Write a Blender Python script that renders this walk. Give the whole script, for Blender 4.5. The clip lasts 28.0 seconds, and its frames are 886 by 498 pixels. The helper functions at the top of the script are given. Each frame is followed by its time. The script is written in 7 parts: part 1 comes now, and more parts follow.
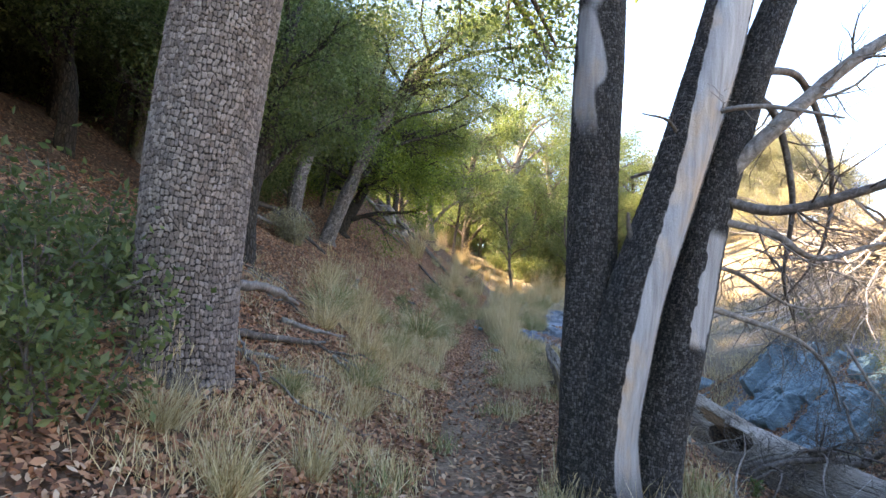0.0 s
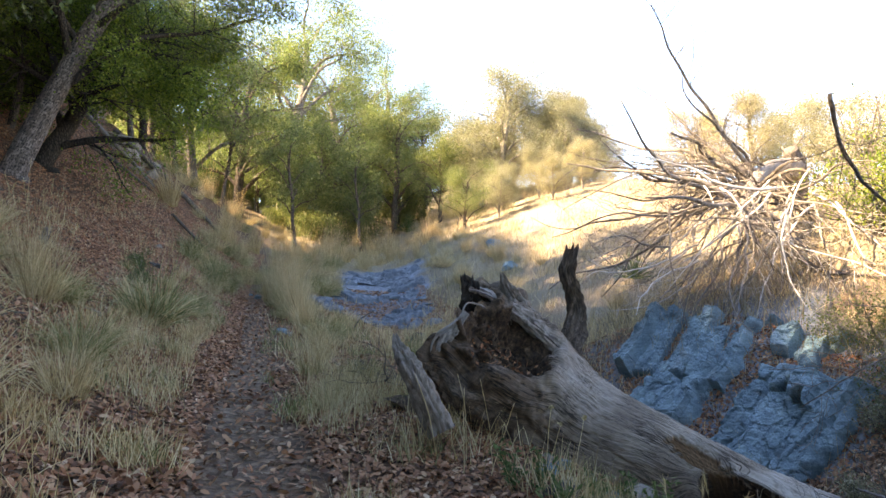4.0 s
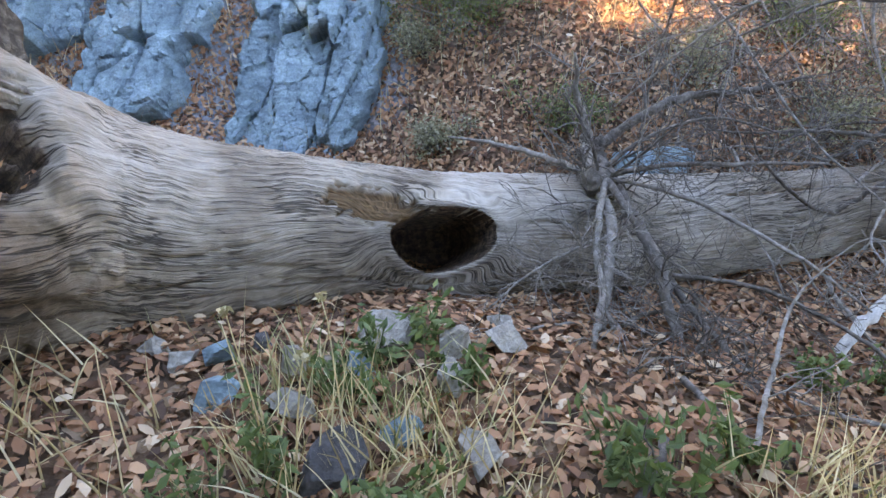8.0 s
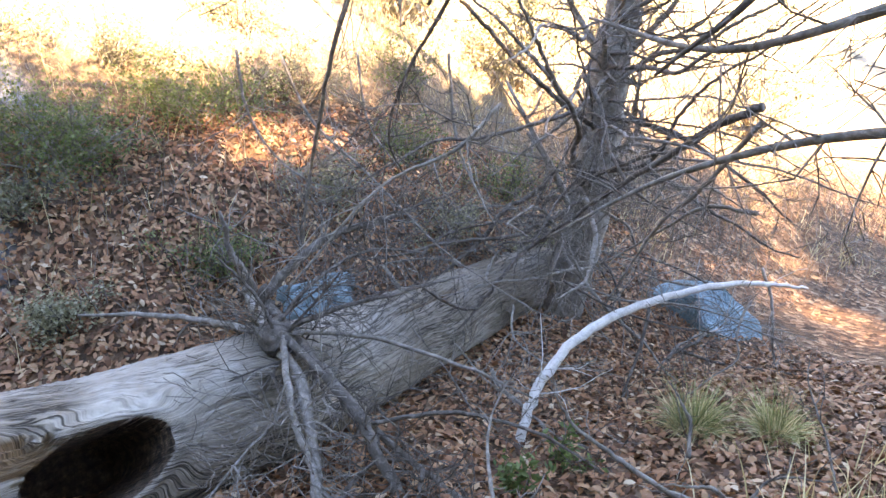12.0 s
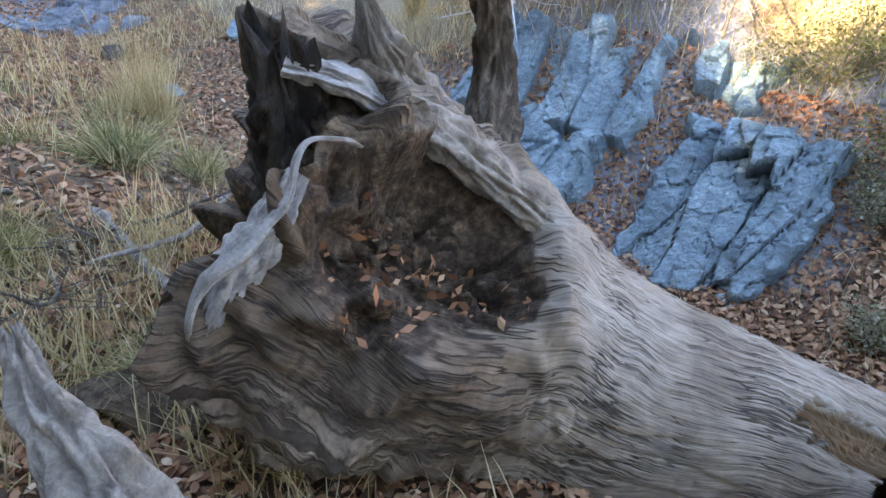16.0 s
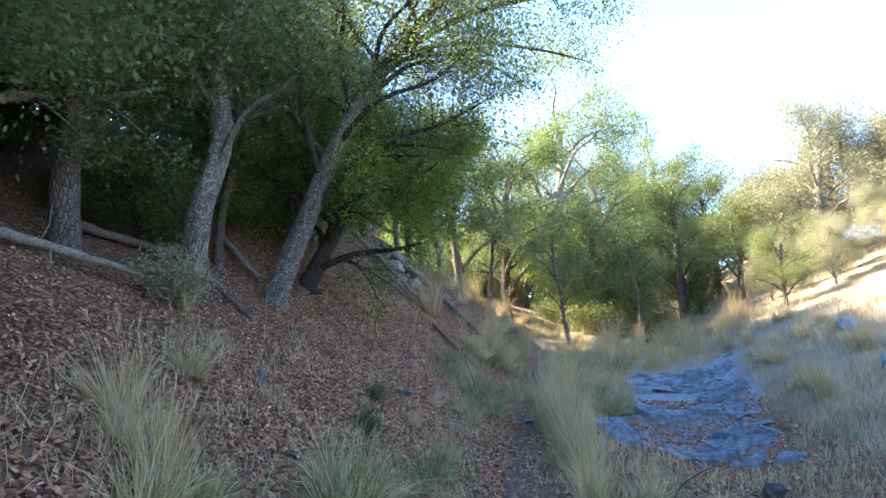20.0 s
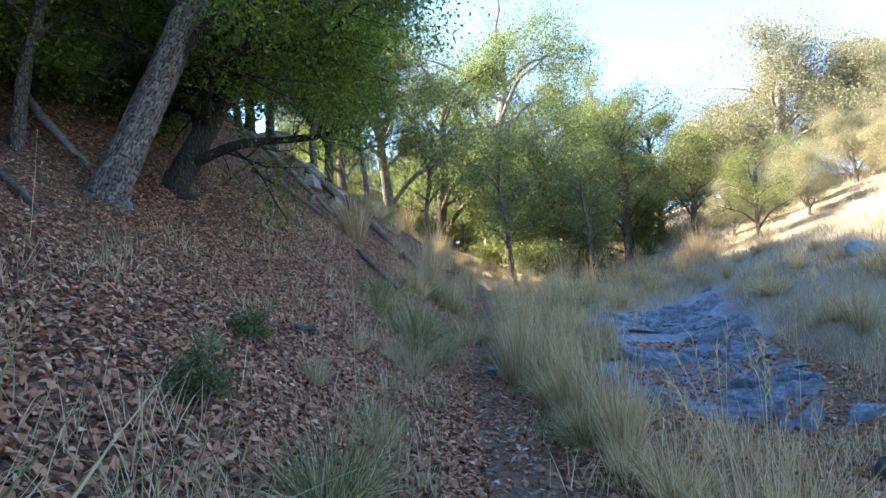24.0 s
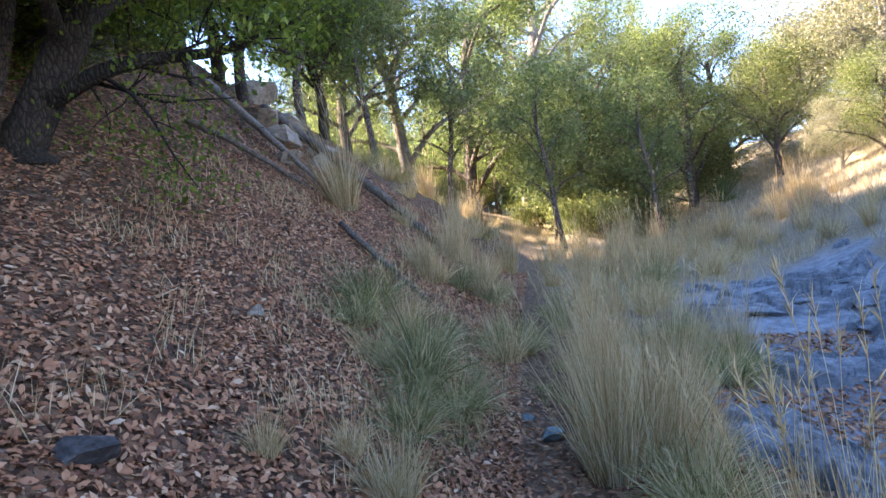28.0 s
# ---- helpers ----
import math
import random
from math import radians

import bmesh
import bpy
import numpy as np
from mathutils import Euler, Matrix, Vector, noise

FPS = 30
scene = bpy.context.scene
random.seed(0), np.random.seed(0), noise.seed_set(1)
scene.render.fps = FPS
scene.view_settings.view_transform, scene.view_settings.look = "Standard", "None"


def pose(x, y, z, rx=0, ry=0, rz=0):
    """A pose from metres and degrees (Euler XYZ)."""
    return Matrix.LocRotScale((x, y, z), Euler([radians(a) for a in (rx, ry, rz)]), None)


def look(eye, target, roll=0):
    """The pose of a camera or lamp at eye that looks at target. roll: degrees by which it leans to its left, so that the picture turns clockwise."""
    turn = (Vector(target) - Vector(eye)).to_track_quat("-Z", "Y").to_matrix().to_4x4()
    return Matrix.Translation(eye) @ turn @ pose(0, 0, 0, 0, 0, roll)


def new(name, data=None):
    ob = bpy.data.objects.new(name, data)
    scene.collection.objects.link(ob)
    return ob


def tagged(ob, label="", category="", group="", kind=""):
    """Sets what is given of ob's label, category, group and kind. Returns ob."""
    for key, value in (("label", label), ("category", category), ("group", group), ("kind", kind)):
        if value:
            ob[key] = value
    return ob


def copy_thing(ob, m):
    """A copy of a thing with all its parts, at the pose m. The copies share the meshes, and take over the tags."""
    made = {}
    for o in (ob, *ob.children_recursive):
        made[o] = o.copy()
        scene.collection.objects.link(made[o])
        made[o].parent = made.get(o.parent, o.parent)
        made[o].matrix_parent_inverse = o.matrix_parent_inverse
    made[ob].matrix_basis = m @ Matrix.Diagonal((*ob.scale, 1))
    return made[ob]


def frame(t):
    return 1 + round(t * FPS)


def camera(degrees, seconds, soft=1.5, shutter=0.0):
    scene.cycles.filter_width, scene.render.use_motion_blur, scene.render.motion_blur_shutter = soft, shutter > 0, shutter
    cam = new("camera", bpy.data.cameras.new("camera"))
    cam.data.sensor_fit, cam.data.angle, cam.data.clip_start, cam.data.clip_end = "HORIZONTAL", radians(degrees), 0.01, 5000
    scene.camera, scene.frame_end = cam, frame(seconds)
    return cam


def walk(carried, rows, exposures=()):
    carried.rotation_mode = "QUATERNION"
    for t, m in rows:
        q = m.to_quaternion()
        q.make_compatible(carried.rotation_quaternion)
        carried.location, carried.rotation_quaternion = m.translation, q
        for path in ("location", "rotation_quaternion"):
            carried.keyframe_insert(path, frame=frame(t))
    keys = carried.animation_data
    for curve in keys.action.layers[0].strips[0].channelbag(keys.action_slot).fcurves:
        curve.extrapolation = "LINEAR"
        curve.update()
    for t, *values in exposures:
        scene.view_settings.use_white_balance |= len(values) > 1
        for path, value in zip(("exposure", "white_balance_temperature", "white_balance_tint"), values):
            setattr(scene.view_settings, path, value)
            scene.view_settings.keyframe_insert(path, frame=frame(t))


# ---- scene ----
EXPOSURES = [(0, 3.55, 12000, 16), (1, 3.4, 12300, 15), (2, 3.75, 13300, 17), (4.5, 3.05, 13000, 17), (5.2, 2.9, 13300, 20), (6, 3.25, 15500, 22), (7, 4.5, 17000, 22), (8, 4.7, 16500, 21), (10, 4.85, 15500, 20), (11, 4.85, 13800, 20), (13, 4.35, 15300, 22), (15, 4.4, 15500, 21), (16.2, 4.4, 15000, 20), (17.2, 4.55, 12300, 18), (18, 4.1, 10500, 15), (19, 3.4, 8900, 10), (20, 3.45, 8400, 9), (21.5, 3.2, 8300, 9), (24, 3.2, 8300, 11), (26, 3.3, 8500, 14), (28, 3.5, 9000, 19)]
# path begin
cam = camera(75.27, 28.0)
PATH = [  # seconds, eye, turn to the left, tilt up, lean
    (0.0, -0.004, -0.009, 1.405, 0.01, 4.63, 2.81),
    (0.5, -0.001, 0.503, 1.407, -0.02, 6.24, 2.74),
    (1.0, -0.081, 0.949, 1.409, -0.14, 6.22, 2.69),
    (1.5, -0.061, 1.312, 1.442, -2.93, 3.93, 2.09),
    (2.0, -0.000, 1.796, 1.475, -3.46, 3.22, 2.03),
    (2.5, -0.093, 2.260, 1.442, -3.71, 3.60, 1.81),
    (4.5, 0.435, 4.556, 1.325, -31.82, -0.91, 3.37),
    (5.0, 0.625, 4.946, 1.287, -42.10, -5.50, 5.40),
    (5.5, 0.749, 5.238, 1.210, -52.42, -13.59, 5.95),
    (6.0, 0.816, 5.510, 1.261, -61.77, -22.87, 5.00),
    (6.5, 0.972, 5.725, 1.249, -65.12, -28.73, 4.06),
    (7.0, 1.184, 5.932, 1.288, -69.96, -32.02, 1.72),
    (7.5, 1.251, 6.163, 1.289, -76.13, -33.98, 0.97),
    (8.0, 1.289, 6.384, 1.357, -81.78, -35.12, 0.26),
    (8.5, 1.531, 6.564, 1.351, -85.58, -35.79, -0.86),
    (9.0, 1.619, 6.646, 1.425, -85.87, -36.65, -1.14),
    (9.5, 1.619, 6.657, 1.423, -86.46, -36.98, -1.23),
    (10.0, 1.628, 6.675, 1.418, -86.63, -37.53, -1.28),
    (10.5, 1.613, 6.554, 1.463, -97.85, -34.29, 0.41),
    (11.0, 1.594, 6.440, 1.481, -110.65, -29.15, 3.00),
    (11.5, 1.565, 6.386, 1.547, -120.76, -24.11, 4.84),
    (13.5, 1.550, 6.696, 1.418, -95.13, -25.16, 6.41),
    (14.0, 1.551, 6.750, 1.396, -86.07, -27.25, 3.36),
    (14.5, 1.557, 6.774, 1.393, -83.44, -28.22, 1.96),
    (15.0, 1.554, 6.831, 1.391, -78.25, -28.78, 2.14),
    (15.5, 1.515, 6.987, 1.391, -65.85, -29.62, 3.33),
    (16.0, 1.431, 7.124, 1.443, -49.46, -28.49, 3.64),
    (16.5, 1.367, 7.193, 1.530, -36.75, -24.07, 2.11),
    (17.0, 1.275, 7.225, 1.639, -25.80, -16.39, 0.43),
    (17.5, 1.153, 7.247, 1.710, -16.51, -8.50, -0.80),
    (18.0, 0.976, 7.225, 1.821, -5.24, -1.92, 0.45),
    (18.5, 0.850, 7.168, 1.897, 4.95, 3.99, 0.54),
    (19.0, 0.805, 7.127, 1.966, 15.71, 9.32, 1.60),
    (19.5, 0.840, 7.192, 1.873, 15.52, 12.12, -0.59),
    (20.0, 0.788, 7.365, 1.800, 4.78, 10.32, -1.85),
    (20.5, 0.577, 7.574, 1.712, -0.70, 7.16, -1.91),
    (21.0, 0.429, 7.797, 1.695, -1.04, 5.22, -1.92),
    (21.5, 0.463, 8.226, 1.598, -0.40, 5.44, -0.40),
    (23.5, 0.330, 10.823, 1.284, -2.60, 6.00, -2.21),
    (24.0, 0.452, 11.393, 1.333, -2.16, 5.60, -2.36),
    (24.5, 0.611, 11.971, 1.415, -0.02, 5.23, -2.00),
    (25.0, 0.626, 12.515, 1.485, 3.59, 4.83, -2.37),
    (25.5, 0.742, 13.041, 1.507, 3.61, 4.26, -2.03),
    (26.0, 0.788, 13.600, 1.568, 1.79, 5.34, -2.06),
    (26.5, 0.751, 14.086, 1.700, -2.57, 5.39, -4.16),
    (27.0, 0.782, 14.600, 1.650, -1.91, 4.43, -4.17),
    (27.5, 0.796, 15.034, 1.687, 4.30, 3.38, -3.31),
    (28.0, 0.852, 15.502, 1.740, 1.94, 2.30, -6.07),
]
walk(cam, [(t, pose(x, y, z) @ pose(0, 0, 0, 0, 0, w) @ pose(0, 0, 0, 90 + p) @ pose(0, 0, 0, 0, 0, r)) for t, x, y, z, w, p, r in PATH], EXPOSURES)
# path end

# ---- world and light ----
SUN_TURN, SUN_UP = 168.0, 38.0  # degrees: where the sun stands, from +x towards +y, and above the horizon
world = bpy.data.worlds.new("world")
scene.world = world
world.use_nodes = True
wn = world.node_tree.nodes
sky = wn.new("ShaderNodeTexSky")
sky.sky_type, sky.sun_disc = "NISHITA", False
sky.sun_elevation, sky.sun_rotation = radians(SUN_UP), radians(90 - SUN_TURN)
sky.air_density, sky.dust_density, sky.ozone_density = 1.0, 0.0, 9.0
sky.altitude = 2000
wn["Background"].inputs["Strength"].default_value = 0.15
world.node_tree.links.new(sky.outputs["Color"], wn["Background"].inputs["Color"])
sun = new("sun", bpy.data.lights.new("sun", "SUN"))
sun.data.energy, sun.data.angle, sun.data.color = 5.0, radians(0.6), (1.0, 0.955, 0.89)
toward = Vector((math.cos(radians(SUN_TURN)) * math.cos(radians(SUN_UP)), math.sin(radians(SUN_TURN)) * math.cos(radians(SUN_UP)), math.sin(radians(SUN_UP))))
sun.matrix_world = look(toward * 100, (0, 0, 0))


# ---- materials ----
def material(name, rough=0.8):
    m = bpy.data.materials.new(name)
    m.use_nodes = True
    t = m.node_tree
    b = t.nodes["Principled BSDF"]
    b.inputs["Roughness"].default_value = rough
    b.inputs["Specular IOR Level"].default_value = 0.25
    return m, t, b


def node(t, kind, **values):
    n = t.nodes.new("ShaderNode" + kind)
    for key, v in values.items():
        n.inputs[key].default_value = v
    return n


def ramp(t, source, stops):
    r = t.nodes.new("ShaderNodeValToRGB")
    e = r.color_ramp.elements
    while len(e) < len(stops):
        e.new(0.5)
    for k, (p, c) in enumerate(stops):
        e[k].position, e[k].color = p, (*c, 1)
    t.links.new(source, r.inputs["Fac"])
    return r.outputs["Color"]


def place_of(t, stretch=(1, 1, 1), kind="Object"):
    c = t.nodes.new("ShaderNodeTexCoord")
    m = t.nodes.new("ShaderNodeMapping")
    m.inputs["Scale"].default_value = stretch
    t.links.new(c.outputs[kind], m.inputs["Vector"])
    return m.outputs["Vector"]


def noise_of(t, vector, scale, detail=6.0, rough=0.6, warp=0.0):
    n = node(t, "TexNoise", Scale=scale, Detail=detail, Roughness=rough, Distortion=warp)
    t.links.new(vector, n.inputs["Vector"])
    return n.outputs["Fac"]


def mix(t, fac, a, b, kind="MIX"):
    n = t.nodes.new("ShaderNodeMix")
    n.data_type, n.blend_type = "RGBA", kind
    for value, socket in ((fac, n.inputs[0]), (a, n.inputs[6]), (b, n.inputs[7])):
        if isinstance(value, (int, float)):
            socket.default_value = value
        elif isinstance(value, tuple):
            socket.default_value = (*value, 1)
        else:
            t.links.new(value, socket)
    return n.outputs[2]


def bump(t, b, height, strength, distance):
    n = node(t, "Bump", Strength=strength, Distance=distance)
    t.links.new(height, n.inputs["Height"])
    t.links.new(n.outputs["Normal"], b.inputs["Normal"])


def attribute(t, name):
    n = t.nodes.new("ShaderNodeAttribute")
    n.attribute_name = name
    return n.outputs["Fac"]


def maths(t, kind, a, b):
    n = t.nodes.new("ShaderNodeMath")
    n.operation = kind
    for value, socket in ((a, n.inputs[0]), (b, n.inputs[1])):
        if isinstance(value, (int, float)):
            socket.default_value = value
        else:
            t.links.new(value, socket)
    return n.outputs[0]


def make_ground():
    m, t, b = material("leaf_litter_ground", 0.95)
    v = place_of(t)
    cells = t.nodes.new("ShaderNodeTexVoronoi")
    cells.inputs["Scale"].default_value = 22
    warp = t.nodes.new("ShaderNodeVectorMath")
    warp.operation = "ADD"
    n3 = node(t, "TexNoise", Scale=9.0, Detail=3.0)
    t.links.new(v, n3.inputs["Vector"])
    soft = t.nodes.new("ShaderNodeVectorMath")
    soft.operation = "SCALE"
    soft.inputs["Scale"].default_value = 0.08
    t.links.new(n3.outputs["Color"], soft.inputs[0])
    t.links.new(v, warp.inputs[0])
    t.links.new(soft.outputs[0], warp.inputs[1])
    t.links.new(warp.outputs[0], cells.inputs["Vector"])
    split = t.nodes.new("ShaderNodeSeparateColor")
    t.links.new(cells.outputs["Color"], split.inputs[0])
    leaf = ramp(t, split.outputs[0], [(0, (.04, .022, .015)), (.3, (.09, .045, .028)), (.6, (.16, .08, .048)), (.85, (.26, .145, .09)), (1, (.38, .26, .18))])
    soil = ramp(t, noise_of(t, v, 14), [(.3, (.045, .032, .024)), (.7, (.14, .1, .074))])
    straw = ramp(t, noise_of(t, v, 30), [(.3, (.17, .133, .092)), (.7, (.33, .272, .2))])
    patch = ramp(t, noise_of(t, v, .9, 4), [(.42, (0, 0, 0)), (.6, (1, 1, 1))])
    base = mix(t, patch, leaf, mix(t, .45, leaf, soil))
    base = mix(t, attribute(t, "straw"), base, straw)
    dirt = ramp(t, noise_of(t, v, 24, 8), [(.3, (.13, .09, .066)), (.55, (.245, .18, .138)), (.75, (.36, .285, .225))])
    base = mix(t, attribute(t, "trail"), base, mix(t, .4, dirt, leaf))
    stone = ramp(t, noise_of(t, v, 6, 9, .65, .4), [(.28, (.1, .125, .15)), (.5, (.19, .24, .29)), (.75, (.31, .375, .43))])
    base = mix(t, attribute(t, "rock"), base, stone)
    base = mix(t, 1.0, base, ramp(t, noise_of(t, v, .35, 3), [(.3, (.8, .8, .8)), (.7, (1.1, 1.08, 1.05))]), "MULTIPLY")
    t.links.new(base, b.inputs["Base Color"])
    bump(t, b, maths(t, "ADD", cells.outputs["Distance"], noise_of(t, v, 40)), 0.8, 0.03)
    return m


def make_bark(name, dark, mid, light, cell, tall, depth, rough=0.9):
    m, t, b = material(name, rough)
    v = place_of(t, (1, 1, tall))
    cells = t.nodes.new("ShaderNodeTexVoronoi")
    cells.feature = "DISTANCE_TO_EDGE"
    cells.inputs["Scale"].default_value = cell
    t.links.new(v, cells.inputs["Vector"])
    grain = noise_of(t, place_of(t, (1, 1, .35)), 38, 8)
    plate = ramp(t, grain, [(.25, dark), (.55, mid), (.8, light)])
    tone = ramp(t, noise_of(t, place_of(t), 3.0, 4), [(.3, (.65, .65, .66)), (.7, (1.15, 1.12, 1.08))])
    crack = ramp(t, cells.outputs["Distance"], [(.02, (0, 0, 0)), (.12, (1, 1, 1))])
    t.links.new(mix(t, 1.0, mix(t, crack, dark, plate), tone, "MULTIPLY"), b.inputs["Base Color"])
    bump(t, b, maths(t, "ADD", maths(t, "MULTIPLY", cells.outputs["Distance"], 2.0), maths(t, "MULTIPLY", grain, .4)), .9, depth)
    return m


def make_plates(name, gap, low, mid, high, fine=60):
    """Bark whose plates are real relief: the colour goes by the plate's own tone and by the gap between plates."""
    m, t, b = material(name, 0.88)
    v = place_of(t, (1, 1, .5))
    grain = noise_of(t, v, fine, 8)
    tone = ramp(t, attribute(t, "tone"), [(0, low), (.5, mid), (1, high)])
    tone = mix(t, .75, tone, ramp(t, grain, [(.25, (.45, .45, .45)), (.75, (1.4, 1.4, 1.4))]), "MULTIPLY")
    base = mix(t, attribute(t, "plate"), gap, tone)
    bare = ramp(t, noise_of(t, place_of(t, (1, 1, .06)), 26, 6), [(.2, (.15, .145, .145)), (.5, (.28, .28, .285)), (.8, (.4, .402, .41))])
    warm = ramp(t, noise_of(t, place_of(t, (1, 1, .5)), 2.6, 4), [(.5, (0, 0, 0)), (.62, (1, 1, 1))])
    bare = mix(t, maths(t, "MULTIPLY", warm, .8), bare, ramp(t, noise_of(t, place_of(t, (1, 1, .1)), 30, 6), [(.25, (.3, .19, .12)), (.75, (.58, .44, .33))]))
    base = mix(t, attribute(t, "bare"), base, bare)
    t.links.new(base, b.inputs["Base Color"])
    bump(t, b, grain, .7, .012)
    return m


def make_wood(name, stops, along_axis, scale=30, rough=0.8, depth=.01):
    """Weathered wood with grain drawn out along an axis of the thing's uv."""
    m, t, b = material(name, rough)
    v = place_of(t, along_axis)
    g = noise_of(t, v, scale, 8, .65, .6)
    fine = noise_of(t, place_of(t), 120, 4)
    t.links.new(mix(t, .5, ramp(t, g, stops), ramp(t, fine, [(.3, (.6, .6, .6)), (.7, (1.3, 1.3, 1.3))]), "MULTIPLY"), b.inputs["Base Color"])
    bump(t, b, g, .8, depth)
    return m


def make_log_wood():
    m, t, b = material("weathered_log_wood", 0.75)
    uv = place_of(t, (1, 1, 1), "UV")
    warp = node(t, "TexNoise", Scale=1.7, Detail=2.0)
    t.links.new(uv, warp.inputs["Vector"])
    sc = t.nodes.new("ShaderNodeVectorMath")
    sc.operation = "MULTIPLY"
    sc.inputs[1].default_value = (.0, .2, 0)
    t.links.new(warp.outputs["Color"], sc.inputs[0])
    ad = t.nodes.new("ShaderNodeVectorMath")
    ad.operation = "ADD"
    t.links.new(uv, ad.inputs[0])
    t.links.new(sc.outputs[0], ad.inputs[1])
    st = t.nodes.new("ShaderNodeVectorMath")
    st.operation = "MULTIPLY"
    st.inputs[1].default_value = (1.5, 38, 1)
    t.links.new(ad.outputs[0], st.inputs[0])
    g = noise_of(t, st.outputs[0], 2.2, 8, .62)
    st2 = t.nodes.new("ShaderNodeVectorMath")
    st2.operation = "MULTIPLY"
    st2.inputs[1].default_value = (2.2, 100, 1)
    t.links.new(ad.outputs[0], st2.inputs[0])
    g2 = noise_of(t, st2.outputs[0], 2.0, 5, .6)
    crack = ramp(t, noise_of(t, st.outputs[0], 1.5, 4, .6), [(.4, (0, 0, 0)), (.435, (1, 1, 1))])
    grey = ramp(t, g, [(.22, (.2, .175, .155)), (.42, (.33, .3, .27)), (.6, (.42, .388, .355)), (.82, (.53, .5, .47))])
    grey = mix(t, .6, grey, ramp(t, g2, [(.32, (.5, .48, .46)), (.5, (.97, .96, .94)), (.7, (1.25, 1.25, 1.25))]), "MULTIPLY")
    st3 = t.nodes.new("ShaderNodeVectorMath")
    st3.operation = "MULTIPLY"
    st3.inputs[1].default_value = (1.1, 15, 1)
    t.links.new(ad.outputs[0], st3.inputs[0])
    lines = ramp(t, noise_of(t, st3.outputs[0], 1.6, 3, .55), [(.482, (1, 1, 1)), (.496, (0, 0, 0)), (.504, (0, 0, 0)), (.518, (1, 1, 1))])
    lines2 = ramp(t, noise_of(t, st.outputs[0], 1.1, 3, .55), [(.47, (1, 1, 1)), (.49, (0, 0, 0)), (.51, (0, 0, 0)), (.53, (1, 1, 1))])
    some = ramp(t, noise_of(t, place_of(t), 2.4, 4), [(.44, (1, 1, 1)), (.58, (0, 0, 0))])
    few = ramp(t, noise_of(t, place_of(t), 4.5, 3), [(.42, (1, 1, 1)), (.55, (.2, .2, .2))])
    lines = mix(t, 1.0, mix(t, few, (1, 1, 1), lines), mix(t, some, (1, 1, 1), lines2), "DARKEN")
    where = ramp(t, noise_of(t, place_of(t), 3.2, 4), [(.38, (1, 1, 1)), (.56, (.15, .15, .15))])
    crack = mix(t, maths(t, "MULTIPLY", where, .7), (1, 1, 1), crack)
    grey = mix(t, crack, mix(t, .82, grey, (.03, .023, .018)), grey)
    grey = mix(t, lines, mix(t, .85, grey, (.03, .023, .018)), grey)
    stain = ramp(t, noise_of(t, place_of(t), 1.7, 5), [(.36, (.36, .28, .22)), (.5, (.72, .66, .6)), (.64, (1.04, 1.03, 1.02))])
    grey = mix(t, .8, grey, stain, "MULTIPLY")
    rot_and_shade = ramp(t, noise_of(t, place_of(t), 26, 9, .72), [(.32, (.014, .009, .007)), (.47, (.05, .031, .022)), (.6, (.12, .08, .056)), (.72, (.26, .19, .14)), (.85, (.4, .33, .27))])
    ragged = maths(t, "ADD", attribute(t, "rot_and_shade"), maths(t, "MULTIPLY", maths(t, "SUBTRACT", noise_of(t, place_of(t), 22, 6, .65), .5), 1.1))
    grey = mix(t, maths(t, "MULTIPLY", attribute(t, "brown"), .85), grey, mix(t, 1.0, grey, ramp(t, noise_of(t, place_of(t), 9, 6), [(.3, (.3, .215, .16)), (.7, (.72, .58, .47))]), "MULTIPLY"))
    base = mix(t, ramp(t, ragged, [(.36, (0, 0, 0)), (.62, (1, 1, 1))]), grey, rot_and_shade)
    torn = ramp(t, g2, [(.3, (.06, .032, .018)), (.7, (.26, .15, .085))])
    base = mix(t, attribute(t, "torn"), base, torn)
    t.links.new(base, b.inputs["Base Color"])
    h = maths(t, "ADD", maths(t, "ADD", maths(t, "MULTIPLY", g, .5), maths(t, "MULTIPLY", lines, .35)), maths(t, "ADD", maths(t, "MULTIPLY", g2, .4), maths(t, "MULTIPLY", noise_of(t, place_of(t), 25, 8), .4)))
    bump(t, b, h, 1.0, .017)
    return m


def make_rock(name, dark, mid, light, scale=5.0):
    m, t, b = material(name, 0.85)
    v = place_of(t)
    base = ramp(t, noise_of(t, v, scale, 9, .65, .4), [(.28, dark), (.5, mid), (.75, light)])
    vein = ramp(t, noise_of(t, place_of(t, (1, 1, 4)), 7, 4), [(.35, (.7, .7, .72)), (.6, (1.1, 1.1, 1.1))])
    spot = ramp(t, noise_of(t, v, 60, 4), [(.3, (.75, .75, .75)), (.7, (1.15, 1.15, 1.15))])
    rust = ramp(t, noise_of(t, v, 2.3, 5), [(.62, (0, 0, 0)), (.75, (1, 1, 1))])
    col = mix(t, 1.0, mix(t, .8, base, vein, "MULTIPLY"), spot, "MULTIPLY")
    t.links.new(mix(t, maths(t, "MULTIPLY", rust, .35), col, (.25, .19, .13)), b.inputs["Base Color"])
    bump(t, b, maths(t, "ADD", noise_of(t, v, 12, 9, .7), maths(t, "MULTIPLY", noise_of(t, v, 50, 5), .3)), .9, .04)
    return m


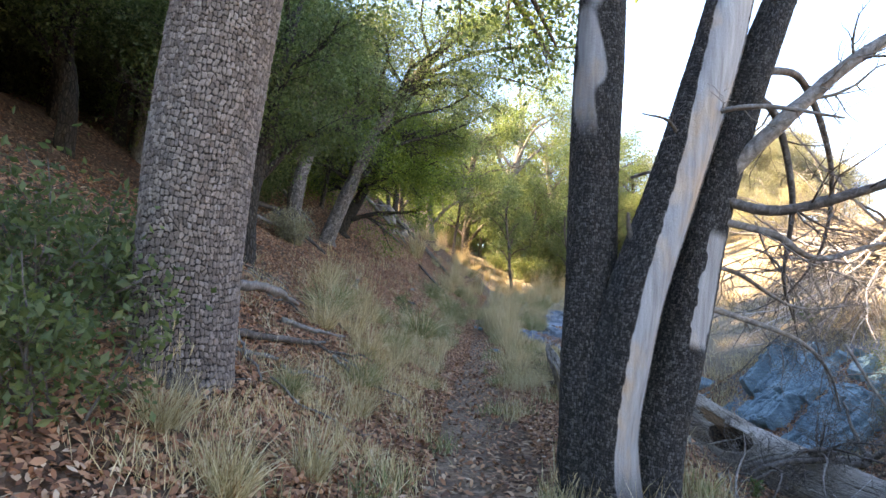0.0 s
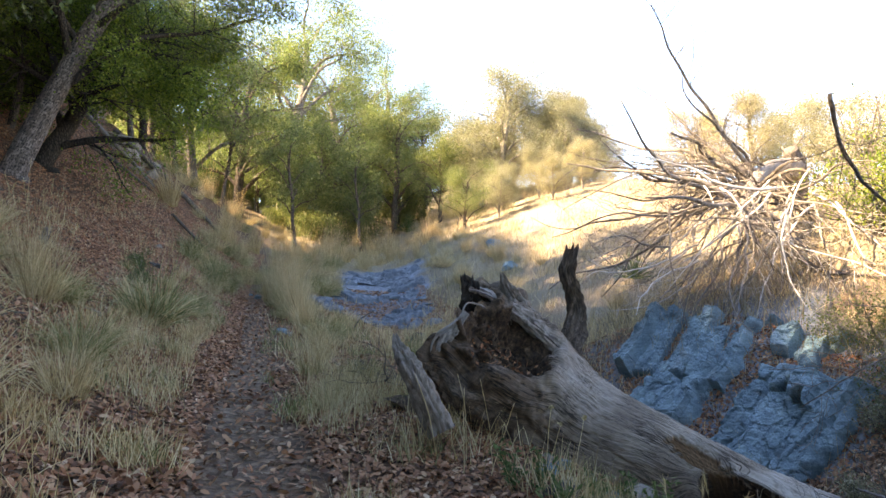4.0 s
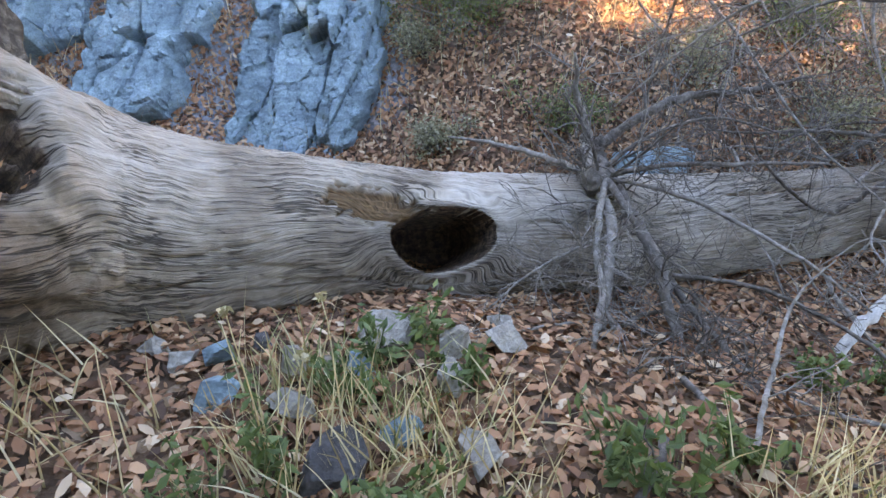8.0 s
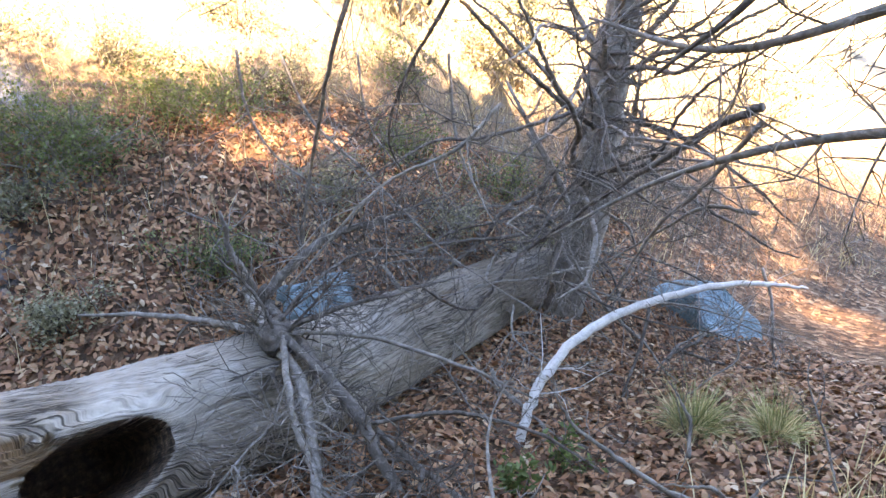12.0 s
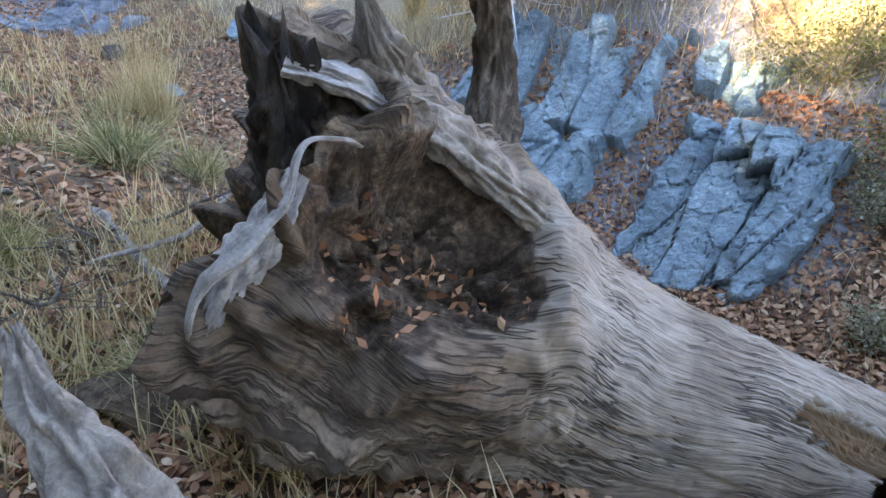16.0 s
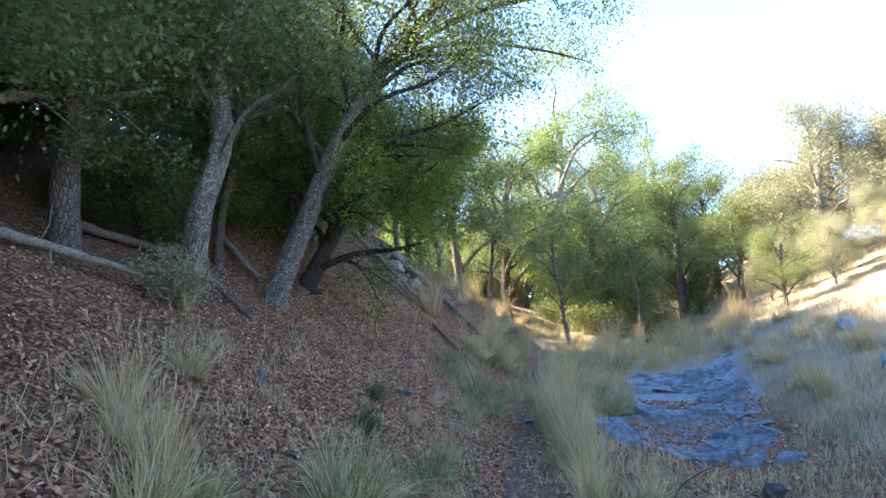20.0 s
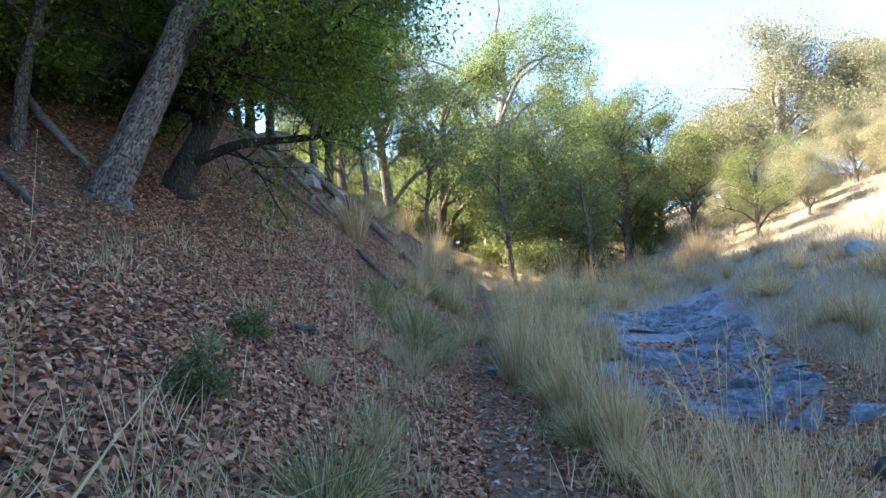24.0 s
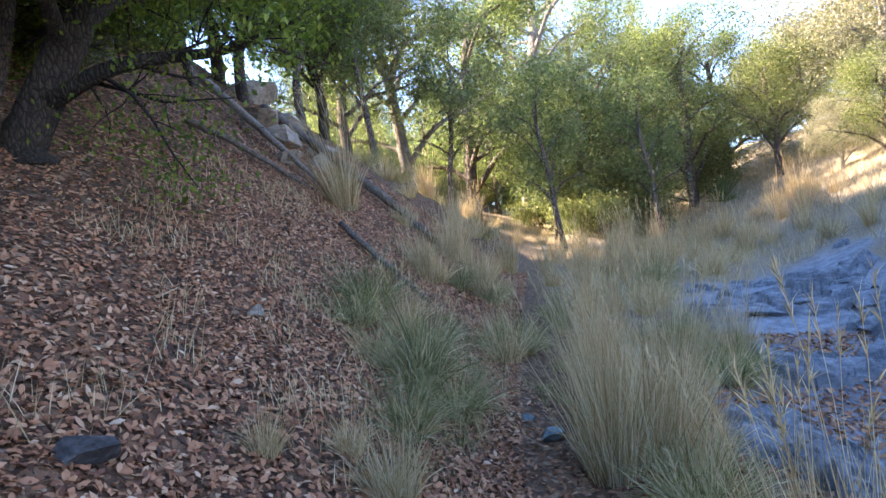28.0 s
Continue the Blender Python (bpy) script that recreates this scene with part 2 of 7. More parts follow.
def make_leaf(name, stops, through_light=.45, rough=.55, tint=(1.0, 1.2, .75)):
    m, t, b = material(name, rough)
    g = t.nodes.new("ShaderNodeNewGeometry")
    col = ramp(t, g.outputs["Random Per Island"], stops)
    o = t.nodes.new("ShaderNodeObjectInfo")
    col = mix(t, .5, col, ramp(t, o.outputs["Random"], [(0, (.7, .75, .7)), (1, (1.25, 1.15, 1.0))]), "MULTIPLY")
    t.links.new(col, b.inputs["Base Color"])
    if through_light:
        tr = t.nodes.new("ShaderNodeBsdfTranslucent")
        t.links.new(mix(t, 1.0, col, tint, "MULTIPLY"), tr.inputs["Color"])
        mx = t.nodes.new("ShaderNodeMixShader")
        mx.inputs[0].default_value = through_light
        t.links.new(b.outputs[0], mx.inputs[1])
        t.links.new(tr.outputs[0], mx.inputs[2])
        t.links.new(mx.outputs[0], t.nodes["Material Output"].inputs["Surface"])
    return m


GROUND = make_ground()
OAK_PLATES = make_plates("oak_bark_plates", (.011, .009, .008), (.12, .096, .084), (.19, .153, .135), (.28, .232, .207))
SLIM_PLATES = make_plates("slender_oak_bark_plates", (.014, .011, .01), (.085, .07, .06), (.14, .116, .102), (.22, .186, .165))
CHAR_PLATES = make_plates("charred_bark_plates", (.006, .0055, .005), (.02, .019, .018), (.045, .042, .04), (.1, .095, .092), 90)
OAK_BARK = make_bark("oak_bark", (.04, .032, .027), (.14, .115, .1), (.29, .25, .22), 16, .45, .03)
DARK_BARK = make_bark("dark_bark", (.02, .016, .014), (.06, .05, .043), (.14, .12, .105), 18, .4, .03)
PALE_BARK = make_bark("pale_grey_bark", (.1, .09, .08), (.26, .24, .22), (.42, .39, .36), 22, .3, .015)
LOG_WOOD = make_log_wood()
GREY_STICK = make_wood("grey_dead_wood", [(.25, (.065, .055, .048)), (.5, (.19, .168, .15)), (.75, (.37, .34, .315))], (1, 1, 1), 22)
DARK_STICK = make_wood("dark_dead_wood", [(.25, (.03, .025, .022)), (.5, (.1, .085, .075)), (.75, (.24, .21, .19))], (1, 1, 1), 22)
WHITE_STICK = make_wood("bleached_dead_wood", [(.25, (.3, .28, .26)), (.5, (.5, .48, .46)), (.75, (.66, .64, .62))], (1, 1, 1), 14)
BLUE_ROCK = make_rock("blue_grey_rock", (.08, .14, .165), (.16, .275, .32), (.27, .425, .475), 3.0)
CREEK_ROCK = make_rock("creek_bedrock", (.06, .085, .105), (.14, .185, .22), (.29, .345, .385), 4.0)
GREY_ROCK = make_rock("grey_stone", (.17, .152, .13), (.3, .275, .24), (.46, .43, .38), 9)
DARK_ROCK = make_rock("dark_stone", (.035, .034, .036), (.08, .078, .08), (.17, .165, .165), 8)
TAN_ROCK = make_rock("tan_stone", (.15, .12, .095), (.28, .24, .2), (.44, .39, .34), 7)
LEAF_OAK = make_leaf("oak_leaf_green", [(0, (.065, .09, .045)), (.4, (.11, .142, .07)), (.75, (.16, .19, .095)), (1, (.24, .25, .14))], .5, .42)
LEAF_BRIGHT = make_leaf("bright_leaf_green", [(0, (.075, .12, .03)), (.4, (.13, .19, .042)), (.8, (.22, .28, .06)), (1, (.32, .36, .1))], .5)
LEAF_DARK = make_leaf("dark_leaf_green", [(0, (.055, .08, .038)), (.5, (.098, .132, .06)), (1, (.175, .2, .1))], .5, .42)
LEAF_YELLOW = make_leaf("yellow_green_leaf", [(0, (.075, .1, .045)), (.5, (.14, .165, .075)), (1, (.24, .245, .125))], .45, .45)
LEAF_PALE = make_leaf("pale_olive_leaf", [(0, (.16, .145, .105)), (.5, (.26, .235, .18)), (1, (.38, .345, .28))], .4)
LEAF_JUNIPER = make_leaf("juniper_green", [(0, (.025, .045, .02)), (.5, (.06, .09, .035)), (1, (.12, .14, .06))], .35)
DEAD_LEAF = make_leaf("dead_oak_leaf", [(0, (.05, .024, .017)), (.22, (.175, .072, .043)), (.5, (.34, .145, .083)), (.84, (.46, .232, .138)), (.96, (.51, .305, .198)), (1, (.59, .43, .32))], .12, .6, (1.1, 1, .85))
STRAW = make_leaf("dry_straw_grass", [(0, (.25, .17, .09)), (.3, (.5, .39, .235)), (.7, (.68, .565, .38)), (1, (.8, .71, .54))], .5, .5, (1.05, 1, .82))
PALE_STRAW = make_leaf("pale_slope_grass", [(0, (.21, .165, .105)), (.4, (.35, .295, .21)), (.8, (.45, .39, .29)), (1, (.56, .51, .41))], .4, .6, (1.05, 1, .9))
GREEN_GRASS = make_leaf("grey_green_grass", [(0, (.09, .11, .045)), (.4, (.19, .215, .1)), (.75, (.33, .33, .18)), (1, (.55, .49, .33))], .35, .5, (1.05, 1.08, .85))
WEED = make_leaf("weed_leaf_green", [(0, (.05, .085, .035)), (.5, (.085, .13, .055)), (1, (.14, .19, .09))], .35)
FLOWER = make_leaf("dry_flower_head", [(0, (.34, .25, .16)), (1, (.5, .41, .29))], .3)


# ---- shape helpers ----
KY = (-60, -15, 0, 7, 13, 20, 26, 32, 46, 80, 200)
TX = (0, 0, 0, .36, .95, 1.35, 2.0, 3.0, 6, 12, 20)
TZ = (-3, -.4, .0, .1, .1, .15, .75, 1.7, 3.4, 7, 14)
SL = (.4, .36, .36, .42, .41, .5, .8, .75, .6, .5, .4)
CX = (4, 4.4, 4.6, 5.0, 5.2, 5.2, 6.3, 8, 11, 16, 26)
CZ = (-4, -1.6, -1.05, -.6, -.65, -.4, .65, 1.5, 3.0, 6.5, 13)
SR = (.4, .4, .48, .6, .4, .36, .4, .4, .4, .4, .4)

def ease(v, lo, hi):
    t = np.clip((v - lo) / (hi - lo), 0, 1)
    return t * t * (3 - 2 * t)

def along(y, knots):
    return sum(np.interp(y + d, KY, knots) for d in (-2, -1, 0, 1, 2)) / 5

def ripple(x, y, s, p=0.0):
    return np.sin(x * s + 1.7 * np.sin(y * s * .7 + p)) * np.sin(y * s * 1.1 + 1.3 * np.sin(x * s * .8 + 2 * p + 1))

def land(x, y):
    x, y = np.asarray(x, float), np.asarray(y, float)
    tx, tz, cx, cz = along(y, TX), along(y, TZ), along(y, CX), along(y, CZ)
    u, v = x - tx, x - cx
    left = np.log1p(np.exp(np.clip((-u - .55) * 4, -40, 40))) / 4
    rise = along(y, SL) * left
    ridge = 15.0
    rise = ridge * (1 - np.exp(-rise / ridge)) * 1.25 + .3 * np.log1p(np.exp(np.clip(-u - 8.5, -40, 60)))
    rise = np.where(rise > 16, 16 + 8 * (1 - np.exp(-(rise - 16) / 8)), rise)
    rise = rise * (1 - .55 * ease(y, 31, 41))
    drop = (cz - tz) * ease(u, 1.3, np.maximum(cx - tx - .4, 2.0))
    right = np.log1p(np.exp(np.clip((v - .35) * 3, -40, 40))) / 3
    bank = along(y, SR) * right
    bank = 16.0 * (1 - np.exp(-bank / 16.0)) * 1.15
    off = np.clip(np.abs(u) - .35, 0, 1)
    rough = off * (.05 * ripple(x, y, 1.3) + .03 * ripple(x, y, 3.1, 1) + .012 * ripple(x, y, 7.3, 2)) + .008 * ripple(x, y, 9.1, 3)
    foot = 4.85 + .4 * ease(y, 7.2, 7.9)
    shelf = (.45 + .35 * ease(y, 8.2, 9.2)) * ease(x, foot, foot + 1.05) * ease(y, 2.5, 5) * (1 - ease(y, 10.5, 13.5))
    heap = .1 * np.exp(-((x - 2.95) / .55) ** 2 - ((y - 6.6) / .8) ** 2)
    mound = .22 * np.exp(-((x - 5.0) / .35) ** 2 - ((y - 6.75) / .5) ** 2)
    return tz + rise + drop + bank + rough + shelf + heap + mound


def mesh_of(name, verts, faces, mat, smooth=True, attributes=None, uv=None):
    """A mesh from arrays; faces: a list of index arrays of shape (n, 3) or (n, 4)."""
    verts = np.asarray(verts, np.float32)
    faces = [np.asarray(f, np.int32) for f in (faces if isinstance(faces, list) else [faces]) if len(f)]
    sizes = np.concatenate([np.full(len(f), f.shape[1], np.int32) for f in faces])
    loops = np.concatenate([f.ravel() for f in faces])
    me = bpy.data.meshes.new(name)
    me.vertices.add(len(verts))
    me.vertices.foreach_set("co", verts.ravel())
    me.loops.add(len(loops))
    me.loops.foreach_set("vertex_index", loops)
    me.polygons.add(len(sizes))
    me.polygons.foreach_set("loop_start", np.concatenate([[0], np.cumsum(sizes)[:-1]]).astype(np.int32))
    me.polygons.foreach_set("use_smooth", np.full(len(sizes), smooth))
    for key, v in (attributes or {}).items():
        me.attributes.new(key, "FLOAT", "POINT").data.foreach_set("value", np.asarray(v, np.float32).ravel())
    if uv is not None:
        me.uv_layers.new(name="UVMap").data.foreach_set("uv", np.asarray(uv, np.float32)[loops].ravel())
    me.materials.append(mat)
    me.update(calc_edges=True)
    me.validate()
    return me


def part(name, me, parent, label=""):
    ob = new(name, me)
    ob.parent = parent
    if label:
        ob["label"] = label
    return ob


def thing(name, at=(0, 0, 0), label="", category="", group=""):
    ob = new(name)
    ob.location = at
    return tagged(ob, label, category, group)


def solid(name, me, label, category, group="", at=(0, 0, 0), kind=""):
    ob = new(name, me)
    ob.location = at
    return tagged(ob, label, category, group, kind)


class Heap:
    """Collects pieces of one mesh."""

    def __init__(self):
        self.v, self.q, self.t, self.n = [], [], [], 0

    def add(self, v, q=(), t=()):
        self.v.append(np.asarray(v, float))
        if len(q):
            self.q.append(np.asarray(q) + self.n)
        if len(t):
            self.t.append(np.asarray(t) + self.n)
        self.n += len(v)

    def mesh(self, name, mat, smooth=True):
        faces = [np.concatenate(f) for f in (self.q, self.t) if f]
        return mesh_of(name, np.concatenate(self.v), faces, mat, smooth)


def spline(points, n):
    """n points on a smooth line through the given ones."""
    p = np.asarray(points, float)
    p = np.vstack([2 * p[0] - p[1], p, 2 * p[-1] - p[-2]])
    s = np.linspace(0, len(p) - 3 - 1e-6, n)
    k = s.astype(int)
    f = (s - k)[:, None]
    a, b, c, d = p[k], p[k + 1], p[k + 2], p[k + 3]
    return .5 * (2 * b + (c - a) * f + (2 * a - 5 * b + 4 * c - d) * f * f + (3 * b - a - 3 * c + d) * f ** 3)


def frames_along(c):
    d = np.gradient(c, axis=0)
    d /= np.linalg.norm(d, axis=1, keepdims=True) + 1e-9
    n = np.zeros_like(d)
    ref = np.array([0, 0, 1.0]) if abs(d[0, 2]) < .8 else np.array([1.0, 0, 0])
    a = np.cross(d[0], ref)
    for k in range(len(d)):
        a = a - d[k] * (a @ d[k])
        a /= np.linalg.norm(a) + 1e-9
        n[k] = a
    return d, n, np.cross(d, n)


def tube(heap, c, r, sides=6, knobby=0.0, rng=None):
    """A closed tapered tube along the points c with radii r."""
    c = np.asarray(c, float)
    r = np.broadcast_to(np.asarray(r, float), (len(c),))
    _, n, b = frames_along(c)
    a = np.arange(sides) * 2 * np.pi / sides
    ring = np.cos(a)[None, :, None] * n[:, None] + np.sin(a)[None, :, None] * b[:, None]
    rr = r[:, None] * (1 + (knobby * rng.normal(size=(len(c), sides)) if knobby else np.zeros((len(c), sides))))
    v = (c[:, None] + ring * rr[..., None]).reshape(-1, 3)
    i, j = np.meshgrid(np.arange(len(c) - 1), np.arange(sides), indexing="ij")
    q = np.stack([i * sides + j, i * sides + (j + 1) % sides, (i + 1) * sides + (j + 1) % sides, (i + 1) * sides + j], -1).reshape(-1, 4)
    k = len(v)
    v = np.vstack([v, c[0], c[-1]])
    jj = np.arange(sides)
    t = np.vstack([np.stack([np.full(sides, k), (jj + 1) % sides, jj], 1), np.stack([np.full(sides, k + 1), (len(c) - 1) * sides + jj, (len(c) - 1) * sides + (jj + 1) % sides], 1)])
    heap.add(v, q, t)


def wander(rng, start, way, length, n=6, bend=.25, lift=0.0):
    """A crooked line from start."""
    p, d, out = np.array(start, float), np.array(way, float) / np.linalg.norm(way), []
    for k in range(n):
        out.append(p.copy())
        d = d + rng.normal(size=3) * bend + np.array([0, 0, lift])
        d /= np.linalg.norm(d)
        p = p + d * length / (n - 1)
    return np.array(out)


def twigs(heap, rng, line, r0, depth, count, length, bend=.22, lift=0.02, sides=4, tips=None):
    """Side twigs along a line, and twigs on them in turn."""
    for _ in range(count):
        f = rng.uniform(.2, 1)
        k = min(int(f * (len(line) - 1)), len(line) - 2)
        d = line[k + 1] - line[k]
        d /= np.linalg.norm(d) + 1e-9
        side = rng.normal(size=3)
        side -= d * (side @ d)
        side /= np.linalg.norm(side) + 1e-9
        ln = length * rng.uniform(.5, 1.1) * (1.15 - .5 * f)
        w = wander(rng, line[k], d * .7 + side * .9, ln, 5, bend, lift)
        r = r0 * (1.1 - .7 * f) * .55
        tube(heap, w, np.linspace(r, max(r * .25, .0018), 5), sides)
        if tips is not None:
            tips.extend([w[-1], w[-2], w[-3]])
        if depth > 1:
            twigs(heap, rng, w, r, depth - 1, max(2, count // 2), ln * .55, bend, lift, 3, tips)


def leaves(rng, centres, per, spread, size, flat=.6, long=1.9):
    """Small folded leaves in clumps round the centres: vertices and triangles."""
    c = np.repeat(np.asarray(centres), per, axis=0)
    n = len(c)
    c = c + rng.normal(size=(n, 3)) * np.array([spread, spread, spread * .7])
    s = size * rng.uniform(.6, 1.3, n)[:, None]
    a = rng.normal(size=(n, 3))
    a /= np.linalg.norm(a, axis=1, keepdims=True)
    up = rng.normal(size=(n, 3)) * (1 - flat) + np.array([0, 0, flat])
    b = np.cross(a, up)
    b /= np.linalg.norm(b, axis=1, keepdims=True) + 1e-9
    h = np.cross(a, b)
    v = np.stack([c - a * s * long / 2, c + b * s / 2 + h * s * .12, c + a * s * long / 2, c - b * s / 2 + h * s * .12], 1).reshape(-1, 3)
    k = np.arange(n)[:, None] * 4
    return v, np.vstack([k + [0, 1, 2], k + [0, 2, 3]])


def cells(u, v, wrap, seed, loose=.62):
    """Jittered cells over u (which wraps after so many cells) and v: how near the edge, and the cell's tone."""
    g = np.random.default_rng(seed)
    ju, jv, tone = g.random((64, 512)), g.random((64, 512)), g.random((64, 512))
    iu, iv = np.floor(u).astype(int), np.floor(v).astype(int)
    d1, d2, tn = np.full(u.shape, 9.0), np.full(u.shape, 9.0), np.zeros(u.shape)
    for a in (-1, 0, 1):
        for b in (-1, 0, 1):
            cu, cv = iu + a, iv + b
            wu, wv = cu % wrap % 64, cv % 512
            d = (np.abs(cu + .5 + loose * (ju[wu, wv] - .5) - u) ** 3.5 + np.abs(cv + .5 + 1.1 * loose * (jv[wu, wv] - .5) - v) ** 3.5) ** (1 / 3.5)
            near = d < d1
            d2 = np.where(near, d1, np.minimum(d2, d))
            tn = np.where(near, tone[wu, wv], tn)
            d1 = np.where(near, d, d1)
    return d2 - d1, tn


def facets(u, v, seed):
    """Broken rock over u and v: uneven cells, each a plane of its own height and tilt."""
    g = np.random.default_rng(seed)
    r = g.random((5, 64, 64))
    iu, iv = np.floor(u).astype(int), np.floor(v).astype(int)
    best, out, edge = np.full(u.shape, 9.0), np.zeros(u.shape), np.full(u.shape, 9.0)
    for a in (-1, 0, 1):
        for b in (-1, 0, 1):
            k, m = (iu + a) % 64, (iv + b) % 64
            du, dv = u - iu - a - r[0, k, m], v - iv - b - r[1, k, m]
            d = np.maximum(np.abs(du + .3 * dv), np.abs(dv - .2 * du))
            near = d < best
            edge = np.where(near, best - d, np.minimum(edge, d - best))
            out = np.where(near, r[2, k, m] - .5 + (r[3, k, m] - .5) * du + (r[4, k, m] - .5) * dv, out)
            best = np.where(near, d, best)
    return out, edge


def plated_trunk(points, radii, cell, tall, depth, seed, rings, sides, flare=0.0, bare=None):
    """A trunk with real bark plates: vertices, quads and the attributes of its material."""
    c = spline(points, rings)
    r = np.interp(np.linspace(0, 1, rings), np.linspace(0, 1, len(radii)), radii)
    _, n, b = frames_along(c)
    a = np.arange(sides) * 2 * np.pi / sides
    run = np.concatenate([[0], np.cumsum(np.linalg.norm(np.diff(c, axis=0), axis=1))])
    aa, ll = np.meshgrid(a, run)
    g = np.random.default_rng(seed)
    ph = g.uniform(0, 6.28, 6)
    lump = .05 * np.sin(2 * aa + ph[0] + ll) + .035 * np.sin(3 * aa + ph[1] - 1.7 * ll) + .02 * np.sin(5 * aa + ph[2] + 2.3 * ll)
    foot = flare * np.exp(-ll / .22) * (1 + .45 * np.sin(4 * aa + ph[3]) + .3 * np.sin(7 * aa + ph[4]))
    mean = float(np.mean(radii))
    wrap = max(6, int(round(2 * np.pi * mean / cell)))
    wob = .25 * np.sin(ll * 9 + 3 * aa) + .2 * np.sin(ll * 23 + 5 * aa + ph[5])
    edge, tone = cells(aa / (2 * np.pi) * wrap + wob, ll / (cell * tall) + .3 * np.sin(4 * aa + ll * 3), wrap, seed)
    edge2, _ = cells(aa / (2 * np.pi) * wrap * 2 + wob * 2, ll / (cell * tall) * 2, wrap * 2, seed + 9)
    fuzz = g.normal(size=aa.shape)
    fuzz = (fuzz + np.roll(fuzz, 1, 0) + np.roll(fuzz, 1, 1) + np.roll(fuzz, -1, 0)) / 2
    plate = ease(edge + .03 * np.sin(aa * 90 + ll * 70) + .05 * fuzz, .075, .175)
    strip = np.zeros_like(aa) if bare is None else bare(aa, ll / run[-1])
    rr = r[:, None] * (1 + lump + foot) + depth * (plate * (.6 + .7 * tone) + .25 * ease(edge2, .02, .2) + .12 * fuzz) * (1 - strip) - depth * .3 * strip
    v = (c[:, None] + (np.cos(aa)[..., None] * n[:, None] + np.sin(aa)[..., None] * b[:, None]) * rr[..., None]).reshape(-1, 3)
    i, j = np.meshgrid(np.arange(rings - 1), np.arange(sides), indexing="ij")
    q = np.stack([i * sides + j, i * sides + (j + 1) % sides, (i + 1) * sides + (j + 1) % sides, (i + 1) * sides + j], -1).reshape(-1, 4)
    return v, q, dict(plate=plate, tone=tone, bare=strip)


# ---- ground ----
def spread(lo, a, b, hi, step, grow):
    mid = np.arange(a, b + step / 2, step)
    up, down, s = [b], [a], step
    while up[-1] < hi:
        s *= grow
        up.append(up[-1] + s)
    s = step
    while down[-1] > lo:
        s *= grow
        down.append(down[-1] - s)
    return np.concatenate([down[:0:-1], mid, up[1:]])


xs, ys = spread(-160, -6, 9, 170, .13, 1.12), spread(-90, -1, 27, 320, .13, 1.12)
gx, gy = np.meshgrid(xs, ys)
gz = land(gx, gy)
i, j = np.meshgrid(np.arange(len(ys) - 1), np.arange(len(xs) - 1), indexing="ij")
w = len(xs)
trail_mask = 1 - ease(np.abs(gx - along(gy, TX) + .05 * np.sin(gy * 2.1)), .17, .36)
trail_mask = trail_mask * (1 - .6 * ease(gy, 14, 19)) * (1 - ease(gy, 22, 26)) * (.55 + .45 * ease(ripple(gx, gy, 4.1, 2), -.5, .4))
cre = gx - along(gy, CX)
straw_mask = np.clip(ease(cre, .8, 4) + .3 * ease(gx - along(gy, TX), .3, 1.2) * ease(gy, 8, 12) + ease(gy, 22, 30) * ease(gx, 1.5, 4), 0, 1)
rock_mask = (1 - ease(np.abs(gx - np.interp(gy, (18, 20, 22.5, 25, 28), (4.3, 4.55, 5.35, 6.2, 7.1))) + .35 * ripple(gx, gy, 2.3, 4), 1.4, 2.1)) * ease(gy + .6 * ripple(gx, gy, 1.7), 18.8, 20) * (1 - ease(gy, 26.5, 28.5))
rock_mask = np.maximum(rock_mask, .8 * (1 - ease(np.hypot((gx - 6.1) / 1.2, (gy - 9.2) / 2.2) + .3 * ripple(gx, gy, 3), .8, 1.1)))
ground = new("ground", mesh_of("ground", np.stack([gx, gy, gz], -1).reshape(-1, 3), np.stack([i * w + j, i * w + j + 1, (i + 1) * w + j + 1, (i + 1) * w + j], -1).reshape(-1, 4), GROUND,
                               attributes=dict(trail=trail_mask, straw=straw_mask, rock=rock_mask)))
tagged(ground, "brown leaf litter and soil with a narrow worn dirt trail", "ground", kind="structure")


ball = bmesh.new()
bmesh.ops.create_icosphere(ball, subdivisions=5, radius=1)
BALL_V = np.array([v.co[:] for v in ball.verts])
BALL_T = np.array([[v.index for v in f.verts] for f in ball.faces])
ball.free()


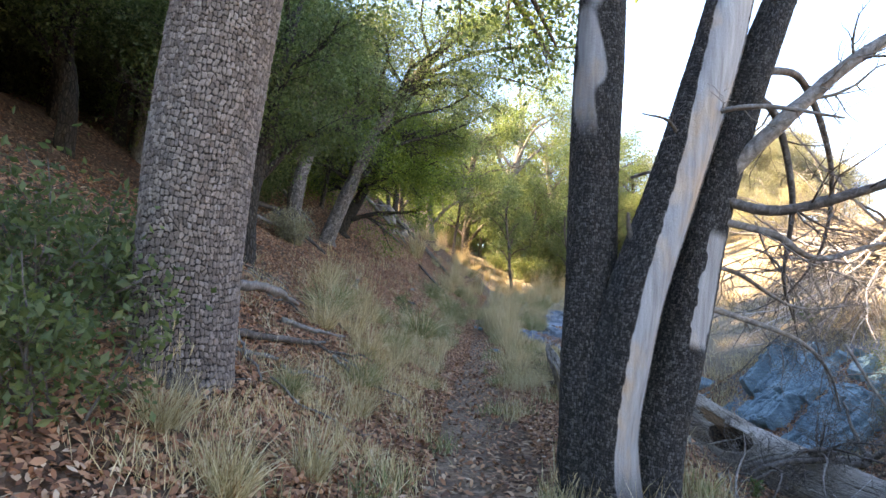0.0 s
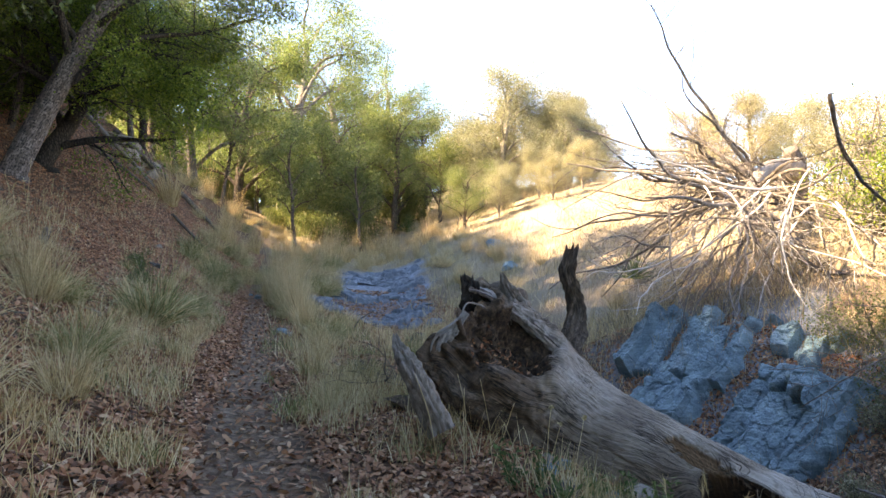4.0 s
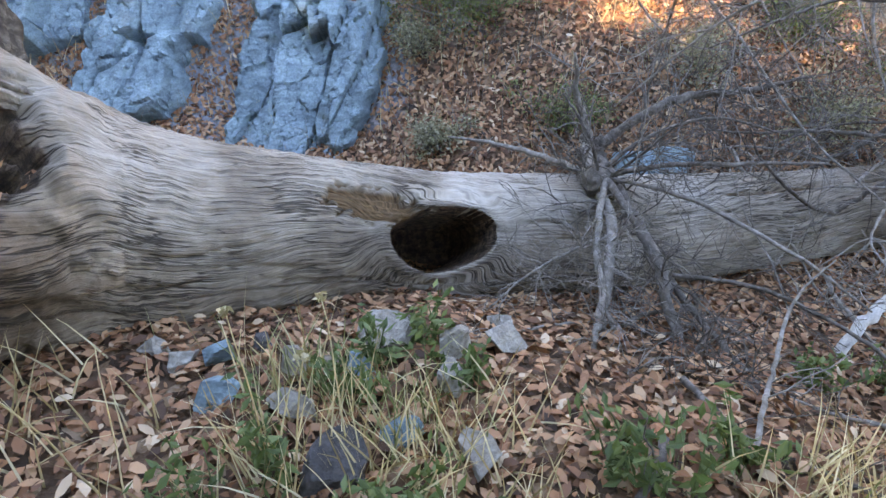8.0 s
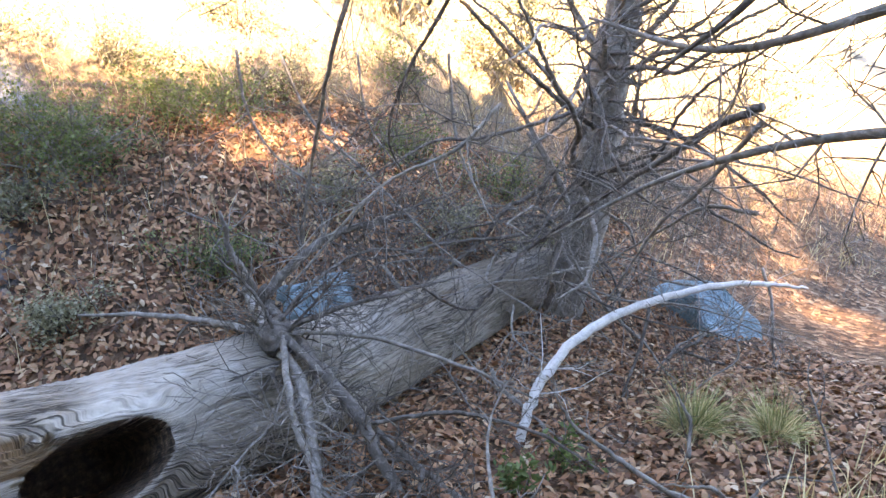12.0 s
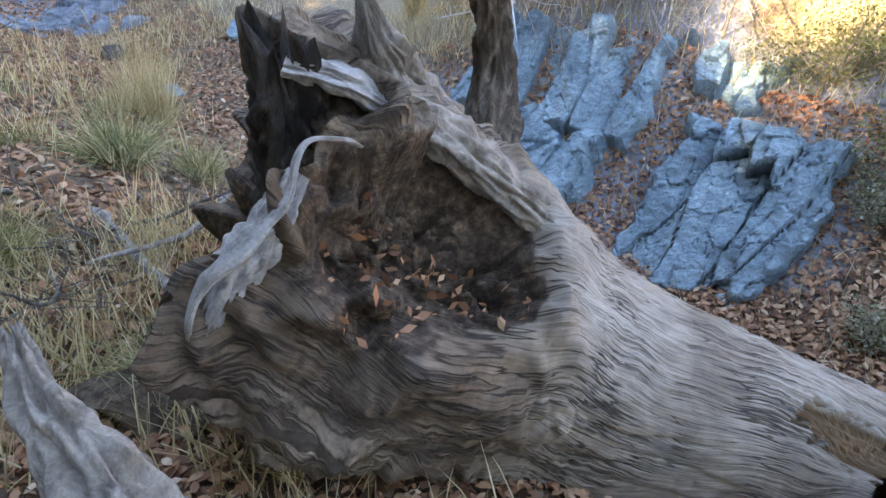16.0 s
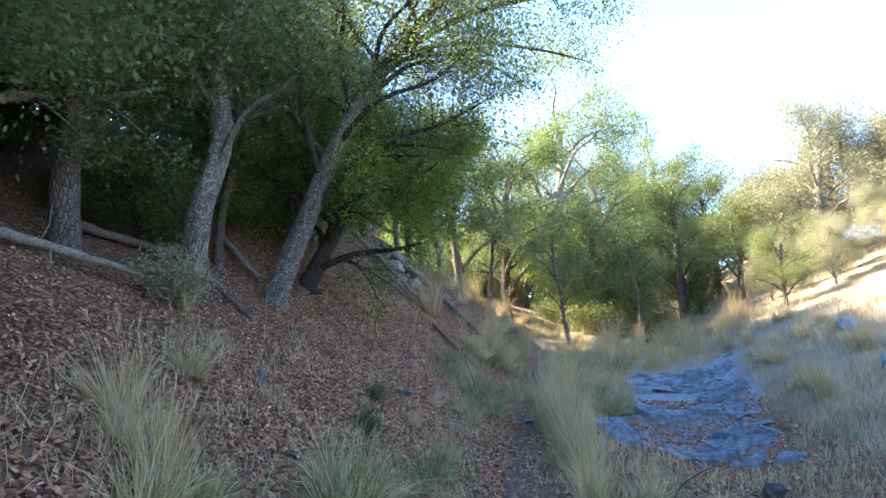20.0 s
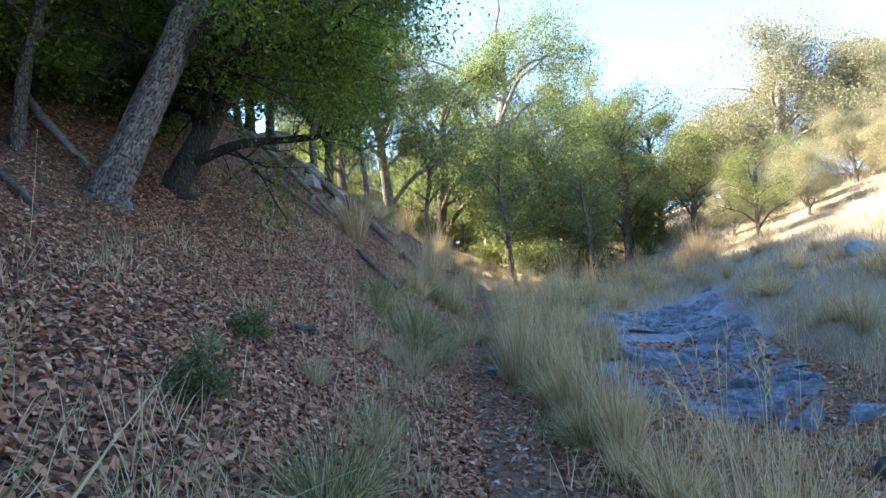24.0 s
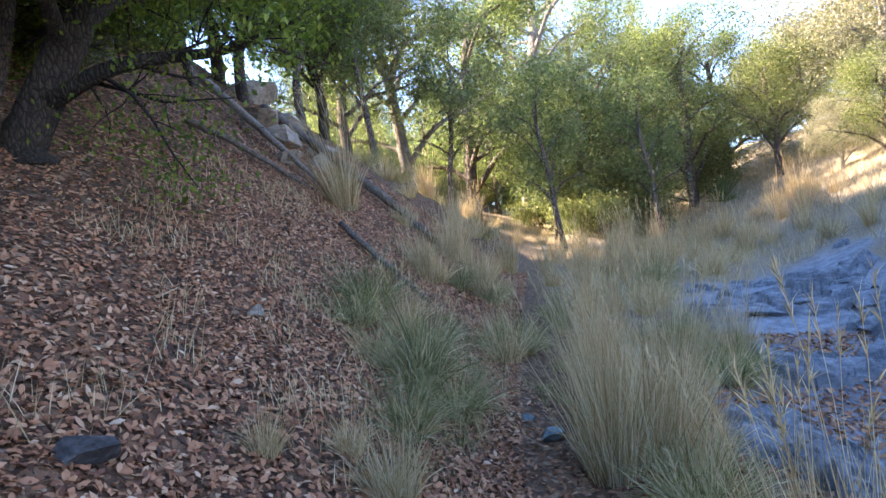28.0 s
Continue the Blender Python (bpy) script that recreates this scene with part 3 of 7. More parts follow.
# ---- fallen hollow log ----
def build_log():
    axis = [(2.18, 8.62, .62), (2.52, 8.3, .36), (2.88, 7.93, .12), (3.2, 7.48, -.02), (3.44, 7.11, -.15), (3.66, 6.65, -.28), (4.06, 5.78, -.42), (4.47, 4.93, -.5), (4.87, 3.95, -.52), (5.1, 3.3, -.55)]
    rings, sides = 520, 230
    fine = spline(axis, 3000)
    far = np.concatenate([[0], np.cumsum(np.linalg.norm(np.diff(fine, axis=0), axis=1))])
    run = far[-1] * (.45 * np.linspace(0, 1, rings) + .55 * np.linspace(0, 1, rings) ** 2)
    c = np.stack([np.interp(run, far, fine[:, k]) for k in range(3)], 1)
    r = np.interp(run, (0, .45, .97, 1.55, 1.98, 2.5, 3.5, 4.4, 5.5, 6.2), (.66, .57, .45, .385, .355, .335, .315, .295, .265, .235))
    d = np.gradient(c, axis=0)
    d /= np.linalg.norm(d, axis=1, keepdims=True)
    side = -np.cross((0, 0, 1.0), d)
    side /= np.linalg.norm(side, axis=1, keepdims=True)
    up = np.cross(side, d)
    a = np.arange(sides) * 2 * np.pi / sides
    aa, ll = np.meshgrid(a, run)
    root = np.exp(-(ll / .75) ** 2)
    lump = .05 * np.sin(2 * aa + 1 + .8 * ll) + .03 * np.sin(3 * aa - 1.3 * ll) + .018 * np.sin(6 * aa + 2.1 * ll + 1)
    lobes = root * (.2 * np.sin(3 * aa + .6) + .13 * np.sin(5 * aa + 2.2 + 2 * ll) + .06 * np.sin(11 * aa + 5 * ll))
    wavy = .3 * np.sin(ll * 3.1 + aa * 2) + .18 * np.sin(ll * 7.7 + aa * 5)
    grain = np.sin(aa * 61 + 6 * wavy + 2 * np.sin(5 * ll)) * np.sin(aa * 17 - 3 * wavy + 1.2 * ll + np.sin(3 * ll))
    rr = r[:, None] * (1 + lump + lobes) + .0012 * grain + .0008 * np.sin(aa * 97 + 8 * wavy + ll)
    turn = (aa + np.pi) % (2 * np.pi) - np.pi

    # the scoop of rotten wood below the upturned roots
    rot_d = np.hypot((ll - .46 - .12 * (turn - .9)) / .47, (turn - 1.0) / .72) + .1 * np.sin(5 * aa + 9 * ll) + .06 * np.sin(13 * aa - 17 * ll) + .03 * np.sin(29 * aa + 31 * ll)
    scoop = 1 - ease(rot_d, .3, 1.05)
    # a folded buttress below it
    lip = np.exp(-((turn - .3 - .12 * np.sin(ll * 5)) / .16) ** 2) * np.exp(-((ll - .5) / .42) ** 2)
    crest = np.exp(-((turn - 1.55) / .3) ** 2) * np.exp(-((ll - .1) / .4) ** 2)
    folds = root * (.03 * np.sin(13 * aa + 4 * np.sin(6 * ll + 2 * aa)) + .02 * np.sin(31 * aa + 6 * np.sin(5 * ll) + 9 * ll))
    rr = rr + .2 * np.exp(-((turn - 1.5) / .6) ** 2) * np.exp(-((ll - .7) / .55) ** 2)
    rr = rr - .34 * scoop + .09 * lip + .12 * crest + folds
    rr = rr - .24 * np.exp(-((turn - .1) / .6) ** 2) * np.exp(-(ll / .28) ** 2)
    rough = np.random.default_rng(5).normal(size=rr.shape)
    for _ in range(2):
        rough = (rough + np.roll(rough, 1, 0) + np.roll(rough, -1, 0) + np.roll(rough, 1, 1) + np.roll(rough, -1, 1)) / 3.2
    rotten = np.clip(ease(scoop, .1, .5) * 1.2 + .42 * (1 - ease(ll + .12 * np.sin(5 * aa + 3 * ll), .15, .8)), 0, 1)
    rotten = np.maximum(rotten, .45 * (1 - ease(ll + .25 * np.sin(6 * aa + 2 * ll), .7, 1.5)) * (1 - ease(turn + .15 * np.sin(9 * ll + 5 * aa), .1, .6)))
    clod = np.abs(np.sin(11 * aa + 19 * ll + 2 * np.sin(7 * ll))) * np.abs(np.sin(17 * ll - 6 * aa + 1.5 * np.sin(9 * aa))) + .5 * np.abs(np.sin(31 * ll + 23 * aa + 2 * np.sin(13 * ll))) * np.abs(np.sin(37 * ll - 19 * aa))
    rr = rr + rough * (.003 + .006 * rotten) + rotten * (.06 * clod - .03)
    ridge = root * (1 - ease(scoop, .1, .5)) * np.sin(9 * aa + 3 * np.sin(5 * ll + aa) + 2 * ll)
    rr = rr + .022 * ridge + .008 * root * np.sin(43 * aa + 5 * np.sin(6 * ll))

    # the knot hole, with its swollen rim
    eh = np.hypot((ll - 2.47 - .05 * (turn - .75)) / .265, (turn - .66 - .2 * (ll - 2.47)) / np.where(turn > .66, .4, .46)) + .02 * np.sin(5 * np.arctan2(turn - .73, (ll - 2.47) * 2) + 1)
    rim = np.exp(-((eh - 1.12) / .16) ** 2)
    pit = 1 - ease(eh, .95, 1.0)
    # rotten wood colour over pit and walls also paints in the hole's shade
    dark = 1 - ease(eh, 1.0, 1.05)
    rr = rr + .018 * rim
    torn_d = np.hypot((ll - 2.12) / .25, (turn - .98 + .25 * (ll - 2.14)) / .23) + .25 * np.sin(turn * 60) * .5
    torn = 1 - ease(torn_d + .14 * np.sin(ll * 47 + turn * 31) * np.sin(turn * 53 - ll * 19) + .1 * rough, .86, 1.0)
    rr = rr - (.03 + .012 * np.sin(aa * 80 + 3 * ll)) * torn * (1 - pit)
    # cracks that run with the grain
    for s0, s1, t0, dep in ((1.0, 1.7, .45, .02), (.9, 1.5, .1, .02), (1.3, 2.0, .25, .012), (2.8, 4.3, .9, .02), (3.0, 4.8, .55, .014), (3.4, 5.2, .25, .014), (1.6, 2.3, .05, .012), (4.0, 5.6, 1.25, .02)):
        line = t0 + .05 * np.sin(ll * 5 + t0 * 9) + .03 * np.sin(ll * 13)
        rr = rr - dep * np.exp(-((turn - line) / .02) ** 2) * ease(ll, s0, s0 + .2) * (1 - ease(ll, s1 - .2, s1))
    split_gap = np.exp(-((turn - 1.25) / .05) ** 2) * ease(ll, 4.1, 4.3) * (1 - ease(ll, 4.75, 4.9))
    rr = rr - .035 * split_gap
    torn = np.clip(torn + .8 * split_gap, 0, 1)

    # ragged root end
    jag = root * (1 - .8 * np.exp(-((turn - .1) / .7) ** 2)) * (.16 * np.sin(4 * aa + 1) + .1 * np.sin(9 * aa) + .06 * np.sin(17 * aa + 2)) * (1 - ease(ll, 0, .5))
    v = c[:, None] + (np.cos(aa)[..., None] * side[:, None] + np.sin(aa)[..., None] * up[:, None]) * rr[..., None] - d[:, None] * jag[..., None]
    kc = int(np.argmin(np.abs(run - 2.47)))
    v = v - (pit * (.56 - .06 * eh))[..., None] * (math.cos(.73) * side[kc] + math.sin(.73) * up[kc])
    mouth = v[0].mean(0)
    inner = []
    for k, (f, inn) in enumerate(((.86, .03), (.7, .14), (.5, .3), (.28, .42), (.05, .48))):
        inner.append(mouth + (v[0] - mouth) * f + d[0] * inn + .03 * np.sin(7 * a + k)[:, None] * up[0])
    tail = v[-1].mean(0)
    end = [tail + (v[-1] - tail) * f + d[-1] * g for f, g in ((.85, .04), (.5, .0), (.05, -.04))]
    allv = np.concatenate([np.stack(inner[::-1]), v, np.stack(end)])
    rots_and_shade = np.concatenate([np.ones((5, sides)), np.clip(rotten + dark * 1.2, 0, 1), np.full((3, sides), .5)])
    tears = np.concatenate([np.zeros((5, sides)), torn * (1 - pit), np.zeros((3, sides))])
    uv = np.stack([np.concatenate([np.tile(run[0] - .1 * np.arange(5, 0, -1)[:, None], sides), ll + .06 * rim, np.tile(run[-1] + .05 * np.arange(1, 4)[:, None], sides)]),
                   np.concatenate([np.tile(a, (5, 1)), aa + .3 * np.exp(-((eh - 1.15) / .5) ** 2) * np.tanh((turn - .66) * 4) + .12 * np.sin(1.9 * ll + 1.1 * aa) + .03 * np.sin(4.3 * ll - 2 * aa + 1), np.tile(a, (3, 1))]) * .35], -1).reshape(-1, 2)
    n = len(allv)
    i, j = np.meshgrid(np.arange(n - 1), np.arange(sides), indexing="ij")
    q = np.stack([i * sides + j, (i + 1) * sides + j, (i + 1) * sides + (j + 1) % sides, i * sides + (j + 1) % sides], -1).reshape(-1, 4)
    # brown wood at the root end, spread further to paint in shadow there
    brown = np.maximum(1 - ease(ll + .2 * np.sin(4 * aa + 3 * ll) + .08 * np.sin(11 * aa - 9 * ll), .55, 1.5), .85 * (1 - ease(turn + .16 * np.sin(5 * ll) + .08 * np.sin(13 * ll + 4 * aa), -.1, .75)) * (1 - ease(ll, 1.8, 2.7)))
    brown = np.concatenate([np.ones((5, sides)), brown, np.zeros((3, sides))])
    log = thing("fallen_log", (3.5, 7, -.2), "weathered grey hollow fallen log with knot hole and upturned roots", "log")
    trunk = part("trunk", mesh_of("trunk", allv.reshape(-1, 3) - (3.5, 7, -.2), q, LOG_WOOD, attributes=dict(rot_and_shade=rots_and_shade, torn=tears, brown=brown), uv=uv), log)
    g = np.random.default_rng(17)
    spots = np.argwhere((scoop > .35) & (turn < 1.1) & (turn > .3) & (ll > .2))
    spots = spots[g.integers(len(spots), size=150)]
    c0 = v[spots[:, 0], spots[:, 1]] + np.array([-.015, -.008, .02]) + g.normal(size=(150, 3)) * .006
    a0, b0 = g.normal(size=(150, 3)), g.normal(size=(150, 3))
    a0 /= np.linalg.norm(a0, axis=1, keepdims=True)
    b0 = np.cross(a0, b0)
    b0 /= np.linalg.norm(b0, axis=1, keepdims=True)
    s0 = g.uniform(.008, .03, 150)[:, None]
    k0 = np.arange(150)[:, None] * 4
    tagged(new("leaf_litter_hollow", mesh_of("leaf_litter_hollow", np.stack([c0 - a0 * s0, c0 + b0 * s0 * .5 + a0 * s0 * .2, c0 + a0 * s0, c0 - b0 * s0 * .5], 1).reshape(-1, 3), np.vstack([k0 + [0, 1, 2], k0 + [0, 2, 3]]), DEAD_LEAF, False)), "dead leaves and chips in the rotten hollow", "leaf litter", kind="stuff")
    rng = np.random.default_rng(11)

    def root_spike(points, radii, mat, label, flat=.55, sharp=True):
        h = Heap()
        nr, ns = 64, 60
        cc = spline(points, nr)
        rad = np.interp(np.linspace(0, 1, nr), np.linspace(0, 1, len(radii)), radii)
        _, n1, b1 = frames_along(cc)
        an = np.arange(ns) * 2 * np.pi / ns
        nz = rng.normal(size=(nr, ns))
        for _ in range(4):
            nz = (nz + np.roll(nz, 1, 0) + np.roll(nz, -1, 0) + .35 * np.roll(nz, 1, 1)) / 2.6
        al = np.linspace(0, 1, nr)[:, None]
        wob = 1 + .16 * np.sin(3 * an + 3 * al) + .1 * np.sin(7 * an + 9 * al) + .06 * np.sin(13 * an + 4 * np.sin(5 * al)) + .05 * np.sin(23 * an + 6 * np.sin(4 * al)) + .16 * nz
        vv = cc[:, None] + (np.cos(an)[None, :, None] * n1[:, None] + flat * np.sin(an)[None, :, None] * b1[:, None]) * (rad[:, None] * wob)[..., None]
        if sharp:
            vv[-12:] += ((.03 + .05 * np.sin(4 * an + 1) + .04 * np.sin(9 * an) + rng.uniform(-.01, .02, ns))[None, :, None] * np.linspace(0, 1, 12)[:, None, None]) * (cc[-1] - cc[-8]) / np.linalg.norm(cc[-1] - cc[-8]) * min(1, radii[-1] / .06)
        i, j = np.meshgrid(np.arange(nr - 1), np.arange(ns), indexing="ij")
        qq = np.stack([i * ns + j, i * ns + (j + 1) % ns, (i + 1) * ns + (j + 1) % ns, (i + 1) * ns + j], -1).reshape(-1, 4)
        vv = np.vstack([vv.reshape(-1, 3), cc[-1] - (cc[-1] - cc[-4]) * .3])
        tt = np.stack([np.full(ns, nr * ns), (nr - 1) * ns + (np.arange(ns) + 1) % ns, (nr - 1) * ns + np.arange(ns)], 1)[:, ::-1]
        me = mesh_of("root", vv - (3.5, 7, -.2), [qq, tt], mat, attributes=dict(rot_and_shade=np.full(len(vv), .0 if mat is LOG_WOOD else 1)), uv=np.stack([vv[:, 2], vv[:, 0] + vv[:, 1]], 1))
        part("root", me, log, label)

    root_spike([(2.38, 8.47, .6), (2.27, 8.4, .9), (2.23, 8.36, 1.16)], (.2, .125, .095), BLACK_WOOD, "blackened upright root stub", .6)
    root_spike([(3.05, 8.3, .48), (2.93, 8.4, .73), (2.79, 8.43, .93), (2.68, 8.44, 1.07), (2.61, 8.44, 1.17), (2.57, 8.44, 1.27)], (.15, .13, .11, .09, .065, .02), ROOT_WOOD, "pointed grey root spike", .6)
    root_spike([(3.12, 8.33, .35), (3.4, 8.58, .72), (3.49, 8.66, .95), (3.43, 8.65, 1.15), (3.36, 8.64, 1.33), (3.38, 8.62, 1.5)], (.12, .1, .08, .07, .065, .05), ROT_WOOD, "tall twisted dark upright root", .6)
    root_spike([(1.72, 7.62, .22), (1.6, 7.76, .5), (1.56, 7.93, .63), (1.54, 8.07, .71), (1.55, 8.18, .79)], (.11, .1, .085, .055, .02), ROOT_WOOD, "grey broken root stub", .7)
    root_spike([(2.36, 8.22, .95), (2.26, 8.11, 1.01), (2.2, 8.09, 1.04), (2.11, 8.08, 1.06), (2.05, 8.05, 1.04), (2.02, 8.04, .97), (1.97, 8.05, .92), (1.92, 8.05, .88), (1.87, 8.08, .84), (1.84, 8.1, .8), (1.81, 8.11, .73), (1.82, 8.16, .62)], (.01, .009, .009, .009, .009, .01, .012, .017, .018, .014, .01, .009), BLEACHED_ROOT, "bleached curling root", .55, False)
    root_spike([(2.22, 8.32, 1.16), (2.33, 8.22, 1.12), (2.42, 8.19, 1.05), (2.48, 8.2, .95)], (.045, .06, .065, .05), BLEACHED_ROOT, "bleached arching plank of root wood", .5)
    root_spike([(2.1, 8.12, .98), (2.02, 8.13, .88), (1.93, 8.15, .78), (1.85, 8.17, .66)], (.03, .055, .06, .04), BLEACHED_ROOT, "pale weathered root foot", .6, False)
    root_spike([(2.5, 8.24, 1.04), (2.64, 8.14, .92), (2.8, 8.0, .75), (2.97, 7.86, .58), (3.12, 7.72, .42)], (.06, .1, .1, .08, .03), ROOT_WOOD, "ridge of weathered root wood above the hollow", .6, False)
    for at, size, turn, seed in (((2.46, 8.36, .95), (.26, .18, .15), 40, 1),):
        g = np.random.default_rng(60 + seed)
        w = BALL_V
        fold = sum(np.abs(np.sin(w @ (g.normal(size=3) * f) + g.uniform(0, 6))) / f ** .8 for f in (2.5, 4, 7, 11, 17, 29, 43)) * .3
        vv = w * (.72 + fold[:, None]) * np.array(size)
        co, si = math.cos(radians(turn)), math.sin(radians(turn))
        vv = np.stack([vv[:, 0] * co - vv[:, 1] * si, vv[:, 0] * si + vv[:, 1] * co, vv[:, 2]], 1) + np.array(at)
        part("root_mass", mesh_of("root_mass", vv - (3.5, 7, -.2), BALL_T, ROT_WOOD), log, "dark crumbling rotten root mass")
    return log


ROT_WOOD = make_wood("rotten_dark_wood", [(.25, (.016, .012, .009)), (.5, (.07, .05, .037)), (.75, (.22, .175, .14))], (1, 1, .35), 20, .9, .03)
ROOT_WOOD = make_wood("grey_brown_root_wood", [(.25, (.06, .048, .038)), (.45, (.17, .142, .118)), (.65, (.3, .262, .228)), (.85, (.42, .38, .34))], (1, 1, .5), 18, .85, .025)
BLACK_WOOD = make_wood("charred_root_wood", [(.25, (.008, .007, .006)), (.5, (.026, .021, .018)), (.75, (.09, .072, .06))], (1, 1, .35), 20, .9, .03)
BLEACHED_ROOT = make_wood("bleached_root_wood", [(.25, (.12, .108, .1)), (.5, (.25, .235, .222)), (.75, (.4, .385, .37))], (1, 1, 1), 18, .8, .012)
fallen_log = build_log()


# ---- near trees ----
def crooked_limb(tree, rng, line, radii, mat, twig_count, twig_len, depth, name="limb", label="", lift=.0, bend=.2, tips=None):
    h = Heap()
    c = spline(line, 5 * len(line))
    tube(h, c, np.interp(np.linspace(0, 1, len(c)), np.linspace(0, 1, len(radii)), radii), 9, .05, rng)
    if twig_count:
        twigs(h, rng, c, radii[0] * .5, depth, twig_count, twig_len, bend, lift, 4, tips)
    return part(name, h.mesh(name, mat), tree, label)


def big_oak():
    tree = thing("oak_tree", (0, 0, 0), "thick oak trunk with grey chequered bark on the leaf-covered bank", "tree")
    v, q, at = plated_trunk([(-1.86, 4.22, .2), (-1.86, 4.22, .9), (-1.86, 4.2, 1.6), (-1.83, 4.18, 2.3), (-1.74, 4.15, 3.1), (-1.66, 4.12, 3.8), (-1.6, 4.1, 5.0)],
                            (.41, .36, .35, .36, .35, .35, .32), .031, 1.6, .011, 3, 900, 440, .22)
    part("trunk", mesh_of("trunk", v, q, OAK_PLATES, attributes=at), tree)
    rng = np.random.default_rng(21)
    tips = []
    for line, rad in (([(-1.6, 4.1, 4.6), (-2.3, 4.6, 5.8), (-3.2, 5.6, 6.6)], (.2, .14, .07)), ([(-1.6, 4.1, 4.7), (-1.2, 4.9, 6.0), (-.6, 5.9, 7.0)], (.2, .14, .06)),
                      ([(-1.6, 4.1, 4.9), (-1.9, 3.2, 6.3), (-2.2, 2.2, 7.2)], (.2, .13, .06)), ([(-1.65, 4.2, 4.0), (-.9, 4.6, 4.9), (.0, 5.3, 5.6)], (.14, .1, .05)),
                      ([(-1.6, 4.1, 4.6), (-.6, 5.6, 5.4), (.5, 7.0, 5.5), (1.5, 8.2, 4.9)], (.14, .1, .06, .02)), ([(-.6, 5.6, 5.4), (.5, 6.2, 5.3), (1.3, 7.0, 4.6)], (.07, .05, .015))):
        crooked_limb(tree, rng, line, rad, OAK_BARK, 9, 1.3, 2, lift=.05, tips=tips)
    crooked_limb(tree, rng, [(-1.9, 3.98, .75), (-1.68, 3.84, .62), (-1.4, 3.86, .5), (-1.12, 4.02, .36)], (.15, .13, .1, .05), OAK_BARK, 0, 0, 1, "root", "spreading bark-covered root")
    lv, lt = leaves(rng, np.array(tips), 20, .28, .045)
    part("crown", mesh_of("crown", lv, lt, LEAF_DARK, False), tree)
    return tree


big_oak()


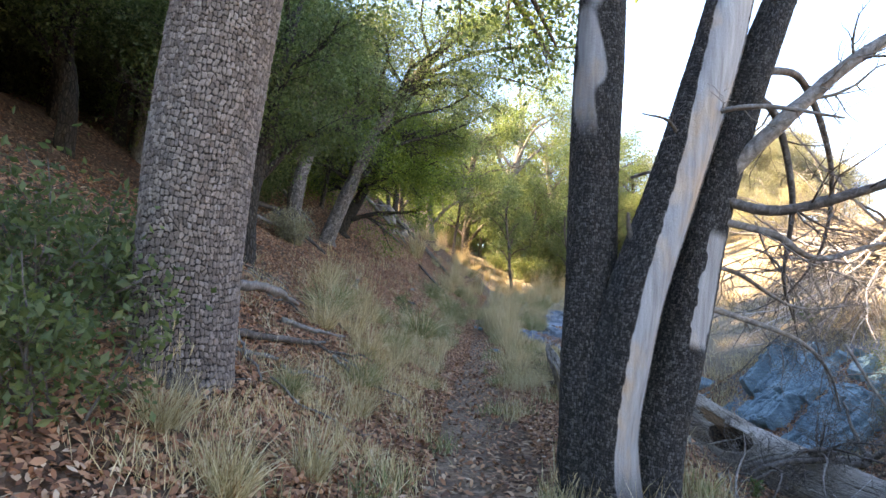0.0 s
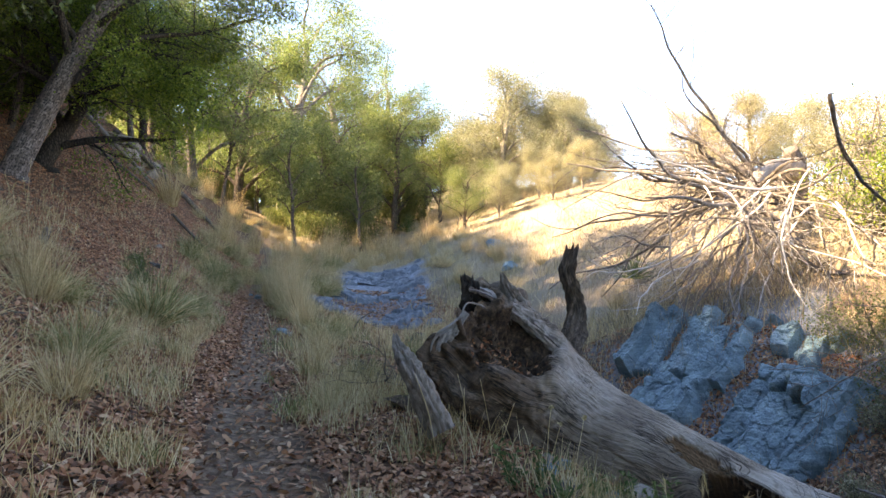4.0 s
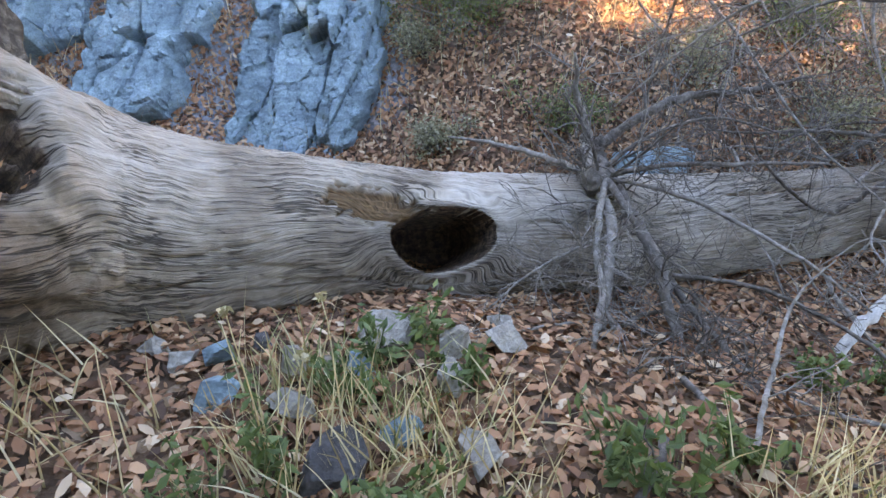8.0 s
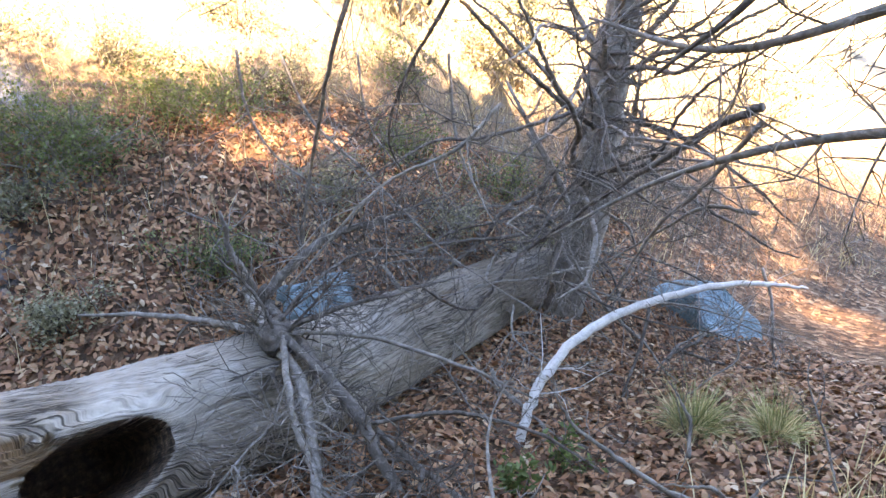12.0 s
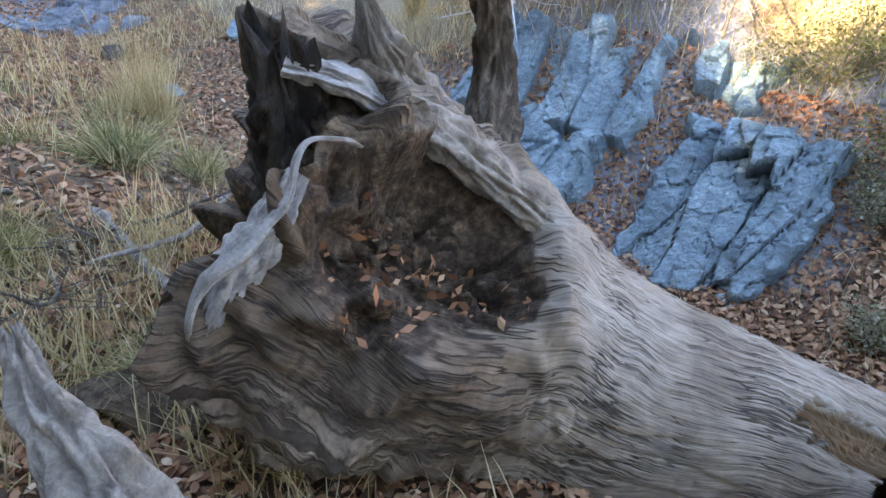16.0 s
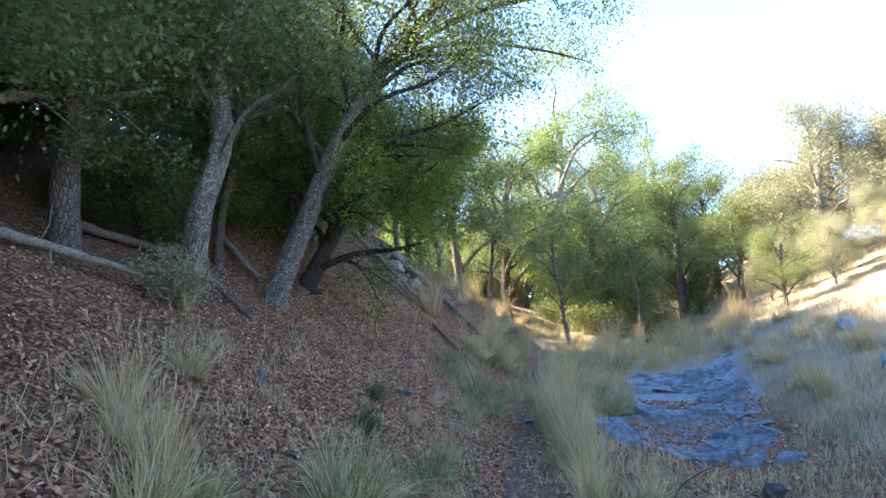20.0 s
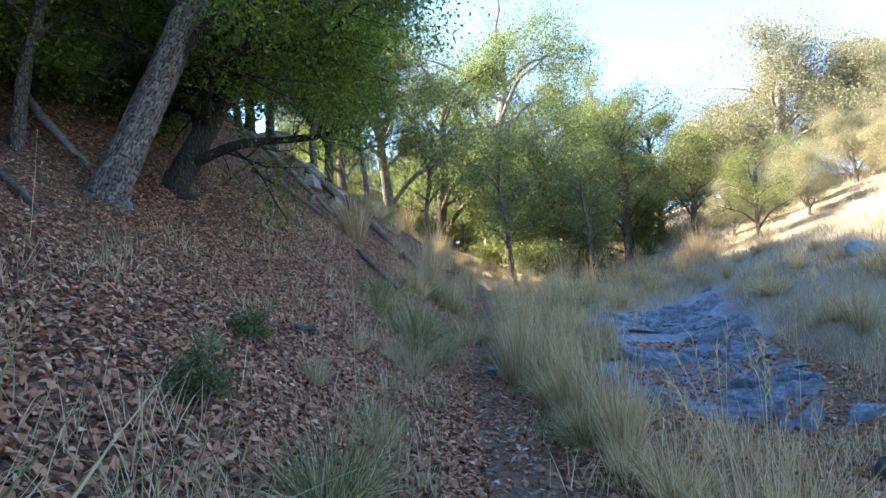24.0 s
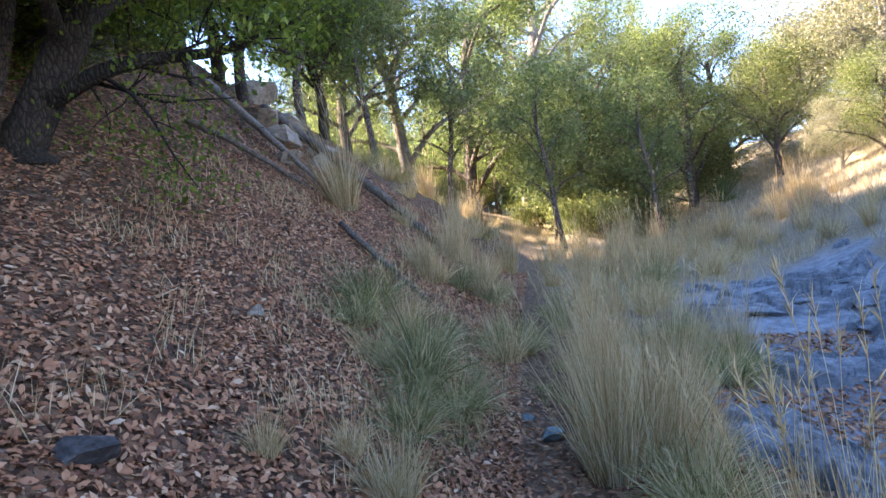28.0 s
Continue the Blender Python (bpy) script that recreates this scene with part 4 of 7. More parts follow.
def forked_tree():
    tree = thing("forked_tree", (0, 0, 0), "fire-blackened tree of three leaning trunks with bark stripped to pale wood", "tree")
    specs = (
        ([(1.12, 4.12, -.15), (1.08, 4.12, .5), (1.05, 4.12, 1.0), (1.06, 4.12, 1.5), (1.07, 4.12, 2.26), (1.09, 4.12, 3.1), (1.1, 4.12, 3.9), (1.12, 4.15, 5.2)], (.25, .21, .185, .175, .165, .165, .15, .13),
         lambda a, l: ease(np.sin(a - .75) + .12 * np.sin(60 * l + 3 * a) + .1 * np.sin(23 * l), .8, .9) * ease(l, .5, .56) * .8, "charred black trunk"),
        ([(1.2, 3.95, -.15), (1.16, 3.95, .5), (1.24, 3.92, 1.05), (1.33, 3.9, 1.49), (1.53, 3.9, 2.13), (1.74, 3.9, 2.84), (1.88, 3.9, 3.35), (2.2, 3.95, 4.6)], (.2, .19, .19, .185, .175, .17, .16, .12),
         lambda a, l: ease(np.sin(a - STRIP + .7 * (l - .5)) + .01 * np.sin(31 * l) + .008 * np.sin(47 * l + 4 * np.sin(13 * l)) + .01 * np.tanh(4 * np.sin(133 * l + 3 * np.sin(29 * l + 2 * a))), .8 - .25 * ease(l, .45, .8), .84 - .25 * ease(l, .45, .8)) * ease(l, .03, .12), "leaning trunk with a long stripped pale face"),
        ([(1.5, 4.15, -.15), (1.58, 4.15, .5), (1.68, 4.15, .93), (1.77, 4.15, 1.35), (1.93, 4.15, 2.13), (2.14, 4.15, 2.88), (2.28, 4.15, 3.3), (2.7, 4.2, 4.4)], (.21, .185, .175, .165, .15, .135, .12, .08),
         lambda a, l: ease(np.sin(a - STRIP - .1) + .015 * np.sin(40 * l) + .025 * np.tanh(5 * np.sin(53 * l + 4 * np.sin(17 * l))) + .012 * np.tanh(4 * np.sin(91 * l + 2 * a)), .84, .88) * ease(l, .27, .29) * (1 - ease(l, .44, .46)), "charred leaning trunk with a pale scar"))
    for k, (line, rad, bare, label) in enumerate(specs):
        v, q, at = plated_trunk(line, rad, .0135, 1.7, .0065, 30 + k, 1100, 380, .12, bare)
        part("trunk", mesh_of("trunk", v, q, CHAR_PLATES, attributes=at), tree, label)
    rng = np.random.default_rng(4)
    dead = (([(2.0, 4.1, 2.35), (2.35, 3.95, 2.75), (2.75, 3.8, 3.15), (3.3, 3.6, 3.5), (4.1, 3.3, 3.9)], (.085, .08, .06, .045, .015), GREY_STICK, 7, .9),
            ([(1.95, 4.1, 2.2), (2.3, 3.9, 2.1), (2.8, 3.6, 2.25), (3.5, 3.2, 2.5), (4.2, 2.9, 2.6)], (.055, .05, .04, .03, .01), DARK_STICK, 9, .9),
            ([(1.9, 4.1, 2.05), (2.3, 4.0, 1.95), (2.7, 4.1, 1.8), (3.3, 4.2, 1.95), (3.9, 4.1, 1.8)], (.04, .036, .03, .02, .008), GREY_STICK, 10, .8),
            ([(1.8, 4.2, 1.45), (2.2, 4.25, 1.35), (2.7, 4.35, 1.2), (3.1, 4.6, .95), (3.4, 4.9, .6)], (.035, .03, .024, .016, .006), GREY_STICK, 9, .7),
            ([(1.85, 4.2, 1.7), (2.3, 4.5, 1.7), (2.9, 4.7, 1.45), (3.5, 4.8, 1.5)], (.03, .025, .018, .007), GREY_STICK, 9, .7),
            ([(2.2, 4.15, 3.0), (2.5, 4.3, 2.9), (2.75, 4.5, 2.3), (2.8, 4.7, 1.7), (3.0, 4.9, 1.35)], (.045, .04, .032, .022, .008), DARK_STICK, 6, .5),
            ([(2.3, 4.15, 3.2), (2.9, 4.6, 3.3), (3.4, 5.0, 2.7), (3.5, 5.3, 2.0), (3.3, 5.6, 1.5)], (.045, .04, .03, .02, .008), DARK_STICK, 7, .5),
            ([(1.62, 3.9, 2.5), (1.45, 3.7, 2.62), (1.2, 3.5, 2.6)], (.02, .015, .006), DARK_STICK, 4, .3),
            ([(1.75, 3.9, 2.75), (2.0, 3.6, 2.72), (2.4, 3.4, 2.6)], (.03, .024, .01), GREY_STICK, 5, .4),
            ([(1.32, 3.9, 1.75), (1.25, 3.85, 1.9), (1.22, 3.8, 2.02)], (.03, .025, .012), DARK_STICK, 0, .3),
            ([(1.3, 4.0, 2.3), (1.45, 4.0, 2.35), (1.7, 3.9, 2.33)], (.018, .015, .01), DARK_STICK, 3, .3))
    for line, rad, mat, n, ln in dead:
        crooked_limb(tree, rng, line, [q * .72 for q in rad], mat, int(n * 1.7), ln, 2, "dead_limb", bend=.3)
    tips = []
    for line in ([(1.1, 4.12, 4.2), (.9, 4.6, 5.2), (.4, 5.4, 5.9)], [(1.12, 4.15, 4.6), (1.6, 4.8, 5.8), (1.8, 5.8, 6.4)], [(1.1, 4.1, 4.0), (.7, 3.7, 5.0), (.2, 3.3, 5.8)]):
        crooked_limb(tree, rng, line, (.08, .06, .03), DARK_BARK, 9, .9, 2, lift=.02, tips=tips)
    lv, lt = leaves(rng, np.array(tips), 9, .25, .04)
    part("crown", mesh_of("crown", lv, lt, LEAF_JUNIPER, False), tree, "sparse green foliage")


STRIP = 1.9
forked_tree()


# ---- trees of the wood ----
def oak(seed, high, radius, reach, clear, leaf, bark, label, lean=(0, 0), per=22, size=.05, limbs=9, twig=7, spread_=.3, plated=False, name="oak_tree", airy=.85, gaps=-.5, extra=()):
    """A standing tree at the origin: trunk, limbs and a crown of clumped leaves."""
    rng = np.random.default_rng(seed)
    tree = thing(name, (0, 0, 0), label, "tree", "trees of the wood")
    top = high * .72
    pts = [(0, 0, -.3), (0, 0, .05)]
    for f in (.25, .5, .75, 1):
        pts.append((lean[0] * f ** 1.3 + rng.normal() * .05 * high * .25, lean[1] * f ** 1.3 + rng.normal() * .05 * high * .25, top * f))
    c = spline(pts, 40)
    if plated:
        v, q, at = plated_trunk(pts, (radius * 1.25, radius * 1.1, radius, radius * .9, radius * .8, radius * .55), .045, 1.7, .014, seed, 320, 130, .25)
        part("trunk", mesh_of("trunk", v, q, plated, attributes=at), tree)
    else:
        h = Heap()
        tube(h, c, np.interp(np.linspace(0, 1, 40), (0, .06, .15, 1), (radius * 1.7, radius * 1.25, radius, radius * .5)), 18, .04, rng)
        part("trunk", h.mesh("trunk", bark), tree)
    tips = []
    for k in range(limbs):
        f = clear + (1 - clear) * (k + rng.uniform(.1, .9)) / limbs
        p = c[min(int(f * 39), 39)]
        a = k * 2.4 + rng.uniform(-.5, .5)
        out = reach * rng.uniform(.65, 1.05) * (1.12 - .45 * f)
        rise = high * rng.uniform(.1, .28)
        line = [p, p + (math.cos(a) * out * .35, math.sin(a) * out * .35, rise * .55), p + (math.cos(a + .2) * out * .7, math.sin(a + .2) * out * .7, rise * .8), p + (math.cos(a + .1) * out, math.sin(a + .1) * out, rise)]
        r = radius * (.55 - .3 * f)
        crooked_limb(tree, rng, line, (r, r * .75, r * .5, r * .2), bark, twig, reach * .55, 2, lift=.03, tips=tips)
    for line, r in extra:
        crooked_limb(tree, rng, line, (r, r * .75, r * .5, r * .2), bark, 13, 1.7, 2, lift=.02, tips=tips)
    tips = np.array(tips)
    ph = rng.uniform(0, 6.28, 3)
    gap = np.sin(tips[:, 0] * 2.1 + ph[0] + np.sin(tips[:, 2] * 1.7)) + np.sin(tips[:, 1] * 2.3 + ph[1]) + np.sin(tips[:, 2] * 2.6 + ph[2] + tips[:, 0])
    tips = tips[(gap > gaps) & (rng.random(len(tips)) < airy)]
    lv, lt = leaves(rng, tips, per, spread_, size)
    part("crown", mesh_of("crown", lv, lt, leaf, False), tree)
    return tree


def put(tree, x, y, turn=0.0, size=1.0):
    m = pose(x, y, float(land(x, y)), 0, 0, turn) @ Matrix.Scale(size, 4)
    ob = copy_thing(tree, m)
    ob.scale = (size, size, size)
    ob.location = (x, y, float(land(x, y)))
    return ob


def stand(tree, x, y, turn=0.0, size=1.0):
    tree.location, tree.rotation_euler, tree.scale = (x, y, float(land(x, y))), (0, 0, radians(turn)), (size,) * 3


# the dark oak behind the big one, the leaning pair and the clear trunks on the bank
tree_dark = oak(41, 6.2, .17, 2.4, .42, LEAF_DARK, DARK_BARK, "dark oak with a forked trunk on the leaf-covered bank", (.55, .1), 40, .037, 12, 9, .34, gaps=-1.6)
stand(tree_dark, -3.35, 9.75, 10)
tree_slim = oak(42, 8.5, .2, 2.6, .5, LEAF_OAK, OAK_BARK, "slender grey oak trunk rising from the slope", (.75, .2), 13, .055, 9, 8, .32, SLIM_PLATES)
stand(tree_slim, -4.65, 17.3)
tree_lean = oak(43, 10.5, .22, 4.6, .4, LEAF_OAK, DARK_BARK, "dark oak leaning out over the valley", (3.6, 1.2), 26, .044, 17, 10, .34, SLIM_PLATES, gaps=-.8, extra=(
    ([(1.5, .55, 4.8), (3.0, .8, 6.0), (4.6, 1.2, 6.1), (6.0, 1.5, 5.3)], .1), ([(2.2, .75, 5.8), (4.5, 1.2, 7.3), (7.0, 1.8, 8.1), (9.2, 2.2, 8.3)], .11),
    ([(2.8, .9, 6.5), (5.0, .2, 8.2), (7.4, -.4, 8.9)], .09), ([(3.4, 1.1, 7.3), (4.6, 2.4, 8.9), (6.4, 3.2, 9.6)], .08), ([(2.6, .9, 6.2), (4.4, 2.0, 7.0), (6.4, 3.0, 7.2), (8.0, 3.6, 7.0)], .08)))
stand(tree_lean, -4.03, 19.7)
tree_low = oak(44, 5.6, .24, 3.6, .3, LEAF_BRIGHT, DARK_BARK, "low spreading oak with bright sunlit leaves", (2.3, .2), 30, .042, 15, 10, .26, airy=.8, gaps=-.5, extra=(
    ([(.1, 0, 1.8), (1.2, -.3, 2.3), (2.6, -.5, 2.2), (3.9, -.4, 1.7)], .09), ([(.6, .1, 2.6), (1.8, -.9, 3.0), (3.2, -1.4, 2.8)], .07), ([(.0, 0, 2.2), (-.8, -1.0, 2.7), (-1.6, -2.0, 2.6)], .07), ([(.9, .1, 3.1), (2.4, .5, 3.8), (4.0, .6, 3.6)], .07)))
stand(tree_low, -3.92, 21.75)
tree_left = oak(45, 7.5, .22, 2.8, .42, LEAF_DARK, OAK_BARK, "shaded oak with rough bark on the bank", (.5, 0), 36, .039, 12, 9, .36, gaps=-1.2)
stand(tree_left, -5.9, 12.6)
tree_round = oak(46, 8.0, .2, 3.3, .3, LEAF_OAK, OAK_BARK, "rounded green oak in the valley", (.4, 0), 34, .044, 14, 10, .27, gaps=-.35)
tree_yellow = oak(47, 6.5, .16, 2.8, .3, LEAF_YELLOW, OAK_BARK, "yellow-green oak in the valley", (.3, .2), 30, .045, 11, 8, .34)
tree_pale = oak(48, 6.5, .17, 2.8, .28, LEAF_PALE, PALE_BARK, "pale sunlit olive-grey tree on the dry slope", (.2, .1), 46, .036, 14, 9, .34, gaps=-1.5)
tree_thin = oak(49, 7.0, .11, 1.9, .45, LEAF_OAK, OAK_BARK, "thin grey-brown trunk with a light green crown", (.6, .2), 10, .07, 8, 7, .34)
tree_tall = oak(50, 11.0, .24, 4.2, .3, LEAF_OAK, PALE_BARK, "tall spreading oak with pale limbs in the valley", (.8, .3), 36, .043, 17, 10, .26, gaps=-.35)
tree_bush = oak(51, 3.6, .11, 2.2, .1, LEAF_YELLOW, OAK_BARK, "bushy young oak in the thicket", (.3, .2), 20, .055, 13, 8, .3, gaps=-.9)
stand(tree_bush, 6.4, 38.5, 0, 1.0)
stand(tree_round, 1.6, 42, 0, 1.6)
stand(tree_yellow, 12.6, 44.5, 30, 1.6)
stand(tree_pale, 18.0, 38.1, 0, 1.5)
stand(tree_thin, -5.4, 19.8, 60)
stand(tree_tall, 4.6, 46.5, 0, 1.75)
for tree, x, y, turn, size in (
        (tree_tall, 10.6, 53.5, 120, 1.6), (tree_tall, -.8, 37.5, 200, 1.1), (tree_round, 7.6, 41.5, 150, 1.15), (tree_yellow, 14.2, 39.5, 80, .95),
        (tree_slim, -6.6, 13.9, 120, .9), (tree_thin, -4.9, 22.6, 10, .9), (tree_thin, -3.0, 30.5, 80, 1.1), (tree_thin, -1.5, 33, 200, 1.1), (tree_thin, .6, 35.5, 20, 1.0), (tree_thin, -4.5, 27.5, 140, 1.0),
        (tree_dark, -8.5, 9.5, 100, 1.2), (tree_left, -9, 16.5, 80, 1.1), (tree_dark, -10.5, 22, 30, 1.3), (tree_left, -8, 26, 200, 1.1), (tree_round, -6.5, 31, 0, 1.0), (tree_left, -12, 12, 10, 1.3),
        (tree_dark, -6.8, 5.5, 240, 1.1), (tree_left, -10, 3, 140, 1.2), (tree_dark, -14, 18, 60, 1.4), (tree_round, -13, 28, 160, 1.2), (tree_left, -17, 24, 20, 1.4), (tree_dark, -18, 8, 0, 1.4),
        (tree_yellow, 3.4, 52, 60, 1.2), (tree_round, 16.5, 49, 200, 1.2), (tree_yellow, -7, 57, 20, 1.4), (tree_tall, 17, 62, 10, 1.2), (tree_round, 2, 62, 90, 1.5),
        (tree_pale, 22.5, 37.5, 70, 1.0), (tree_pale, 19.5, 46, 200, 1.1), (tree_pale, 25, 41, 20, .9), (tree_pale, 23, 54, 100, 1.1), (tree_pale, 29, 33, 300, .9), (tree_pale, 31, 47, 10, 1.0), (tree_pale, 24, 24, 170, .8),
        (tree_pale, 28, 19, 30, .9), (tree_pale, 33, 26, 100, 1.0), (tree_pale, 22, 12, 220, .8), (tree_pale, 30, 8, 40, .9), (tree_pale, 19, 4, 0, .7), (tree_pale, 26, -2, 150, .9), (tree_pale, 36, 15, 60, 1.1),
        (tree_yellow, 40, 34, 0, 1.2), (tree_pale, 38, 55, 0, 1.2), (tree_yellow, 30, 62, 30, 1.2), (tree_left, -24, 16, 10, 1.5), (tree_dark, -25, 28, 0, 1.6),
        (tree_pale, 20, 72, 0, 1.5), (tree_pale, 34, 76, 0, 1.5), (tree_yellow, 12, 30.5, 0, .55), (tree_dark, -4, -6, 0, 1.2), (tree_left, 3, -9, 0, 1.1)):
    put(tree, x, y, turn, size)
rng = np.random.default_rng(88)
# uphill trees, mostly unseen, added to keep the log in shade
for k in range(26):
    put((tree_left, tree_dark, tree_round)[k % 3], float(rng.uniform(-21, -7.5)), float(rng.uniform(-6, 32)), float(rng.uniform(0, 360)), float(rng.uniform(.9, 1.3)))
for k in range(26):
    put((tree_round, tree_yellow, tree_tall)[k % 3], float(rng.uniform(-14, 20)), float(rng.uniform(58, 95)), float(rng.uniform(0, 360)), float(rng.uniform(1.1, 1.6)))
for k in range(10):
    put(tree_thin, float(rng.uniform(-3, 9)), float(rng.uniform(34, 46)), float(rng.uniform(0, 360)), float(rng.uniform(.7, 1.0)))
for k in range(20):
    put(tree_bush, float(rng.uniform(-9, 15)), float(rng.uniform(47, 68)), float(rng.uniform(0, 360)), float(rng.uniform(.7, 1.35)))
for x, y, turn, size in ((5.2, 45.5, 10, .9), (-3.2, 43, 170, 1.0), (13.4, 46, 210, 1.1), (9.4, 47, 330, 1.0)):
    put(tree_bush, x, y, turn, size)
# the tall oak listed last is added to throw shade across the creek
for tree, x, y, turn, size in ((tree_round, -2.6, 34.5, 70, .95), (tree_left, -7.5, 33, 30, 1.1), (tree_left, -8.6, 30, 130, 1.0), (tree_left, -6.7, 28.8, 230, .9), (tree_dark, -4.3, 29.8, 60, .95), (tree_dark, -2.8, 32, 200, 1.0), (tree_tall, -8.0, 14.8, 45, 1.15)):
    put(tree, x, y, turn, size)
for x, y, turn, size in ((14.2, 31, 20, .4), (15.6, 33.2, 90, .45), (16.8, 30, 200, .4), (18.4, 34, 140, .5), (13.2, 34.2, 300, .4), (19.4, 31, 60, .45), (21, 35.5, 10, .9), (20.6, 41.5, 250, 1.1), (24, 39, 170, 1.1), (16.2, 37.2, 330, .5)):
    put(tree_pale, x, y, turn, size)
for k in range(22):
    put(tree_bush, float(rng.uniform(-25, 32)), float(rng.uniform(72, 110)), float(rng.uniform(0, 360)), float(rng.uniform(1.4, 2.2)))
for tree, x, y, turn, size in ((tree_tall, -10.5, 29.5, 30, 1.0), (tree_tall, -8.2, 19.2, 120, 1.0), (tree_left, -5.6, 26, 70, 1.2), (tree_dark, -9.2, 13.2, 0, 1.3), (tree_left, -8.4, 15.4, 150, 1.3), (tree_dark, -11.2, 15.6, 50, 1.4),
                               (tree_dark, -7.4, 10.9, 190, 1.1), (tree_left, -6.3, 16.2, 300, 1.15), (tree_dark, -7.2, 7.6, 20, 1.1), (tree_left, -9.3, 6.3, 70, 1.2), (tree_dark, -5.2, 30.6, 140, 1.1)):
    put(tree, x, y, turn, size)
tree_scrub = oak(52, 3.0, .1, 2.0, .1, LEAF_DARK, DARK_BARK, "dark green scrub oak on the ridge", (.2, .2), 22, .05, 12, 8, .3, gaps=-1.2)
stand(tree_scrub, -12.2, 15.2, 0, 1.2)
for x, y, turn, size in ((-6.0, 23.9, 20, .7), (-6.9, 21.9, 110, .8), (-7.4, 25.4, 60, .9), (-5.8, 26.6, 200, .7), (-5.2, 24.3, 300, .6), (-6.6, 18.6, 150, .8), (-8.2, 22.8, 0, .9), (-13.5, 17, 40, 1.4), (-15, 20, 90, 1.5), (-14.5, 14, 10, 1.4), (-17, 22, 130, 1.6), (-14, 24.5, 200, 1.5), (-12, 19, 280, 1.3), (-16, 11, 70, 1.5), (-13, 9.5, 160, 1.4), (-18.5, 16.5, 220, 1.6), (-12.5, 27, 20, 1.5), (-11, 6.5, 30, 1.3), (-10, 31.5, 100, 1.4), (-19, 27, 10, 1.7)):
    put(tree_scrub, x, y, turn, size)


# ---- rocks ----
ball = bmesh.new()
bmesh.ops.create_icosphere(ball, subdivisions=4, radius=1)
STONE_V = np.array([v.co[:] for v in ball.verts])
STONE_T = np.array([[v.index for v in f.verts] for f in ball.faces])
ball.free()


def rock_mesh(seed, size, mat, cuts=14, rough=.05, flat=False):
    rng = np.random.default_rng(seed)
    v = STONE_V.copy()
    for _ in range(cuts):
        n = rng.normal(size=3)
        n /= np.linalg.norm(n)
        over = np.maximum(v @ n - rng.uniform(.3, .8), 0)
        v -= over[:, None] * n
    w = STONE_V
    bumps = sum(np.sin(w @ rng.normal(size=3) * f + rng.uniform(0, 6)) / f for f in (3, 5, 9, 14, 22, 31)) * rough * 2.2
    v = v * (1 + bumps[:, None])
    return mesh_of("rock", v * np.array(size), STONE_T, mat, False)


def rock(name, seed, x, y, size, mat, label, group="", sink=.35, tilt=(0, 0, 0), z=None, cuts=14, rough=.05, category="rock"):
    ob = solid(name, rock_mesh(seed, size, mat, cuts, rough), label, category, group)
    ob.location = (x, y, (float(land(x, y)) if z is None else z) + size[2] * (1 - 2 * sink) * .5)
    ob.rotation_euler = [radians(a) for a in tilt]
    return ob


OUT = "blue-grey angular bedrock outcrop on the creek bank"


def rock_face(seed, at, across, upward, wide, high, deep=.2):
    """A face of jointed bedrock set into the bank: blocks of uneven depth with open cracks, a part for each tier."""
    rng = np.random.default_rng(seed)
    across, upward = np.array(across) / np.linalg.norm(across), np.array(upward) / np.linalg.norm(upward)
    out = np.cross(across, upward)
    out = out if out[2] > 0 else -out
    nu, nv = max(30, int(wide * 80)), max(30, int(high * 80))
    u, v = np.meshgrid(np.linspace(0, 1, nu), np.linspace(0, 1, nv))
    uu, vv = u * wide, v * high
    wob = .05 * np.sin(vv * 3 + seed)
    big, crack = facets((uu + wob) * 3.4 + 3, vv * .75 + .2 * uu + 3, seed)
    mid, fine = facets((uu + wob) * 6.5 + 9 + .4 * vv, vv * 3.2 + 9, seed + 20)
    bit, _ = facets(uu * 15 + 2 * vv, vv * 9 + 5, seed + 40)
    h = deep * 1.15 * big + .06 * mid + .014 * bit - .05 * (1 - ease(crack, 0, .05)) - .015 * (1 - ease(fine, 0, .06)) + .006 * ripple(uu, vv, 33, seed + 1) + .004 * ripple(uu, vv, 71, seed)
    rim = np.minimum(np.minimum(u * wide, (1 - u) * wide), np.minimum(v * high, (1 - v) * high)) + .06 * ripple(uu, vv, 5, 2) + .04 * ripple(uu, vv, 13, 1)
    h = h - .5 * (1 - ease(rim, -.03, .12))
    p = np.array(at) + uu[..., None] * across + vv[..., None] * upward + h[..., None] * out
    i, j = np.meshgrid(np.arange(nv - 1), np.arange(nu - 1), indexing="ij")
    q = np.stack([i * nu + j, i * nu + j + 1, (i + 1) * nu + j + 1, (i + 1) * nu + j], -1).reshape(-1, 4)
    if np.cross(across, upward)[2] < 0:
        q = q[:, ::-1]
    slab = part("rock_slab", mesh_of("rock_slab", p.reshape(-1, 3) - np.array(at), q, BLUE_ROCK, False), outcrop)
    slab.location = Vector(at) - outcrop.location


outcrop = thing("rock_outcrop", (5.2, 8.8, -.6), OUT, "rock")
rock_face(1, (4.88, 8.72, -.7), (.1, -1, 0), (.62, -.08, .8), 1.2, 1.5)
rock_face(2, (4.98, 9.95, -.45), (.1, -1, 0), (.68, .0, .72), .95, .9, deep=.14)
rock_face(3, (5.45, 10.75, .0), (.1, -1, 0), (.66, .0, .75), 1.9, 1.25)
rock_face(4, (5.3, 7.62, -.5), (.25, -1, .05), (.75, .0, .65), .8, .6)
rock_face(5, (5.2, 12.3, -.6), (.0, -1, 0), (.9, .0, .42), 1.6, 1.9)
